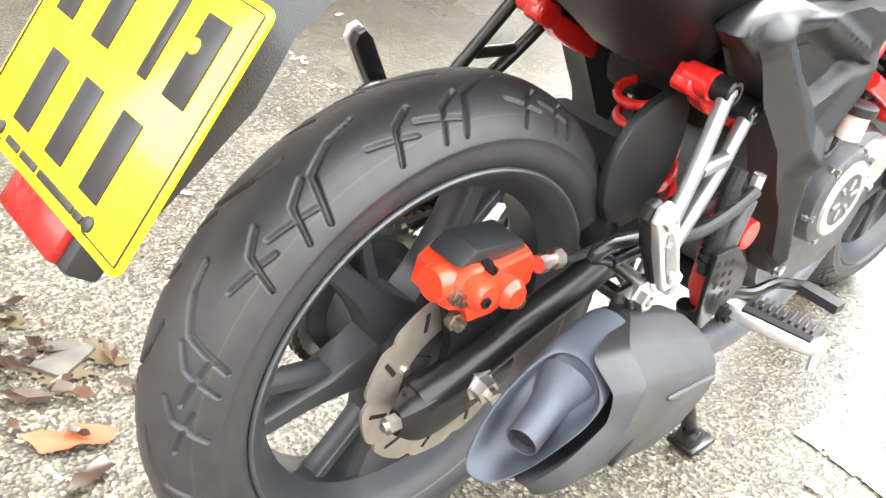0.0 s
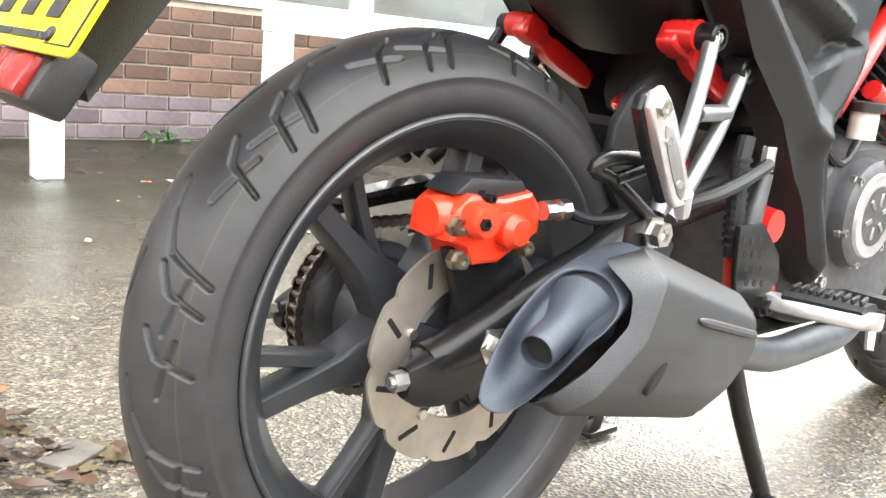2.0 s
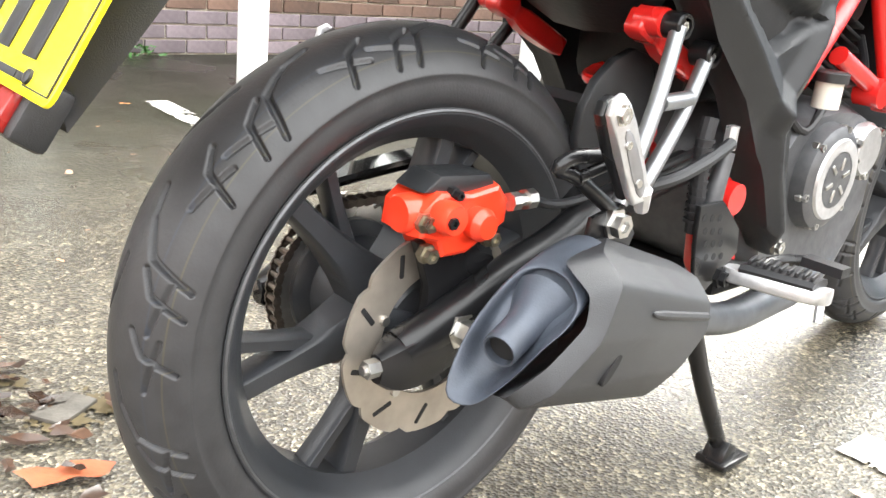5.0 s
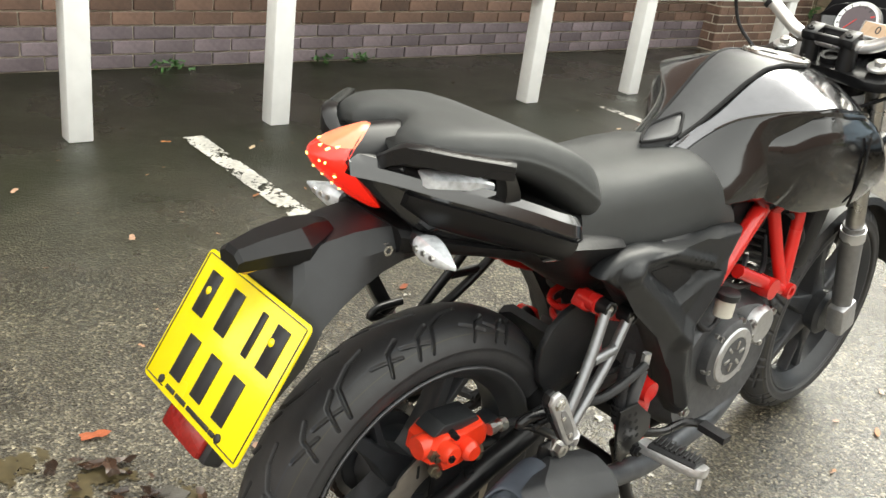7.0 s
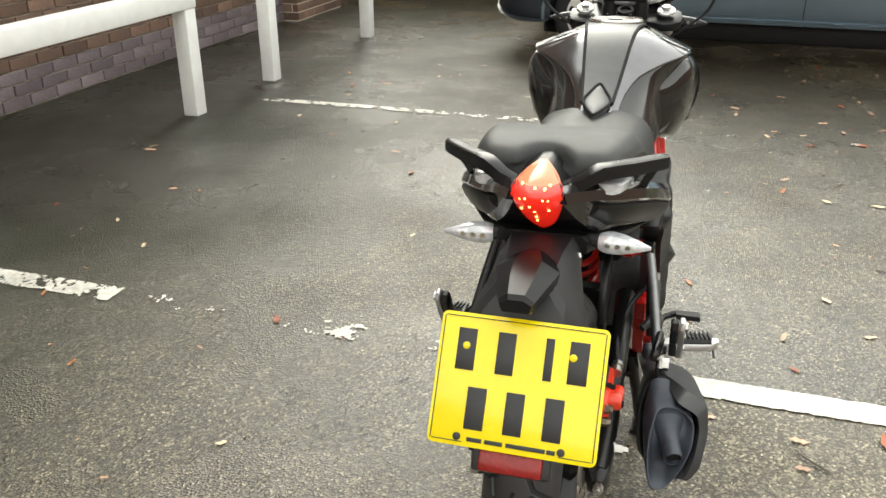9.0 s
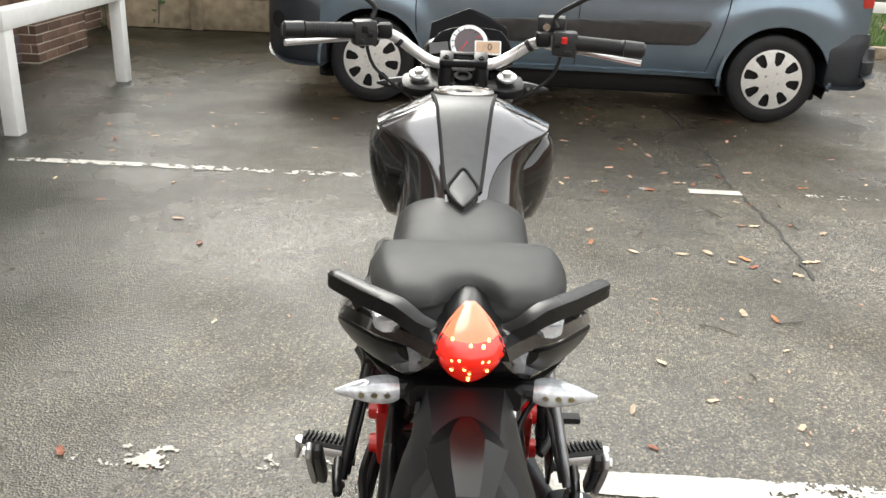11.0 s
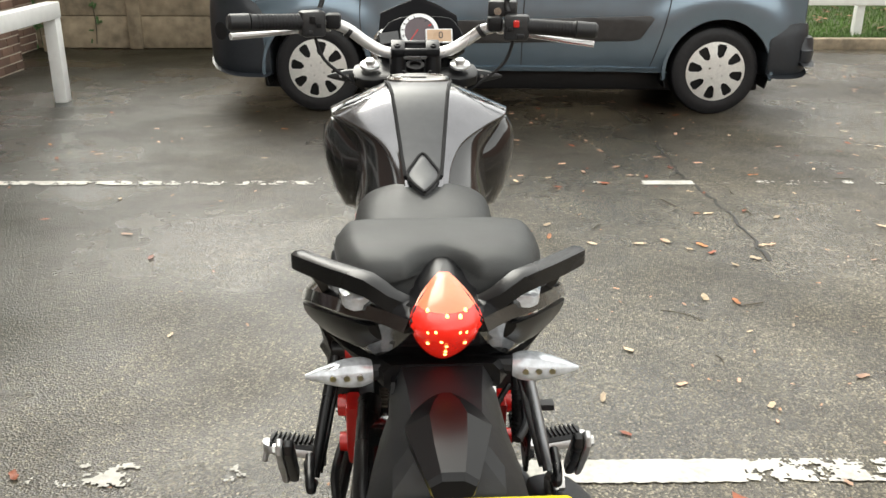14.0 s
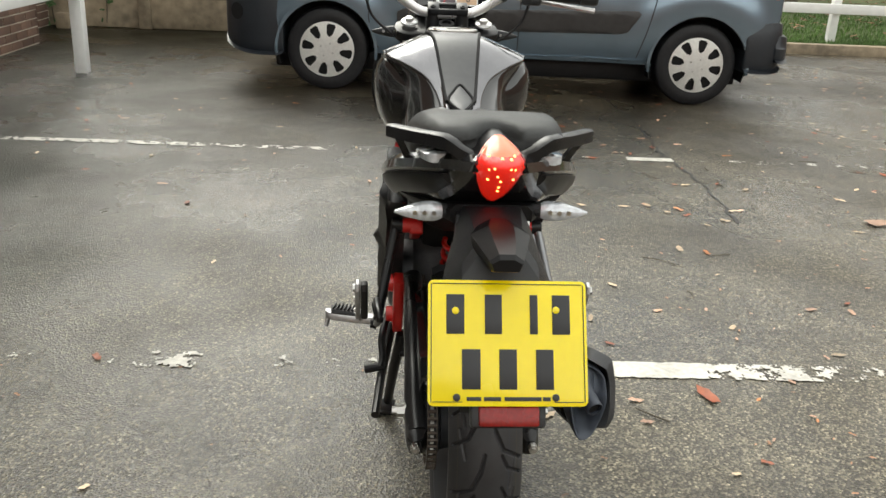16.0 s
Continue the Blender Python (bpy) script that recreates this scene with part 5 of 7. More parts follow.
badge = [(0, 0.562, 0.836), (0.016, 0.588, 0.842), (0.029, 0.622, 0.852), (0.016, 0.648, 0.867), (0, 0.668, 0.879), (-0.016, 0.648, 0.867), (-0.029, 0.622, 0.852), (-0.016, 0.588, 0.842)]
part("badge_panel", loft([[(x, y + 0.004, z - 0.014) for x, y, z in badge], [(x * 0.97, y, z + 0.0005) for x, y, z in badge], [(x * 0.5, y * 0.5 + 0.309, z * 0.5 + 0.4295) for x, y, z in badge]], 2, 2), PANEL, tank, "pointed grey infill panel")
part("badge_edging", tube([(x * 1.02, y - 0.001, z + 0.001) for x, y, z in badge + badge[:1]], 0.0032, seg=8), SEAM, tank)
cap = part("fuel_cap", lathe([(-0.006, 0.066), (0.003, 0.066), (0.007, 0.062), (0.007, 0.052), (0.004, 0.050), (0.004, 0.0)], (0.0, 0.945, 0.972), 40, "z", rot=(-4, 0, 0)), STEEL, tank, "brushed steel fuel cap")
part("cap_key_flap", box((0.035, 0.016, 0.006), (0.0, 0.915, 0.979), (-4, 0, 0), 0.003), SEAM, cap)
for i in range(6):
    a = i * math.pi / 3
    part("cap_screw", lathe([(0, 0.003), (0.0095, 0.003)], (0.057 * math.cos(a), 0.945 + 0.057 * math.sin(a), 0.972), 8, "z"), ENGDARK, cap)

# knee recess panels and shrouds
for s in (1, -1):
    shroud = loft([[(x, y, z) for x, y, z in r] for r in (
        [(0.110, 0.765, 0.855), (0.122, 0.768, 0.838), (0.130, 0.775, 0.80), (0.118, 0.785, 0.75), (0.08, 0.785, 0.75), (0.08, 0.765, 0.83)],
        [(0.128, 0.795, 0.880), (0.158, 0.797, 0.860), (0.170, 0.805, 0.81), (0.150, 0.815, 0.735), (0.09, 0.815, 0.735), (0.09, 0.795, 0.86)],
        [(0.160, 0.845, 0.916), (0.193, 0.85, 0.888), (0.197, 0.865, 0.81), (0.165, 0.885, 0.715), (0.10, 0.885, 0.715), (0.10, 0.85, 0.89)],
        [(0.160, 0.98, 0.905), (0.196, 0.99, 0.875), (0.204, 1.00, 0.80), (0.178, 1.01, 0.71), (0.10, 1.01, 0.71), (0.10, 0.99, 0.89)],
        [(0.145, 1.10, 0.875), (0.182, 1.11, 0.845), (0.190, 1.12, 0.78), (0.168, 1.13, 0.705), (0.10, 1.13, 0.71), (0.10, 1.11, 0.86)],
        [(0.12, 1.20, 0.83), (0.155, 1.21, 0.80), (0.165, 1.225, 0.755), (0.15, 1.23, 0.71), (0.10, 1.22, 0.715), (0.10, 1.20, 0.81)])], 3, 2)
    part("tank_shroud", shroud if s > 0 else flipped(shroud), KNEE, bike, "glossy black tank shroud", angle=28)
    line = tube([(0.205, 0.995, 0.865), (0.208, 1.0, 0.80), (0.186, 1.04, 0.712)], 0.003, seg=6)
    part("shroud_seam", line if s > 0 else flipped(line), SEAM, bike)

# seats
def seat_ring(y, top, h, drop=0.09):
    return sym(y, [(0, top), (h * 0.45, top), (h * 0.70, top - 0.001), (h * 0.86, top - 0.005), (h * 0.955, top - 0.30 * drop), (h * 0.995, top - 0.48 * drop), (h, top - 0.62 * drop), (h * 0.82, top - drop), (0, top - drop - 0.005)])
bm = loft([seat_ring(-0.030, 0.914, 0.076, 0.026), seat_ring(-0.025, 0.926, 0.090, 0.036), seat_ring(-0.006, 0.936, 0.106, 0.046), seat_ring(0.04, 0.939, 0.121, 0.052), seat_ring(0.13, 0.930, 0.131, 0.060), seat_ring(0.21, 0.906, 0.135, 0.072), seat_ring(0.28, 0.875, 0.130, 0.085), seat_ring(0.325, 0.842, 0.114, 0.07), seat_ring(0.34, 0.816, 0.098, 0.05)], 4, 4)
for v in bm.verts:
    if v.co.y < 0.16:
        k = max(0, 1 - (abs(v.co.x) / 0.042) ** 2) * max(0, 0.05 - v.co.y) / 0.08
        v.co.y += 0.040 * k
part("passenger_seat", bm, SEAT, bike, "black grained pillion seat", angle=60)
part("rider_seat", loft([
    sym(0.29, [(0, 0.82), (0.06, 0.818), (0.10, 0.80), (0.118, 0.765), (0.115, 0.72), (0, 0.70)]),
    sym(0.36, [(0, 0.832), (0.06, 0.830), (0.102, 0.81), (0.120, 0.765), (0.115, 0.70), (0, 0.69)]),
    sym(0.45, [(0, 0.827), (0.06, 0.826), (0.103, 0.81), (0.122, 0.765), (0.118, 0.70), (0, 0.69)]),
    sym(0.53, [(0, 0.826), (0.06, 0.828), (0.104, 0.815), (0.124, 0.765), (0.12, 0.70), (0, 0.69)]),
    sym(0.575, [(0, 0.830), (0.05, 0.831), (0.102, 0.818), (0.124, 0.775), (0.120, 0.70), (0, 0.69)]),
    sym(0.615, [(0, 0.833), (0.05, 0.833), (0.102, 0.818), (0.125, 0.778), (0.122, 0.70), (0, 0.69)]),
    sym(0.645, [(0, 0.828), (0.05, 0.827), (0.100, 0.810), (0.125, 0.772), (0.122, 0.70), (0, 0.69)]),
    sym(0.675, [(0, 0.79), (0.05, 0.796), (0.096, 0.786), (0.122, 0.758), (0.12, 0.70), (0, 0.69)]),
    sym(0.720, [(0, 0.72), (0.05, 0.735), (0.088, 0.740), (0.118, 0.728), (0.115, 0.70), (0, 0.70)])], 5, 4), SEAT, bike, "black grained rider seat", angle=60)

# tail cowl
COWL = [(-0.092, 0.042, 0.905, 0.884), (-0.065, 0.058, 0.900, 0.856), (-0.035, 0.078, 0.894, 0.828), (0.005, 0.108, 0.884, 0.798), (0.05, 0.135, 0.873, 0.784), (0.12, 0.166, 0.852, 0.764), (0.17, 0.179, 0.834, 0.748), (0.205, 0.180, 0.822, 0.734), (0.232, 0.162, 0.806, 0.728)]
def tail(y, h, top, low):
    return sym(y, [(0, top), (h * 0.6, top), (h - 0.014, top - 0.002), (h - 0.002, top - 0.012), (h + 0.004, top - 0.028), (h * 0.95, (top + low) / 2), (h * 0.86, low + 0.014), (h * 0.74, low + 0.002), (0, low)])
part("tail_cowl", loft([tail(*c) for c in COWL], 4, 1), GLOSS, bike, "glossy black tail cowl", angle=24)
for s in (1, -1):
    rows = []
    for y in np.linspace(-0.03, 0.200, 14):
        h, top, low = (float(np.interp(y, [c[0] for c in COWL], [c[i] for c in COWL])) for i in (1, 2, 3))
        a, b = top - 0.036, low + 0.016
        rows.append([(h + 0.0035, y, a), (h * 0.95 + 0.006, y, (a + b) / 2), (h * 0.87 + 0.004, y, b), (h * 0.82, y, b), (h * 0.90, y, (a + b) / 2), (h - 0.01, y, a)])
    bm = loft(rows, 1, 2)
    part("side_panel", bm if s > 0 else flipped(bm), COWLBLACK, bike, "matt black tail side panel")
    # grab rail: slim flat bar rising outwards, on two feet
    bm = loft([[(x - nx * w, y - ny * w, z), (x + nx * w, y + ny * w, z - 0.001), (x + nx * w, y + ny * w, z + d), (x + nx * w * 0.3, y + ny * w * 0.3, z + d + 0.003), (x - nx * w, y - ny * w, z + d + 0.002)] for x, y, z, nx, ny, w, d in
               ((0.036, -0.046, 0.878, 0.4, -0.9, 0.008, 0.016), (0.058, -0.050, 0.888, 0.5, -0.86, 0.009, 0.018), (0.084, -0.040, 0.903, 0.6, -0.8, 0.010, 0.019), (0.124, 0.002, 0.900, 0.70, -0.71, 0.0095, 0.019), (0.166, 0.050, 0.898, 0.72, -0.69, 0.009, 0.018), (0.174, 0.059, 0.899, 0.72, -0.69, 0.008, 0.016))], 2, 1)
    # foot down to the cowl
    loft([[(x - 0.008, y - w, z), (x + 0.006, y - w * 0.6, z), (x + 0.008, y + w, z), (x - 0.006, y + w * 0.6, z)] for x, y, z, w in ((0.160, 0.052, 0.906, 0.010), (0.156, 0.066, 0.888, 0.011), (0.146, 0.084, 0.866, 0.014), (0.140, 0.090, 0.850, 0.017))], 2, 1, bm=bm)
    tube([(0.060, -0.044, 0.900), (0.072, -0.010, 0.895), (0.090, 0.03, 0.885), (0.110, 0.06, 0.868)], [0.010, 0.008, 0.008, 0.010], seg=10, bm=bm)
    part("grab_rail", bm if s > 0 else flipped(bm), FRAMEBLACK, bike, "black plastic grab rail", angle=30)
    # pale strip added for the sky's reflection on the glossy cowl top
    bm = loft([[(x - w, y, z - 0.012), (x + w, y, z - 0.014), (x + w, y, z - 0.003), (x + w * 0.7, y, z), (x - w, y, z + 0.001)] for x, y, z, w in ((0.092, -0.016, 0.884, 0.010), (0.096, -0.010, 0.886, 0.017), (0.104, 0.022, 0.883, 0.017), (0.112, 0.055, 0.878, 0.013), (0.118, 0.078, 0.872, 0.008))], 2, 1)
    part("cowl_sheen", bm if s > 0 else flipped(bm), CLEAR, bike, "pale strip for the sky's sheen on the cowl top")

# tail lamp: a lens of level slices, rounded to the rear
LENS = [(0.925, -0.044, -0.048, 0.007), (0.920, -0.056, -0.066, 0.017), (0.912, -0.072, -0.089, 0.029), (0.902, -0.088, -0.111, 0.040), (0.892, -0.096, -0.120, 0.0440), (0.878, -0.089, -0.114, 0.0450), (0.860, -0.063, -0.096, 0.0445), (0.838, -0.039, -0.069, 0.036), (0.820, -0.019, -0.042, 0.025), (0.808, -0.006, -0.020, 0.012)]


def lens_slice(z, side, rear, w):
    w *= 0.80
    half = [(w * 0.97, side + 0.005), (w * 0.985, side), (w * 0.80, side + (rear - side) * 0.5), (w * 0.42, side + (rear - side) * 0.86)]
    return [(x, y, z) for x, y in half] + [(0, rear, z)] + [(-x, y, z) for x, y in half[::-1]]


def lens_skin(x, z):
    """The y of the lens surface at x and z."""
    side, rear, w = (float(np.interp(-z, [-r[0] for r in LENS], [r[i] for r in LENS])) for i in (1, 2, 3))
    return side + (rear - side) * math.sqrt(max(0, 1 - (x / (w * 0.80)) ** 2))


lamp = part("tail_lamp", loft([lens_slice(*r) for r in LENS], 4, 3), REDLENS, bike, "lit red diamond tail lamp", angle=50)
part("upper_lens", loft([lens_slice(z + 0.0008, side + 0.002, rear - 0.0014, w * 1.012) for z, side, rear, w in LENS[:3]] + [lens_slice(0.9055, -0.084, -0.1045, 0.0368)], 4, 3), PALELENS, lamp, "paler upper half of the lens", angle=50)
part("lamp_housing", loft([[(w * 0.80, side + 0.001, z), (w * 0.89, side + 0.001, z), (w * 0.92, side + 0.06, z), (-w * 0.92, side + 0.06, z), (-w * 0.89, side + 0.001, z), (-w * 0.80, side + 0.001, z)] for z, side, rear, w in LENS], 1, 1), COWLBLACK, bike, "black tail lamp housing")
for x, z in [(c * 0.020, z + 0.002 * abs(c)) for z in (0.903, 0.886, 0.866) for c in (-1, 0, 1)] + [(-0.012, 0.890), (0.013, 0.889), (0.014, 0.902), (-0.006, 0.876), (0, 0.852), (0, 0.842)]:
    part("led", lathe([(-0.0010, 0.0008), (-0.0002, 0.0020), (0.006, 0.0024)], (x, lens_skin(x, z) + 2.6 * x * x, z), 10, "y"), LED, lamp, "lit red diode")

# rear mudguard and plate carrier
guard = part("rear_mudguard", loft([
    [(x, y, z) for x, y, z in ((-0.05, 0.10, 0.775), (0.05, 0.10, 0.775), (0.058, 0.10, 0.76), (0.04, 0.10, 0.745), (-0.04, 0.10, 0.745), (-0.058, 0.10, 0.76))],
    [(-0.050, 0.0, 0.797), (0.050, 0.0, 0.797), (0.062, 0.0, 0.772), (0.055, 0.0, 0.748), (-0.055, 0.0, 0.748), (-0.062, 0.0, 0.772)],
    [(-0.042, -0.075, 0.797), (0.042, -0.075, 0.797), (0.062, -0.075, 0.770), (0.074, -0.075, 0.735), (-0.074, -0.075, 0.735), (-0.062, -0.075, 0.770)],
    [(-0.036, -0.145, 0.778), (0.036, -0.145, 0.778), (0.060, -0.155, 0.748), (0.090, -0.145, 0.700), (-0.090, -0.145, 0.700), (-0.060, -0.155, 0.748)],
    [(-0.034, -0.172, 0.735), (0.034, -0.172, 0.735), (0.060, -0.188, 0.70), (0.094, -0.172, 0.655), (-0.094, -0.172, 0.655), (-0.060, -0.188, 0.70)],
    [(-0.045, -0.254, 0.590), (0.045, -0.254, 0.590), (0.055, -0.256, 0.578), (0.060, -0.248, 0.537), (-0.060, -0.248, 0.537), (-0.055, -0.256, 0.578)]], 2, 1), PLASTIC, bike, "matt black rear mudguard", angle=20)
hood = part("plate_lamp_hood", loft([
    [(-hw, y, top), (hw, y, top), (hw + sw, y, side), (hw + sw - 0.004, y, low), (-hw - sw + 0.004, y, low), (-hw - sw, y, side)] for y, hw, sw, top, side, low in
    ((-0.090, 0.006, 0.012, 0.802, 0.796, 0.776), (-0.115, 0.014, 0.022, 0.807, 0.795, 0.772), (-0.140, 0.020, 0.027, 0.806, 0.790, 0.768), (-0.185, 0.017, 0.019, 0.799, 0.785, 0.766), (-0.222, 0.012, 0.014, 0.789, 0.779, 0.763), (-0.227, 0.011, 0.012, 0.782, 0.775, 0.763))], 1, 1), COWLBLACK, bike, "black hooded plate lamp", angle=15)
part("plate_lamp_lens", box((0.045, 0.03, 0.008), (0, -0.205, 0.764), (6, 0, 0), 0.003), mat("amber_lens", (0.6, 0.35, 0.05), 0.25), hood)
part("guard_bolt", hexbolt((0.058, -0.033, 0.772), "x", 0.008, 0.005), STEEL, bike)
part("guard_bolt", hexbolt((-0.056, -0.033, 0.777), "x", 0.010, 0.005), ENGDARK, bike)
part("rear_reflector", box((0.092, 0.012, 0.031), (0.010, -0.284, 0.552), (-32, 0, 0), 0.004), REFLECTOR, bike, "red rear reflector")
part("reflector_base", box((0.115, 0.03, 0.05), (0.010, -0.266, 0.550), (-32, 0, 0), 0.006), PLASTIC, bike)

# number plate: its characters stay plain bars
rounded = [(sx * (0.1215 - 0.009) + 0.009 * math.cos(radians(a0 + a)), sz * (0.095 - 0.009) + 0.009 * math.sin(radians(a0 + a))) for sx, sz, a0 in ((1, 1, 0), (-1, 1, 90), (-1, -1, 180), (1, -1, 270)) for a in (0, 22, 45, 68, 90)]
npl = part("number_plate", plate(rounded, -0.00175, 0.00175, 0.0006, "y"), YELLOW, bike, "yellow number plate with black bars")
npl.matrix_local = pose(0.008, -0.2355, 0.651, -30.4)
def bar(cx, cz, w, h, name="bar"):
    part(name, box((w, 0.002, h), (cx, -0.0023, cz), bevel=0.0006), INK, npl)
for cx, w in ((-0.080, 0.044), (-0.022, 0.042), (0.040, 0.012), (0.082, 0.044)):
    bar(cx, 0.043, w * 0.62 if w > 0.02 else w, 0.060)
for cx, w in ((-0.056, 0.045), (0.0, 0.043), (0.056, 0.043)):
    bar(cx, -0.040, w * 0.62, 0.060)
for cx, w in ((-0.052, 0.022), (-0.024, 0.026), (0.022, 0.056), (0.058, 0.012)):
    bar(cx, -0.084, w, 0.006)
for a, b, w, h in ((0, 0.0895, 0.23, 0.0012), (-0.092, -0.0885, 0.045, 0.0012), (0.092, -0.0885, 0.045, 0.0012), (-0.1165, 0, 0.0012, 0.178), (0.1165, 0, 0.0012, 0.178)):
    bar(a, b, w, h, "border")
for x, z, c in ((-0.080, 0.048, YELLOW), (0.074, 0.050, YELLOW), (-0.078, -0.082, INK), (0.072, -0.082, INK)):
    part("fixing_screw", lathe([(-0.005, 0.003), (-0.004, 0.0055), (0, 0.006)], (x, 0, z), 12, "y"), c, npl)

# indicators
def indicator(x, y, z, s, front=False):
    ln = 0.080
    ind = part("indicator", loft([[(s * o, b * w, c * h) for b, c in ((-1, 0), (-0.6, 0.8), (0.6, 0.8), (1, 0), (0.6, -0.8), (-0.6, -0.8))] for o, w, h in ((0.0, 0.014, 0.014), (0.014, 0.018, 0.0185), (0.036, 0.017, 0.0165), (0.060, 0.010, 0.010), (ln, 0.002, 0.003))], 3, 2), CLEAR if not front else PLASTIC, bike, "clear pointed indicator" if not front else "dark indicator body")
    ind.location = (x, y, z)
    ind.rotation_euler = (0, 0, s * radians(-8))
    part("stalk", tube([(0, 0, 0), (-s * 0.03, 0, 0.001), (-s * 0.07, 0.01, 0.003)], [0.013, 0.0095, 0.0095], seg=10), PLASTIC, ind, "black rubber stalk")
    for i in range(3):
        part("bulb", lathe([(-0.004, 0.004), (0.004, 0.004)], (s * (0.016 + 0.016 * i), -0.017 + 0.002 * i, 0.002), 8, "y"), STEEL, ind)
    return ind
indicator(0.087, 0.0, 0.787, 1)
indicator(-0.084, 0.0, 0.783, -1)

# ---- frame ----
def near_line(y, z, pts):
    """Distance from (y, z) to a line of points."""
    best = 9.0
    for (a, b), (c, d) in zip(pts, pts[1:]):
        t = max(0, min(1, ((y - a) * (c - a) + (z - b) * (d - b)) / ((c - a) ** 2 + (d - b) ** 2)))
        best = min(best, math.hypot(y - a - t * (c - a), z - b - t * (d - b)))
    return best


SUNK = [(0.398, 0.698), (0.471, 0.703), (0.634, 0.650), (0.533, 0.604), (0.445, 0.658)]


def cover_relief(y, z):
    """Height of the side cover: a raised arm round a sunken inset, and an elbow over the footrest leg."""
    inside, edge = False, SUNK + SUNK[:1]
    for (a, b), (c, d) in zip(edge, edge[1:]):
        if (b > z) != (d > z) and y < a + (z - b) * (c - a) / (d - b):
            inside = not inside
    h = -0.021 * min(1, near_line(y, z, edge) / 0.013) if inside else 0.0
    h += (0.018 if not inside else 0.0) * max(0, 1 - near_line(y, z, [(0.37, 0.690), (0.47, 0.612), (0.556, 0.537), (0.578, 0.46), (0.622, 0.38)]) / 0.034)
    h += (0.012 if not inside else 0.0) * max(0, 1 - near_line(y, z, [(0.556, 0.537), (0.60, 0.585), (0.645, 0.64)]) / 0.028)
    h += 0.008 * max(0, 1 - near_line(y, z, [(0.35, 0.700), (0.40, 0.716), (0.47, 0.714), (0.60, 0.672)]) / 0.014)
    return h


def sculpt(bm, x_min, relief, size=0.0075):
    """Cuts the outer face of a plate fine and raises it by a relief of (y, z)."""
    face = max(bm.faces, key=lambda f: f.calc_center_median().x * (len(f.verts) > 8))
    bmesh.ops.triangulate(bm, faces=[face])
    for _ in range(5):
        long = [e for e in bm.edges if e.calc_length() > size and min(v.co.x for v in e.verts) > x_min]
        if not long:
            break
        bmesh.ops.subdivide_edges(bm, edges=long, cuts=1)
        bmesh.ops.triangulate(bm, faces=[f for f in bm.faces if len(f.verts) > 3 and min(v.co.x for v in f.verts) > x_min])
    for v in bm.verts:
        if v.co.x > x_min:
            v.co.x += relief(v.co.y, v.co.z) * min(1, (v.co.x - x_min) / 0.004)


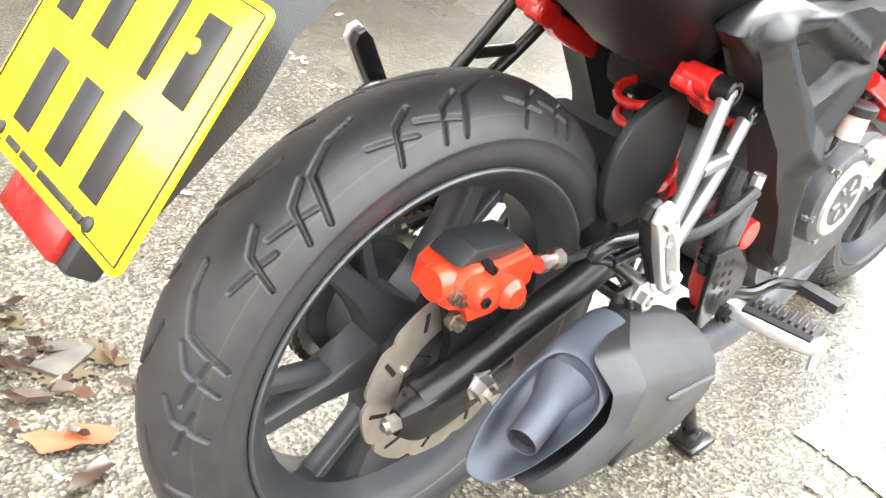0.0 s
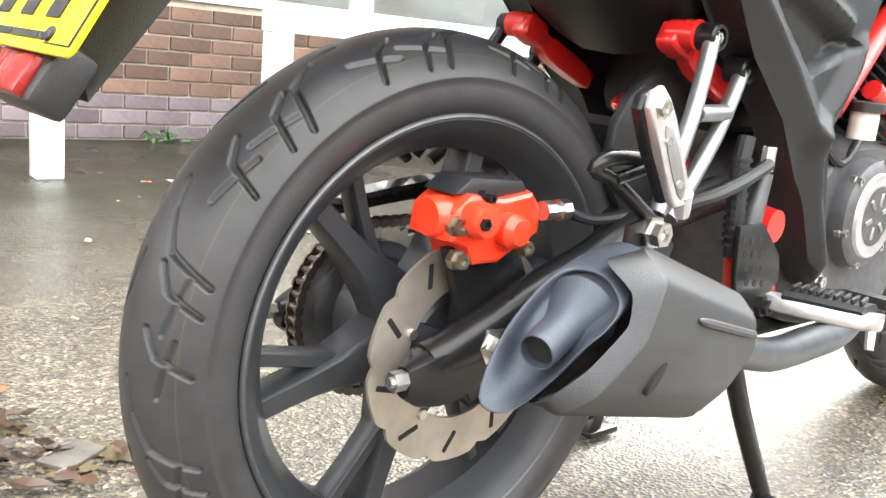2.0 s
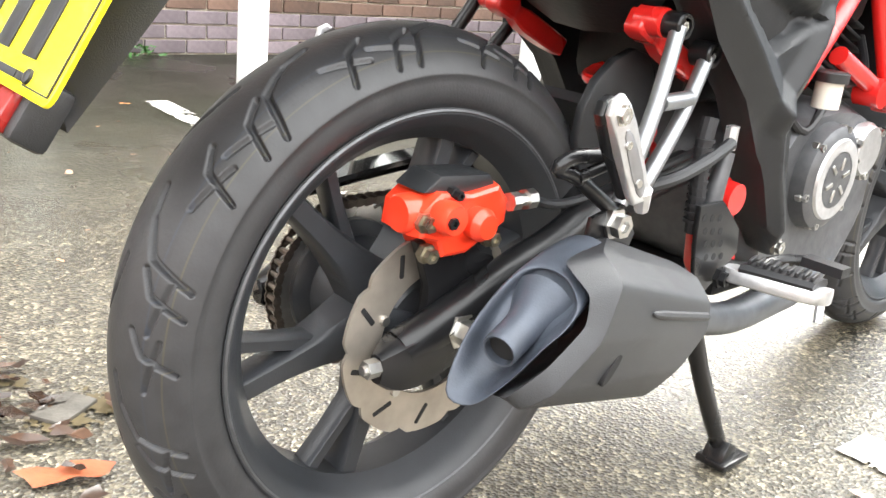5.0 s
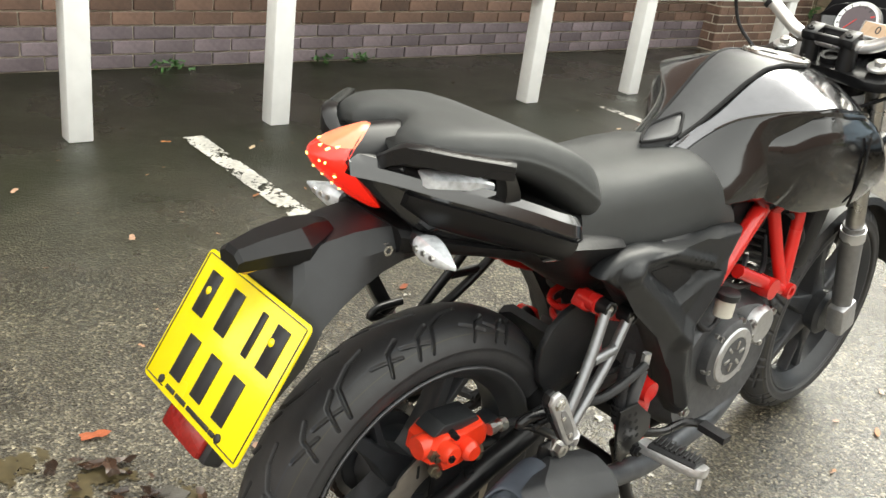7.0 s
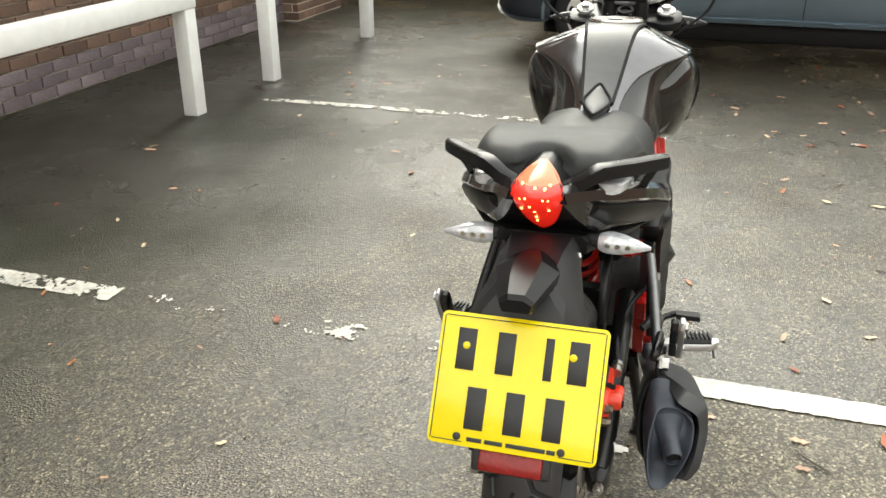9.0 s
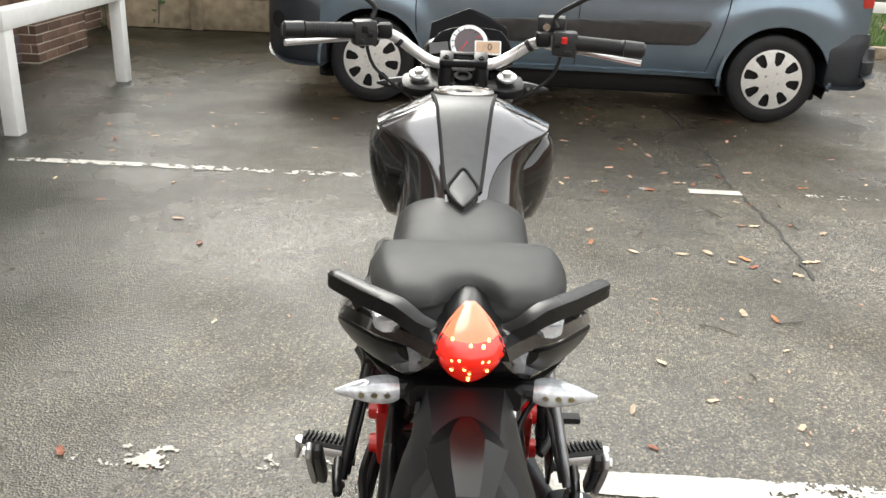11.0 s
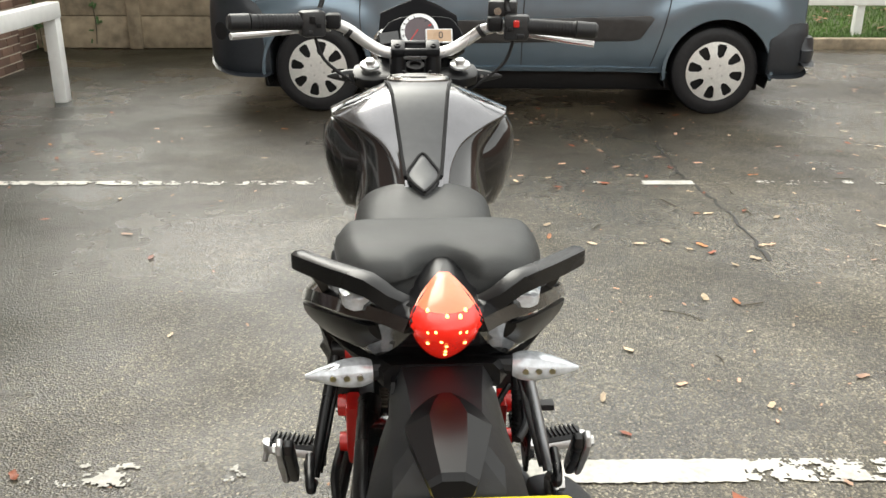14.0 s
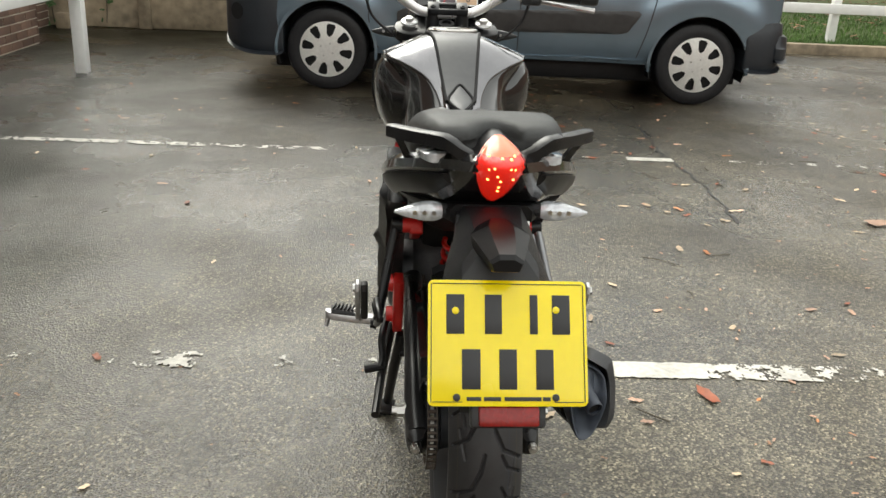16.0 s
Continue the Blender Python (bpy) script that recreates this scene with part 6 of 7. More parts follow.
for s in (1, -1):
    for pts, r in (([(0.142, 0.646, 0.570), (0.124, 0.75, 0.641), (0.110, 0.845, 0.714), (0.112, 0.90, 0.735), (0.10, 1.02, 0.79), (0.06, 1.12, 0.86)], 0.017),
                   ([(0.114, 0.87, 0.725), (0.128, 0.91, 0.63), (0.146, 0.945, 0.538)], 0.013),
                   ([(0.112, 0.985, 0.77), (0.130, 0.97, 0.66), (0.146, 0.95, 0.54)], 0.013),
                   ([(0.132, 0.775, 0.600), (0.142, 0.86, 0.565), (0.148, 0.955, 0.528)], 0.014)):
        bm = tube(pts, r)
        part("frame_tube", bm if s > 0 else flipped(bm), RED, bike, "red trellis frame tube")
    for prof, at in (([(-0.022, 0.017), (0.022, 0.017), (0.022, 0.009), (0.010, 0.009)], (0.146, 0.955, 0.530)), ([(-0.02, 0.022), (0.018, 0.022), (0.018, 0.010)], (0.144, 0.885, 0.548))):
        bm = lathe(prof, at, 18)
        part("frame_boss", bm if s > 0 else flipped(bm), RED, bike, "red engine mounting boss")
    bm = bmesh.new()
    loft([[(0.108 + a * wx, y + b * w * 0.42, z + b * w * 0.9) for a, b in ((-1, -0.8), (-0.8, -1), (0.8, -1), (1, -0.8), (1, 0.8), (0.8, 1), (-0.8, 1), (-1, 0.8))] for y, z, w, wx in ((0.330, 0.638, 0.010, 0.010), (0.336, 0.635, 0.015, 0.014), (0.358, 0.625, 0.015, 0.014), (0.368, 0.618, 0.010, 0.010), (0.385, 0.609, 0.014, 0.011), (0.43, 0.589, 0.014, 0.011), (0.465, 0.575, 0.012, 0.009))], 2, 1, bm=bm)
    lathe([(-0.02, 0.016), (0.012, 0.016), (0.012, 0.008)], (0.125, 0.345, 0.636), 16, bm=bm)
    part("subframe", bm if s > 0 else flipped(bm), RED, bike, "red subframe tubes")
    bm = bmesh.new()
    plate([(0.47, 0.45), (0.53, 0.452), (0.555, 0.40), (0.56, 0.33), (0.52, 0.30), (0.49, 0.34)], 0.125, 0.150, 0.005, bm=bm)
    lathe([(0, 0.022), (0.016, 0.020)], (0.150, 0.520, 0.43), 18, bm=bm)
    lathe([(0, 0.020), (0.016, 0.018)], (0.150, 0.528, 0.345), 18, bm=bm)
    part("footrest_mount", bm if s > 0 else flipped(bm), RED, bike, "red footrest mounting plate")
    # passenger footrest hanger
    bm = bmesh.new()
    tube([(0.152, 0.347, 0.633), (0.170, 0.305, 0.555), (0.188, 0.245, 0.462)], 0.009, bm=bm)
    tube([(0.150, 0.416, 0.605), (0.165, 0.36, 0.535), (0.185, 0.270, 0.455)], 0.009, bm=bm)
    tube([(0.168, 0.316, 0.558), (0.163, 0.375, 0.56)], 0.009, bm=bm)
    # sky light and shade are put into the colours: right silver, left black
    hang = part("peg_hanger", bm if s > 0 else flipped(bm), HANGER if s > 0 else FRAMEBLACK, bike, "dark grey triangular footrest hanger")
    bm = bmesh.new()
    tube([(0.188, 0.235, 0.458), (0.184, 0.175, 0.497), (0.183, 0.150, 0.506), (0.186, 0.168, 0.517), (0.190, 0.222, 0.516)], 0.0075, bm=bm)
    tube([(0.188, 0.175, 0.497), (0.194, 0.215, 0.51)], 0.006, bm=bm)
    part("heel_guard", bm if s > 0 else flipped(bm), FRAMEBLACK, hang, "black heel guard")
    for y, z, x in ((0.350, 0.635, 0.150), (0.416, 0.605, 0.150)):
        bm = lathe([(-0.016, 0.0145), (0.008, 0.0145), (0.010, 0.0130), (0.010, 0.0095), (0.004, 0.009)], (x, y, z), 20)
        collar = part("collar", bm if s > 0 else flipped(bm), FRAMEBLACK, hang, "black bolt collar")
        part("bolt", hexbolt((s * (x + 0.005), y, z), "x", 0.006, 0.004 * s), STEEL, hang)
    # folded pillion peg
    def slim(pts, f=0.80):
        """Draws an outline in towards the peg's long axis."""
        out = []
        for y, z in pts:
            a, b = (y - 0.190) * 0.47 - (z - 0.532) * 0.88, (y - 0.190) * 0.88 + (z - 0.532) * 0.47
            out.append((0.192 + a * 0.47 + b * f * 0.88, 0.531 - a * 0.88 + b * f * 0.47))
        return out
    bm = plate(slim([(0.146, 0.564), (0.151, 0.579), (0.166, 0.586), (0.180, 0.577), (0.190, 0.561), (0.234, 0.493), (0.229, 0.482), (0.205, 0.477), (0.196, 0.486), (0.170, 0.527)]), 0.222, 0.232, 0.0035, seg=3)
    peg = part("pillion_peg", bm if s > 0 else flipped(bm), ALLOY, bike, "cast alloy pillion peg, folded up", angle=40)
    # darker plate, slightly proud: the recess's shade put into its colour
    bm = plate(slim([(0.172, 0.545), (0.186, 0.549), (0.219, 0.497), (0.205, 0.490)]), 0.229, 0.2330, 0.001, k=3)
    part("peg_recess_tone", bm if s > 0 else flipped(bm), mat("peg_recess_tone", (0.28, 0.28, 0.29), 0.45, metal=0.8), peg, "darker panel for the shaded recess in the peg")
    for y, z in ((0.182, 0.538), (0.207, 0.500)):
        bm = lathe([(0.231, 0.0045), (0.235, 0.004)], (0, y, z), 10)
        part("peg_screw", bm if s > 0 else flipped(bm), STEEL, peg)
    bm = plate(slim([(0.148, 0.562), (0.154, 0.576), (0.167, 0.582), (0.18, 0.573), (0.230, 0.493), (0.222, 0.482), (0.205, 0.479), (0.172, 0.525)]), 0.207, 0.221, 0.004)
    part("peg_back", bm if s > 0 else flipped(bm), FRAMEBLACK, peg, "black peg backing")
    part("peg_bolt", hexbolt((s * 0.233, 0.168, 0.566), "x", 0.008, 0.004 * s), STEEL, peg)
    bm = tube([(0.226, 0.226, 0.49), (0.222, 0.236, 0.468)], [0.010, 0.007], seg=8)
    part("peg_clevis", bm if s > 0 else flipped(bm), ALLOY, peg)
    # frame side cover
    out_line = [(0.30, 0.700), (0.322, 0.718), (0.36, 0.729), (0.409, 0.733), (0.49, 0.716), (0.567, 0.708), (0.63, 0.722), (0.688, 0.720), (0.664, 0.664), (0.625, 0.612), (0.604, 0.575), (0.598, 0.540), (0.597, 0.505), (0.608, 0.465), (0.640, 0.412), (0.664, 0.36), (0.655, 0.332), (0.625, 0.345), (0.594, 0.385), (0.546, 0.472), (0.484, 0.555), (0.412, 0.630), (0.350, 0.674)]
    bm = plate(out_line, 0.128, 0.170, 0.014, seg=3)
    sculpt(bm, 0.165, cover_relief)
    cover = part("side_cover", bm if s > 0 else flipped(bm), COVER, bike, "matt grey-black frame side cover", angle=50)
    bm = plate([(0.450, 0.676), (0.498, 0.677), (0.578, 0.645), (0.574, 0.633), (0.543, 0.616), (0.466, 0.662)], 0.140, 0.1508, 0.0006)
    part("mesh_inset", bm if s > 0 else flipped(bm), mat("dark_mesh", (0.010, 0.010, 0.011), 0.6, scale=300, vary=0.5, bump=0.8, bscale=600), cover, "dark mesh inset")
    part("cover_bolt", hexbolt((s * 0.174, 0.641, 0.352), "x", 0.009, 0.006 * s), STEEL, cover)
    # black disc painted for the shade in this hole
    part("cover_hole", lathe([(-0.003, 0.013), (0.0035, 0.013)], (s * 0.171, 0.607, 0.425), 20), SEAM, cover)

# lower rear: rearset, brake pedal, cylinder, footrests
hold = part("heel_plate", plate([(0.404, 0.441), (0.455, 0.441), (0.475, 0.424), (0.504, 0.400), (0.511, 0.369), (0.478, 0.345), (0.445, 0.322), (0.425, 0.335), (0.412, 0.39)], 0.180, 0.186, 0.002), FRAMEBLACK, bike, "black drilled heel plate")
# flat black discs for the shade in the drilled holes
for y, z in [(0.418 + 0.017 * i + 0.007 * j, 0.425 - 0.017 * j - 0.002 * i) for j in range(4) for i in range(3)]:
    part("hole", lathe([(-0.001, 0.0045), (0.0064, 0.0045)], (0.180, y, z), 10), SEAM, hold)
for s in (1, -1):
    fr = loft([[(s * x, 0.486 + (x - 0.2) * 0.22 + b * wy, z + c * 0.009) for b, c in ((-1, -0.6), (-0.8, 1), (0.8, 1), (1, -0.6), (0.5, -1), (-0.5, -1))] for x, z, wy in ((0.192, 0.350, 0.012), (0.206, 0.350, 0.017), (0.28, 0.351, 0.019), (0.304, 0.353, 0.015), (0.310, 0.354, 0.007))], 2, 2)
    foot = part("rider_footrest", fr, ALLOY, bike, "alloy footrest with ribbed rubber")
    part("footrest_rubber", loft([[(s * x, 0.488 + (x - 0.2) * 0.22 + b * 0.016, z + 0.013 + c * 0.006) for b, c in ((-1, -1), (-0.9, 0.8), (0.9, 0.8), (1, -1))] for x, z in ((0.212, 0.350), (0.218, 0.351), (0.29, 0.352), (0.296, 0.352))], 1, 2), RUBBER, foot, "ribbed black rubber")
    for i in range(9):
        part("rib", box((0.004, 0.03, 0.005), (s * (0.218 + i * 0.0088), 0.488 + (0.018 + i * 0.0088) * 0.22, 0.3735), (0, 0, s * 12), 0.001), RUBBER, foot)
    part("feeler", tube([(s * 0.302, 0.506, 0.350), (s * 0.308, 0.497, 0.325)], [0.006, 0.005], seg=8), ALLOY, foot)
    part("pivot", hexbolt((s * 0.196, 0.470, 0.345), "x", 0.010, 0.007 * s), ENGDARK, foot)
ped = part("brake_pedal", tube([(0.165, 0.52, 0.345), (0.178, 0.57, 0.335), (0.185, 0.63, 0.338), (0.22, 0.655, 0.345)], [0.009, 0.008, 0.008, 0.008], seg=10), FRAMEBLACK, bike, "black rear brake pedal")
part("pedal_tip", loft([[(0.215 + o, 0.640 + b, 0.347 + c) for b, c in ((-0.012, -0.006), (-0.012, 0.007), (0.012, 0.007), (0.012, -0.006))] for o in (0, 0.055)], 1, 1), RUBBER, ped)
lever = part("gear_lever", tube([(-0.16, 0.55, 0.335), (-0.175, 0.49, 0.30), (-0.172, 0.455, 0.262), (-0.178, 0.435, 0.247)], [0.008, 0.009, 0.009, 0.010], seg=10), FRAMEBLACK, bike, "black bent gear lever")
part("lever_tip", tube([(-0.168, 0.442, 0.249), (-0.215, 0.436, 0.243)], [0.010, 0.011], seg=10), RUBBER, lever)
cyl = part("master_cylinder", tube([(0.168, 0.47, 0.495), (0.168, 0.458, 0.44), (0.170, 0.452, 0.40)], [0.009, 0.012, 0.009], seg=12), ENGINE, bike, "grey rear master cylinder")
part("hose_boot", tube([(0.158, 0.435, 0.535), (0.160, 0.428, 0.50), (0.164, 0.428, 0.455), (0.166, 0.432, 0.40)], 0.010, seg=10), RUBBER, cyl, "corrugated rubber hose")
for i in range(11):
    part("hose_ring", lathe([(-0.002, 0.0115), (0.002, 0.0115)], (0.1605 + i * 0.0004, 0.4285, 0.51 - i * 0.0095), 12, "z"), RUBBER, cyl)
part("light_switch", tube([(0.166, 0.474, 0.525), (0.166, 0.474, 0.497)], 0.008, seg=6), BARSILVER, cyl, "white switch fitting")
part("return_pipe", tube([(0.170, 0.470, 0.505), (0.172, 0.42, 0.488), (0.168, 0.37, 0.472), (0.15, 0.34, 0.46)], 0.008, seg=10), PLASTIC, bike, "black hose under the frame")
part("fluid_pot", loft([[(0.158 + 0.018 * math.cos(a), 0.712 + 0.02 * math.sin(a), z) for a in np.linspace(0, 6.283, 8, endpoint=False)] for z in (0.535, 0.54, 0.567, 0.57)], 1, 2), mat("milky_reservoir", (0.6, 0.57, 0.5), 0.35), bike, "milky brake fluid reservoir")
part("fluid_cap", lathe([(0, 0.023), (0.012, 0.023), (0.014, 0.02)], (0.158, 0.712, 0.57), 18, "z"), PLASTIC, bike)

# shock and inner mudguard
part("inner_mudguard", loft([[(x, 0.112 + math.cos(a) * r, 0.308 + math.sin(a) * r) for x, r in ((-0.07, 0.335), (-0.055, 0.345), (0.055, 0.345), (0.07, 0.335), (0.07, 0.318), (0.05, 0.33), (-0.05, 0.33), (-0.07, 0.318))] for a in np.linspace(radians(2), radians(42), 9)], 2, 1), PLASTIC, bike, "black hugger mudguard over the wheel")
shock = part("shock_absorber", tube([(0.0, 0.53, 0.40), (0.0, 0.46, 0.56)], 0.022), ENGDARK, bike, "black damper body")
bm = bmesh.new()
coil = [(0.038 * math.cos(t), 0.525 - t * 0.0024 + 0.038 * math.sin(t) * 0.9, 0.41 + t * 0.0052 + 0.038 * math.sin(t) * 0.42) for t in np.linspace(0, 2 * math.pi * 5, 90)]
tube(coil, 0.0065, k=1, seg=8, bm=bm)
part("spring", bm, RED, shock, "red coil spring")
part("battery_tray", box((0.16, 0.20, 0.10), (0, 0.38, 0.71), (-20, 0, 0), 0.02), ENGDARK, bike)
part("hugger_side", plate([(0.305, 0.50), (0.325, 0.565), (0.385, 0.600), (0.43, 0.575), (0.44, 0.50), (0.40, 0.43), (0.335, 0.44)], 0.062, 0.076, 0.004, k=2), PLASTIC, bike, "black hugger side plate")
part("under_seat", box((0.20, 0.26, 0.09), (0, 0.50, 0.66), (-6, 0, 0), 0.02), ENGDARK, bike)
part("airbox", box((0.19, 0.30, 0.18), (0, 0.62, 0.62), (0, 0, 0), 0.03), ENGDARK, bike)
part("under_tail", loft([sym(-0.02, [(0, 0.80), (0.06, 0.80), (0.07, 0.78), (0.06, 0.765), (0, 0.76)]), sym(0.12, [(0, 0.78), (0.13, 0.78), (0.14, 0.770), (0.10, 0.748), (0, 0.742)]), sym(0.24, [(0, 0.77), (0.15, 0.77), (0.155, 0.75), (0.10, 0.705), (0, 0.695)]), sym(0.38, [(0, 0.74), (0.13, 0.74), (0.13, 0.71), (0.09, 0.63), (0, 0.61)])], 3, 2), ENGDARK, bike)

# ---- engine ----
part("crankcase", loft([[(x, 0.80 + a * wy, 0.40 + b * wz) for a, b in ((-1, -0.5), (-0.95, 0.4), (-0.6, 0.9), (0.2, 1), (0.85, 0.7), (1, 0), (0.8, -0.8), (0.1, -1), (-0.7, -0.95))] for x, wy, wz in ((-0.15, 0.12, 0.10), (-0.12, 0.17, 0.13), (0.12, 0.17, 0.13), (0.14, 0.14, 0.11))], 2, 3), ENGINE, bike, "grey engine crankcase", angle=40)
for i in range(8):
    part("cylinder_fin", box((0.17, 0.15, 0.006), (0, 0.90 - i * 0.004, 0.53 + i * 0.018), (-18, 0, 0), 0.002), ENGDARK, bike, "black cooling fin")
part("cylinder", box((0.12, 0.11, 0.20), (0, 0.89, 0.60), (-18, 0, 0), 0.01), ENGDARK, bike)
part("cylinder_head", box((0.19, 0.16, 0.09), (0, 0.85, 0.70), (-18, 0, 0), 0.02), ENGDARK, bike)
clutch = part("clutch_cover", lathe([(0.0, 0.080), (0.03, 0.079), (0.048, 0.075), (0.054, 0.066), (0.054, 0.046), (0.058, 0.042), (0.058, 0.0)], (0.112, 0.782, 0.430), 40), ENGINE, bike, "round alloy clutch cover", angle=40)
for i in range(6):
    a = 0.3 + i * math.pi / 3
    part("cover_screw", hexbolt((0.157, 0.782 + 0.071 * math.cos(a), 0.430 + 0.071 * math.sin(a)), "x", 0.006, 0.008), STEEL, clutch)
    part("cover_mark", box((0.003, 0.006, 0.018), (0.1708, 0.782 + 0.024 * math.cos(a), 0.430 + 0.024 * math.sin(a)), (math.degrees(a) + 90, 0, 0), 0.001), STEEL, clutch)
part("cover_face", lathe([(0, 0.060), (0.004, 0.058), (0.004, 0.040), (0.002, 0.038), (0.002, 0)], (0.166, 0.782, 0.430), 36), ALLOY, clutch, "bright machined face")
filt = part("filter_cover", lathe([(0.0, 0.043), (0.035, 0.042), (0.045, 0.036), (0.045, 0)], (0.115, 0.893, 0.462), 30), ALLOY, bike, "small round engine cover")
for i in range(3):
    a = 0.7 + i * 2.094
    part("cover_screw", hexbolt((0.155, 0.893 + 0.040 * math.cos(a), 0.462 + 0.040 * math.sin(a)), "x", 0.0065, 0.007), STEEL, filt)
part("sprocket_cover", loft([[(-x, 0.66 + a * w, 0.40 + b * w) for a, b in ((-1, -0.5), (-0.8, 0.6), (0, 1), (1, 0.6), (1, -0.6), (0, -1))] for x, w in ((0.10, 0.09), (0.15, 0.088), (0.16, 0.07))], 2, 3), ENGINE, bike)
for p in ([(0.12, 0.70, 0.60), (0.13, 0.80, 0.56), (0.12, 0.90, 0.57), (0.08, 0.95, 0.62)], [(0.13, 0.66, 0.53), (0.145, 0.70, 0.50), (0.13, 0.78, 0.545), (0.10, 0.86, 0.60)], [(0.10, 0.93, 0.70), (0.13, 0.98, 0.66), (0.12, 1.03, 0.60), (0.06, 1.05, 0.52)]):
    part("cable", tube(p, 0.006, seg=8), RUBBER, bike, "black engine hose")
part("radiator_block", box((0.22, 0.07, 0.2), (0, 1.12, 0.62), (-15, 0, 0), 0.015), ENGDARK, bike)
part("bashplate", box((0.20, 0.30, 0.03), (0, 0.78, 0.265), (0, 0, 0), 0.01), ENGDARK, bike)

# centre stand and side stand
for s in (1, -1):
    bm = tube([(s * 0.125, 0.515, 0.30), (s * 0.142, 0.56, 0.18), (s * 0.155, 0.645, 0.03)], [0.014, 0.013, 0.012], seg=12)
    leg = part("stand_leg", bm, FRAMEBLACK, bike, "black centre stand leg")
    part("stand_foot", box((0.05, 0.07, 0.012), (s * 0.158, 0.655, 0.012), (0, 0, 0), 0.004), FRAMEBLACK, leg)
    part("stand_tread", box((0.035, 0.028, 0.034), (s * 0.158, 0.642, 0.026), (-25, 0, 0), 0.004), FRAMEBLACK, leg)
part("stand_bar", tube([(-0.13, 0.53, 0.24), (0.13, 0.53, 0.24)], 0.012), FRAMEBLACK, bike)
side = part("side_stand", tube([(-0.15, 0.56, 0.30), (-0.172, 0.45, 0.235), (-0.188, 0.30, 0.20)], [0.012, 0.011, 0.010], seg=10), FRAMEBLACK, bike, "folded black side stand")

# ---- front end ----
FORKGREY = mat("silver_grey_fork", (0.28, 0.28, 0.285), 0.4, metal=0.6, scale=60, vary=0.12)
axis_top, axis_low = Vector((0, 1.185, 0.955)), Vector((0, 1.462, 0.30))
for s in (1, -1):
    t0 = axis_top + Vector((s * 0.107, 0, 0))
    t1 = axis_low + Vector((s * 0.098, -0.01, 0.0))
    mid = t0.lerp(t1, 0.60)
    fk = part("fork_leg", tube([t0, mid], 0.0205, seg=20), STEEL, bike, "chromed fork tube")
    part("slider", tube([mid - Vector((0, 0.008, -0.02)), mid, t1], [0.026, 0.026, 0.024], k=2, seg=20), FORKGREY, fk, "grey fork slider")
    part("seal_collar", tube([t0.lerp(t1, 0.58), t0.lerp(t1, 0.62)], 0.029, k=1, seg=20), BARSILVER, fk)
    part("fork_top", lathe([(0, 0.024), (0.005, 0.024), (0.007, 0.021), (0.007, 0.0)], t0 + Vector((0, -0.010, 0.009)), 24, "z", rot=(22, 0, 0)), BARSILVER, fk, "silver fork top cap")
    part("fork_bolt", lathe([(0, 0.012), (0.011, 0.012), (0.012, 0.008)], t0 + Vector((0, -0.012, 0.014)), 6, "z", rot=(22, 0, 0)), STEEL, fk)
    part("axle_lug", box((0.05, 0.07, 0.09), t1 + Vector((s * 0.005, -0.012, 0.02)), (22, 0, 0), 0.014), ALLOY, fk)
part("front_caliper", loft([[(x, 1.40 + a * 0.05, 0.36 + b * 0.045) for a, b in ((-1, -0.6), (-0.6, 0.8), (0.4, 1), (1, 0.3), (0.5, -0.9))] for x in (-0.11, -0.095, -0.06, -0.05)], 2, 2), ENGDARK, bike)
clamp = part("top_clamp", plate([(-0.145, -0.035), (-0.10, -0.05), (-0.04, -0.035), (0.04, -0.035), (0.10, -0.05), (0.145, -0.035), (0.145, 0.02), (0.10, 0.04), (0.05, 0.055), (-0.05, 0.055), (-0.10, 0.04), (-0.145, 0.02)], -0.012, 0.012, 0.005, "z", k=2), FRAMEBLACK, bike, "black top yoke")
clamp.matrix_local = pose(0, 1.185, 0.945, 22, 0, 2)
part("ignition", lathe([(0, 0.022), (0.012, 0.022), (0.012, 0.014), (0.006, 0.012)], (0, 0.0, 0.012), 24, "z"), ENGDARK, clamp, "black ignition switch")
part("lower_yoke", box((0.27, 0.07, 0.035), (0, 1.245, 0.80), (22, 0, 0), 0.012), FRAMEBLACK, bike)

barpts = [(-0.250, 1.100, 1.074), (-0.205, 1.130, 1.072), (-0.160, 1.150, 1.055), (-0.115, 1.160, 1.022), (-0.070, 1.158, 0.999), (0, 1.158, 0.994), (0.070, 1.162, 0.999), (0.115, 1.166, 1.020), (0.160, 1.158, 1.049), (0.205, 1.140, 1.062), (0.250, 1.118, 1.062)]
bars = part("handlebar", tube(barpts, 0.0135, k=4, seg=16), BARSILVER, bike, "silver wide handlebar")
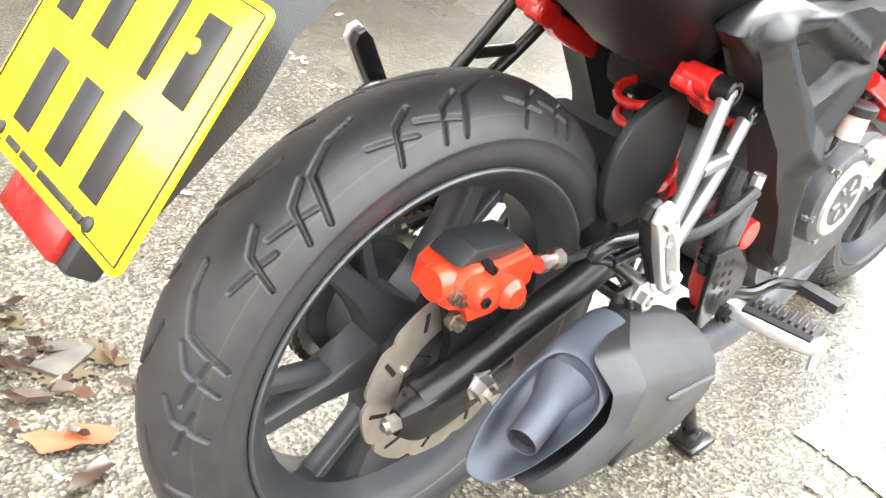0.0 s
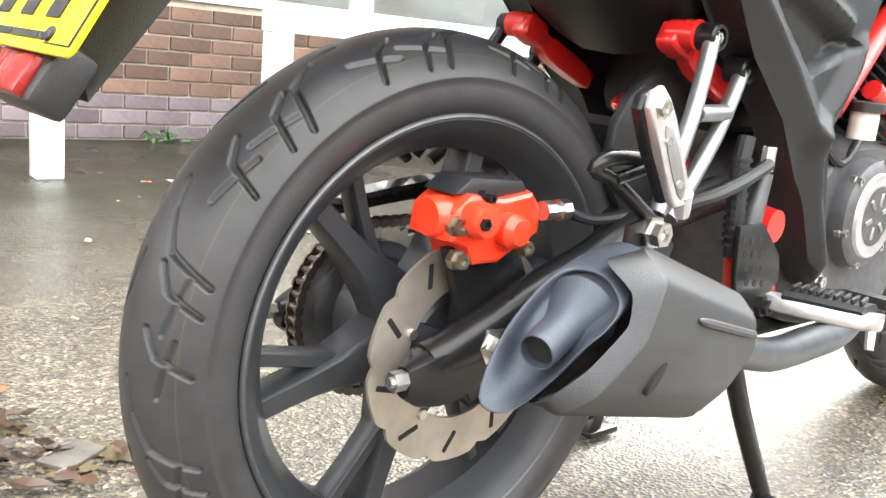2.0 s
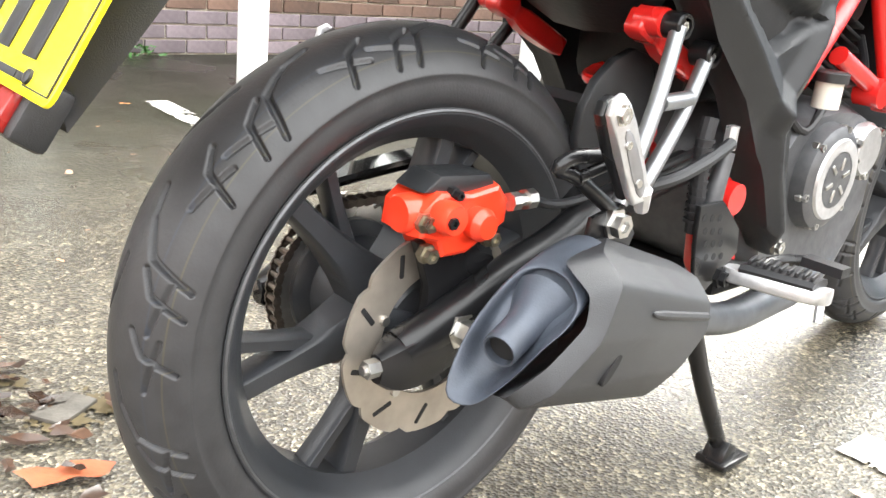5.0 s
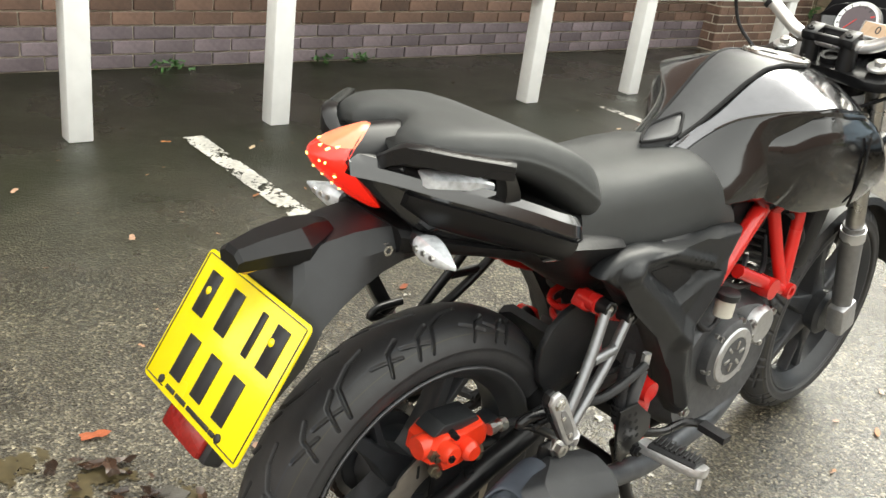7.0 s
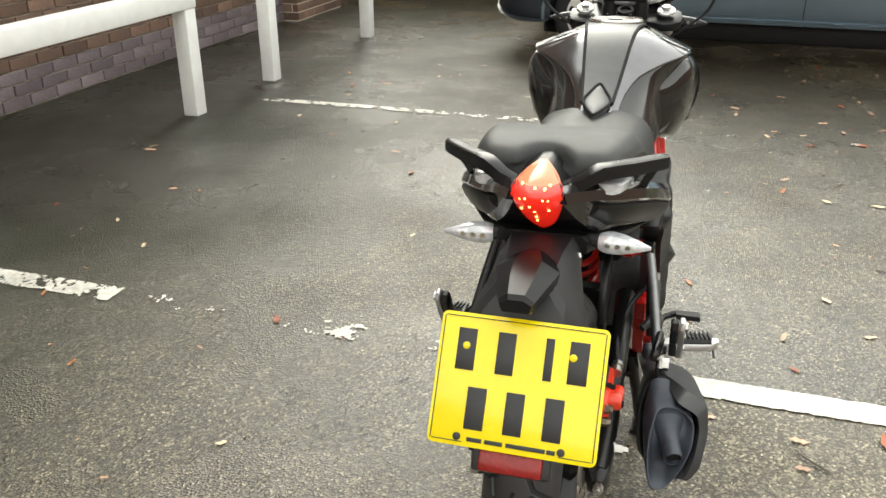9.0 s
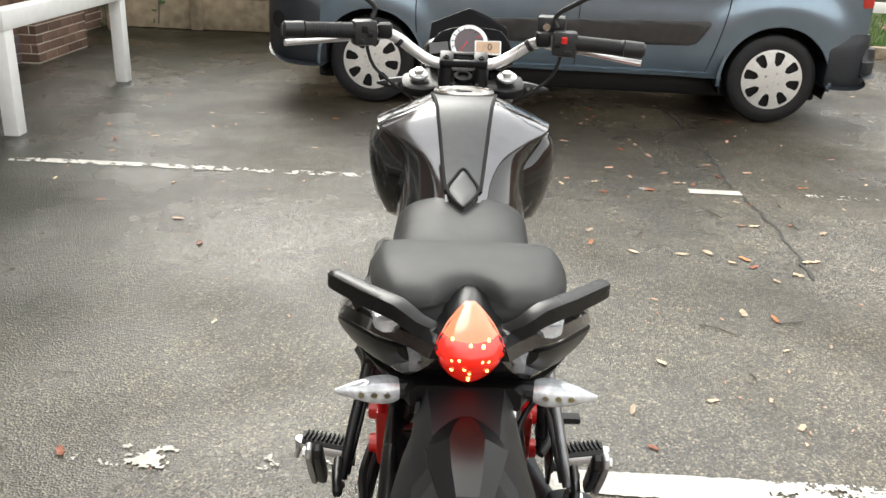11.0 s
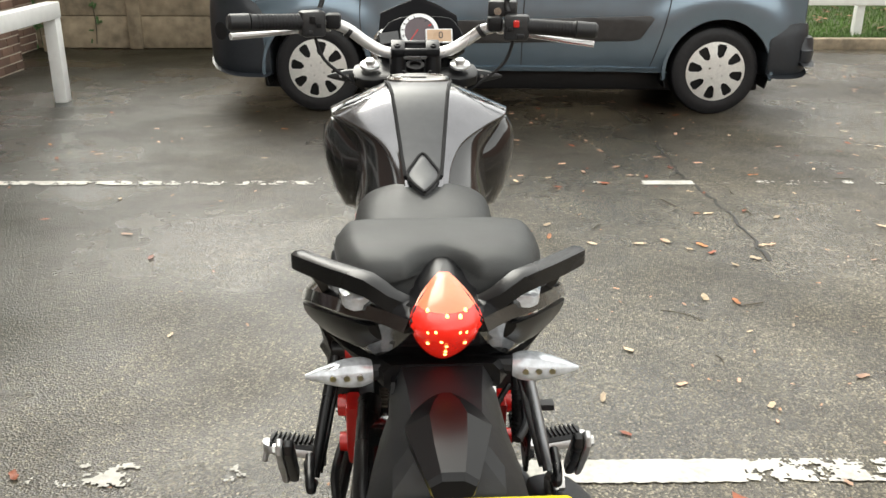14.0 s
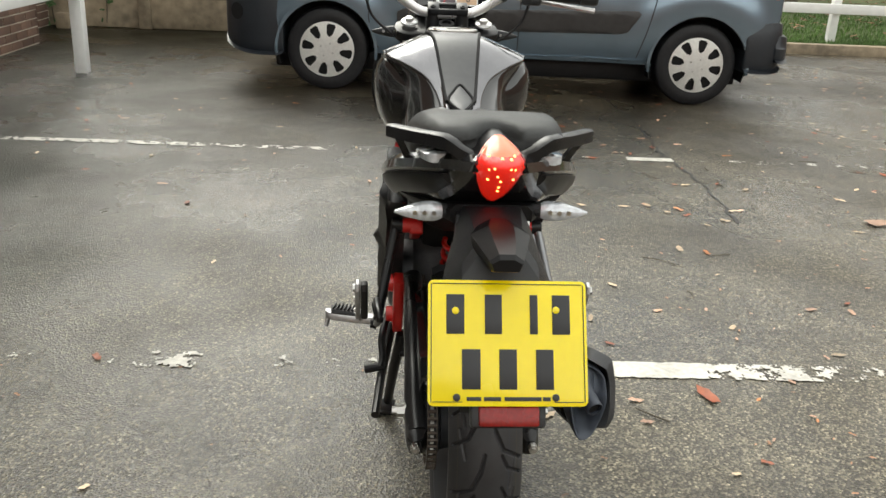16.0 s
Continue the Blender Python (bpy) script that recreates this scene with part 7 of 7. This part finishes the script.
for s, inner, outer in ((-1, (-0.245, 1.103, 1.0742), (-0.411, 1.036, 1.080)), (1, (0.245, 1.1195, 1.0625), (0.416, 1.092, 1.054))):
    a, b = Vector(inner), Vector(outer)
    d = (b - a).normalized()
    part("grip", tube([a, a + d * 0.006, b - d * 0.055, b - d * 0.05], [0.018, 0.0175, 0.0175, 0.0205], k=1, seg=18), RUBBER, bars, "ribbed black rubber grip")
    part("bar_end", tube([b - d * 0.048, b - d * 0.006, b], [0.0195, 0.0185, 0.013], k=1, seg=18), PLASTIC, bars, "black bar end")
    for i in range(14):
        q = a + d * (0.012 + i * 0.0075)
        part("grip_rib", tube([q, q + d * 0.003], 0.0186, k=1, seg=14), RUBBER, bars)
    c = a - d * 0.012
    sw = part("switchgear", box((0.058, 0.040, 0.058), c + Vector((0, 0, -0.004)), (0, 0, math.degrees(math.atan2(d.y, d.x)) if s > 0 else math.degrees(math.atan2(d.y, d.x)) + 180), 0.009), PLASTIC, bars, "black switch housing")
    part("switch", box((0.014, 0.008, 0.016), c + Vector((-0.004 * s, -0.022, 0.006)), (0, 0, 0), 0.002), RED if s > 0 else ENGDARK, bars, "red stop switch" if s > 0 else "grey switch")
    part("switch_low", box((0.018, 0.008, 0.012), c + Vector((0.006 * s, -0.021, -0.022)), (0, 0, 0), 0.002), COVER, bars)
    part("switch_side", box((0.012, 0.010, 0.010), c + Vector((-0.018 * s, -0.020, -0.006)), (0, 0, 0), 0.002), ENGDARK, bars)
    part("lever_clamp", box((0.035, 0.045, 0.035), c - d * 0.05 + Vector((0, 0.01, 0)), (0, 0, 0), 0.008), ENGDARK, bars)
    l0 = c - d * 0.04 + Vector((0, 0.035, -0.018))
    lv = [l0, l0 + d * 0.06 + Vector((0, 0.02, -0.006)), l0 + d * 0.14 + Vector((0, 0.012, -0.012)), b + Vector((0, 0.03, -0.034))]
    part("lever", tube(lv, [0.008, 0.007, 0.006, 0.0075], seg=10), BARSILVER, bars, "polished hand lever")
    part("cable", tube([c + Vector((0, 0.03, -0.02)), c + Vector((-0.02 * s, 0.045, -0.09)), c + Vector((-0.09 * s, 0.06, -0.15)), (0.06 * s, 1.19, 0.86)], 0.004, seg=8), RUBBER, bars, "black control cable")
    part("cable_tie", tube([Vector((s * 0.150, 1.154, 1.044)), Vector((s * 0.158, 1.152, 1.05))], 0.0155, k=1, seg=14), RUBBER, bars)
    # mirrors
    root = c - d * 0.02 + Vector((0, 0.005, 0.03))
    head = Vector((-0.318, 1.085, 1.215)) if s < 0 else Vector((0.318, 1.095, 1.208))
    mir = part("mirror_stem", tube([root, root + Vector((0, 0.002, 0.030)), head - Vector((s * 0.035, 0.002, 0.035)), head], [0.006, 0.006, 0.0055, 0.010], k=5, seg=12), PLASTIC, bike, "black mirror stem")
    outl = [(0.0, 0.0), (0.035, -0.004), (0.078, 0.000), (0.112, 0.030), (0.121, 0.066), (0.104, 0.088), (0.068, 0.083), (0.030, 0.055), (0.006, 0.022)] if s > 0 else [(0.0, 0.0), (-0.03, 0.01), (-0.080, 0.016), (-0.108, 0.046), (-0.116, 0.080), (-0.104, 0.103), (-0.076, 0.103), (-0.035, 0.078), (-0.006, 0.036)]
    cx, cz = np.mean(outl, 0)
    def mring(f, yy):
        return [(head.x + cx + (x - cx) * f, head.y + yy + 0.26 * z - 0.05 * s * x, head.z + cz + (z - cz) * f) for x, z in outl]
    part("mirror_shell", loft([mring(0.97, -0.006), mring(1.02, -0.002), mring(1.0, 0.012), mring(0.7, 0.03), mring(0.2, 0.036)], 3, 4), PLASTIC, mir, "black mirror housing")
    glass = part("mirror_glass", loft([mring(0.95, -0.0075), mring(0.95, -0.0065)], 1, 4), MIRROR, mir, "silvered mirror glass")
part("front_reservoir", box((0.066, 0.05, 0.036), (0.205, 1.165, 1.098), (0, 0, -10), 0.006), PLASTIC, bars, "black brake fluid reservoir")
part("reservoir_window", lathe([(-0.002, 0.009), (0, 0.009)], (0.19, 1.139, 1.093), 14, "y"), STEEL, bars)
bm = bmesh.new()
for x in (-0.0405, 0.0405):
    box((0.034, 0.046, 0.022), (x, 1.154, 1.008), (25, 0, 0), 0.005, bm=bm)
box((0.060, 0.014, 0.018), (0, 1.167, 1.015), (25, 0, 0), 0.004, bm=bm)
box((0.060, 0.010, 0.018), (0, 1.138, 1.001), (25, 0, 0), 0.003, bm=bm)
riser = part("bar_clamp", bm, FRAMEBLACK, bike, "black handlebar clamp with an open middle")
for x in (-0.042, 0.042):
    part("clamp_bolt", lathe([(0, 0.0075), (0.004, 0.0075), (0.005, 0.006), (0.005, 0.0035), (0.002, 0.003), (0.002, 0.0)], (x, 1.142, 1.0135), 14, "z", rot=(25, 0, 0)), ENGDARK, riser, "black socket bolt")
    part("riser", tube([(x, 1.165, 0.945), (x, 1.158, 1.0)], 0.019, k=1, seg=16), FRAMEBLACK, riser)

# instrument pod
pod = part("instrument_pod", loft([[(0.012 + x * f, 1.250 + y, 1.030 + z * f) for x, z in ((-0.105, -0.016), (-0.080, 0.034), (-0.02, 0.050), (0.055, 0.046), (0.082, 0.034), (0.105, -0.016), (0.078, -0.050), (-0.078, -0.050))] for f, y in ((0.93, -0.022), (1.0, -0.014), (0.98, 0.02), (0.6, 0.06))], 2, 2), SCREENBLACK, bike, "black instrument pod")
pod.matrix_local = Matrix.Translation((0.006, 1.25, 1.020)) @ pose(0, 0, 0, -28, 0, 2) @ Matrix.Translation((0, -1.25, -1.03))
part("dial_rim", lathe([(-0.030, 0.040), (-0.032, 0.046), (-0.022, 0.048)], (0.006, 1.25, 1.033), 36, "y"), BARSILVER, pod, "white lit dial rim")
part("dial", lathe([(-0.0315, 0.041), (-0.025, 0.041)], (0.006, 1.25, 1.033), 36, "y"), DIAL, pod, "pale rev counter face")
for i in range(11):
    a = radians(225 - i * 25)
    part("dial_tick", box((0.003, 0.001, 0.008), (0.034 * math.cos(a), 1.2183, 1.035 + 0.034 * math.sin(a)), (0, -math.degrees(a) + 90, 0)), RED if i > 7 else INK, pod)
part("dial_scale", lathe([(-0.0322, 0.0365), (-0.0318, 0.0365), (-0.0318, 0.041), (-0.0322, 0.041)], (0.006, 1.25, 1.033), 36, "y", closed=True), BARSILVER, pod, "white scale ring")
part("needle", box((0.002, 0.0012, 0.034), (-0.008, 1.2178, 1.024), (0, 35, 0)), RED, pod, "red needle")
part("display", box((0.066, 0.004, 0.036), (0.052, 1.2185, 1.022), (0, 0, 0), 0.003), BARSILVER, pod)
part("display_face", box((0.058, 0.002, 0.029), (0.052, 1.2158, 1.022)), SCREEN, pod, "amber lit display")
txt = bpy.data.curves.new("digit", "FONT")
txt.body, txt.size, txt.extrude, txt.align_x, txt.align_y = "0", 0.024, 0.0004, "CENTER", "CENTER"
tob = new("digit", txt)
tob.parent = pod
tob.matrix_local = pose(0.056, 1.2144, 1.022, 90)
txt.materials.append(INK)
part("warning_panel", box((0.05, 0.003, 0.03), (-0.068, 1.2275, 1.022), (0, -8, 0), 0.003), GLOSS, pod, "dark warning lamp panel")
rows = []
for f in (0.0, 0.5, 1.0):
    edge = [(0.012 + x * (1 - 0.04 * f), 1.262 + 0.030 * f + 0.02 * (1 - abs(x) / 0.095), low + (top - low) * f) for x, low, top in ((-0.098, 1.036, 1.074), (-0.05, 1.056, 1.092), (0.0, 1.066, 1.110), (0.05, 1.056, 1.092), (0.098, 1.036, 1.068))]
    rows.append(edge + [(x, y + 0.004, z + 0.001) for x, y, z in edge[::-1]])
part("visor", loft(rows, 2, 1), SCREENBLACK, bike, "black fly screen")
head = part("headlamp", loft([sym(1.27, [(0, 1.02), (0.07, 1.01), (0.09, 0.96), (0.07, 0.90), (0, 0.87)]), sym(1.34, [(0, 1.05), (0.085, 1.03), (0.11, 0.96), (0.08, 0.88), (0, 0.84)]), sym(1.42, [(0, 1.02), (0.07, 1.01), (0.09, 0.95), (0.07, 0.87), (0, 0.83)]), sym(1.45, [(0, 0.98), (0.04, 0.97), (0.05, 0.93), (0.04, 0.88), (0, 0.86)])], 3, 3), GLOSS, bike, "black headlamp shell")
indicator(0.135, 1.235, 0.93, 1, True)
indicator(-0.135, 1.245, 0.93, -1, True)
# front mudguard
part("front_mudguard", loft([[(x, 1.462 + math.cos(a) * r, 0.30 + math.sin(a) * r) for x, r in ((-0.066, 0.300), (-0.06, 0.318), (0, 0.330), (0.06, 0.318), (0.066, 0.300), (0.05, 0.312), (0, 0.322), (-0.05, 0.312))] for a in np.linspace(radians(15), radians(150), 10)], 2, 1), PLASTIC, bike, "black front mudguard")
for s in (1, -1):
    part("guard_stay", plate([(1.35, 0.52), (1.43, 0.56), (1.46, 0.62), (1.38, 0.62)], s * 0.062, s * 0.07, 0.002), PLASTIC, bike)


# ---- fallen leaves, twigs and litter on the asphalt ----
LEAF_KINDS = []
for i in range(8):
    bm = leaf_mesh(bmesh.new(), (0, 0, 0), 0.04, random.Random(100 + i), 0.12, 3 + i % 4)
    me = bpy.data.meshes.new("fallen_leaf")
    for f in bm.faces:
        f.smooth = True
    bm.to_mesh(me)
    bm.free()
    me.materials.append((LEAF, LEAFPALE, LEAFRED, LEAFPALE, LEAF, LEAFORANGE, LEAFPALE, LEAF)[i])
    LEAF_KINDS.append(me)


def fallen(x, y, size, turn, kind, label="brown curled autumn leaf lying on wet asphalt"):
    ob = new("fallen_leaf", LEAF_KINDS[kind % 8])
    ob.matrix_world = pose(x, y, 0.003, 0, 0, turn) @ Matrix.Diagonal((size / 0.04, size / 0.04 * (0.7 + 0.08 * (kind % 5)), size / 0.04 * 0.45, 1))
    return tagged(ob, label, "leaf", "leaves on the asphalt")


rnd = random.Random(21)
for _ in range(290):
    x, y = rnd.uniform(0.1, 3.8), rnd.uniform(0.4, 6.5)
    fallen(x, y, rnd.uniform(0.015, 0.040), rnd.uniform(0, 360), rnd.randrange(8))
for _ in range(60):
    x, y = rnd.uniform(-2.9, 0.0), rnd.uniform(-1.2, 4.5)
    fallen(x, y, rnd.uniform(0.014, 0.034), rnd.uniform(0, 360), rnd.randrange(8))
for _ in range(40):
    fallen(rnd.uniform(0.0, 2.5), rnd.uniform(-1.6, 0.6), rnd.uniform(0.012, 0.03), rnd.uniform(0, 360), rnd.randrange(8))
fallen(1.75, 1.45, 0.10, 20, 4, "large pale brown leaf on wet asphalt")
fallen(0.42, -0.18, 0.06, 60, 2, "reddish brown leaf beside the white line")
fallen(-1.05, -1.09, 0.04, 30, 2, "pale brown leaf on wet asphalt")
fallen(-0.82, -0.80, 0.045, 200, 4)

lf = fallen(-0.61, -1.09, 0.085, 40, 2, "long reddish brown leaf on wet asphalt")
lf.scale.y *= 0.6
slab = part("stone_chip", box((0.055, 0.08, 0.01), (0, 0, 0.005), bevel=0.003), mat("dirty_stone", (0.075, 0.068, 0.058), 0.6, scale=30, vary=0.4, bump=0.5))
slab.matrix_world = pose(-0.775, -1.04, 0, 0, 0, 35)
tagged(slab, "flat pale grey stone chip lying on the asphalt", "stone")
# crumbs of leaves over the yard
rnd = random.Random(44)
bm = bmesh.new()
for i in range(520):
    x, y = (rnd.uniform(0.2, 4.2), rnd.uniform(-1.2, 6.8)) if i % 4 else (rnd.uniform(-2.8, 0.2), rnd.uniform(-1.5, 5.5))
    leaf_mesh(bm, (x, y, 0.001), rnd.uniform(0.005, 0.014), rnd, 0.15)
tagged(part("leaf_crumbs", bm, island_tint(mat("leaf_crumb", (0.30, 0.16, 0.09), 0.5, scale=60, vary=0.3), 0.35, 2.0)), "small broken autumn leaves scattered on wet asphalt", "leaves", kind="stuff")
# litter heap behind the rear wheel
rnd = random.Random(33)
bm = bmesh.new()
for _ in range(30):
    leaf_mesh(bm, (-0.82 + rnd.gauss(0, 0.12), -1.10 + rnd.gauss(0, 0.09), rnd.uniform(0.002, 0.012)), rnd.uniform(0.012, 0.04), rnd, 0.06)
tagged(part("leaf_heap", bm, island_tint(mat("sodden_leaf", (0.055, 0.028, 0.016), 0.3, scale=60, vary=0.4), 0.35, 1.2)), "sodden brown leaves heaped on the wet asphalt", "leaves", kind="stuff")
for _ in range(14):
    x, y, a, ln = rnd.uniform(0.2, 2.4), rnd.uniform(-0.9, 2.6), rnd.uniform(0, 6.28), rnd.uniform(0.06, 0.16)
    tw = part("twig", tube([(0, 0, 0.004), (ln * 0.5, 0.008, 0.007), (ln, 0, 0.004)], [0.002, 0.0025, 0.0015], seg=6), BARK)
    tw.matrix_world = pose(x, y, 0, 0, 0, math.degrees(a))
    tagged(tw, "thin dark twig lying on the asphalt", "twig", "twigs on the asphalt")
weed = bmesh.new()
for cx, cy in ((-4.0, 1.31), (-4.0, 1.59), (-3.99, 0.35)):
    for _ in range(24):
        leaf_mesh(weed, (cx + rnd.gauss(0, 0.02), cy + rnd.gauss(0, 0.05), rnd.uniform(0.0, 0.05)), rnd.uniform(0.015, 0.03), rnd, 0.9)
tagged(part("weeds", weed, mat("weed_leaf", (0.05, 0.14, 0.03), 0.5, scale=30, vary=0.3)), "bright green weeds at the foot of the wall", "weeds", kind="stuff")
tagged(part("gully_pot", box((0.14, 0.14, 0.16), (-4.08, 7.25, 0.08), bevel=0.015), CONCRETE), "pale concrete gully block at the wall corner", "block")


# ---- bricks ----
BW, BH, J = 0.215, 0.065, 0.010


def brick_mesh(name, w, material):
    me = bpy.data.meshes.new(name)
    bm = box((0.02, w, BH), bevel=0.003, seg=1)
    bm.to_mesh(me)
    bm.free()
    me.materials.append(material)
    return me


FULL = {m.name: brick_mesh("brick", BW, m) for m in (BRICK, BLUEBRICK)}


def lay(parent, start, along, length, courses, blue, face, singly, seed):
    """Courses of bricks from a corner along a wall; the ones that are not singly laid go into one joined mesh."""
    rnd = random.Random(seed)
    rest = {True: bmesh.new(), False: bmesh.new()}
    yaw = math.degrees(math.atan2(along[1], along[0])) - 90
    for c in range(courses):
        s = 0.0 if c % 2 else -BW / 2 - J / 2 + 0.0
        z = J + BH / 2 + c * (BH + J)
        k = c < blue
        while s < length - 0.02:
            a, b = max(s, 0), min(s + BW, length)
            w = b - a
            if w > 0.02:
                mid = (a + b) / 2
                x, y = start[0] + along[0] * mid - face[0] * 0.004, start[1] + along[1] * mid - face[1] * 0.004
                m = pose(x, y, z, rnd.uniform(-0.3, 0.3), 0, yaw) @ Matrix.Translation((rnd.uniform(-0.002, 0.002), 0, 0))
                if singly(x, y, z) and abs(w - BW) < 0.002:
                    ob = new("brick", FULL[(BLUEBRICK if k else BRICK).name])
                    ob.parent = parent
                    ob.matrix_world = m
                else:
                    own = box((0.02, w, BH), bevel=0.003, seg=1)
                    bmesh.ops.transform(own, matrix=m, verts=own.verts)
                    me = bpy.data.meshes.new("tmp")
                    own.to_mesh(me)
                    own.free()
                    rest[k].from_mesh(me)
                    bpy.data.meshes.remove(me)
            s += BW + J
    for k, bm in rest.items():
        if len(bm.verts):
            ob = part("bricks", bm, BLUEBRICKJ if k else BRICKJ, parent, smooth=False)
            ob["kind"] = "stuff"
        else:
            bm.free()


lay(wall, (WALLX, -4.9), (0, 1), 10.1, 9, 3, (1, 0), lambda x, y, z: -1.2 < y < 4.6 and z < 0.7, 1)
lay(pier, (-3.905, 5.195), (0, 1), 0.93, 42, 0, (1, 0), lambda x, y, z: z < 1.4, 2)
lay(pier, (-4.405, 5.195), (1, 0), 0.5, 42, 0, (0, -1), lambda x, y, z: z < 1.4, 3)
lay(wall_n, (-4.31, 6.125), (0, 1), 1.3, 42, 0, (1, 0), lambda x, y, z: z < 1.4, 4)
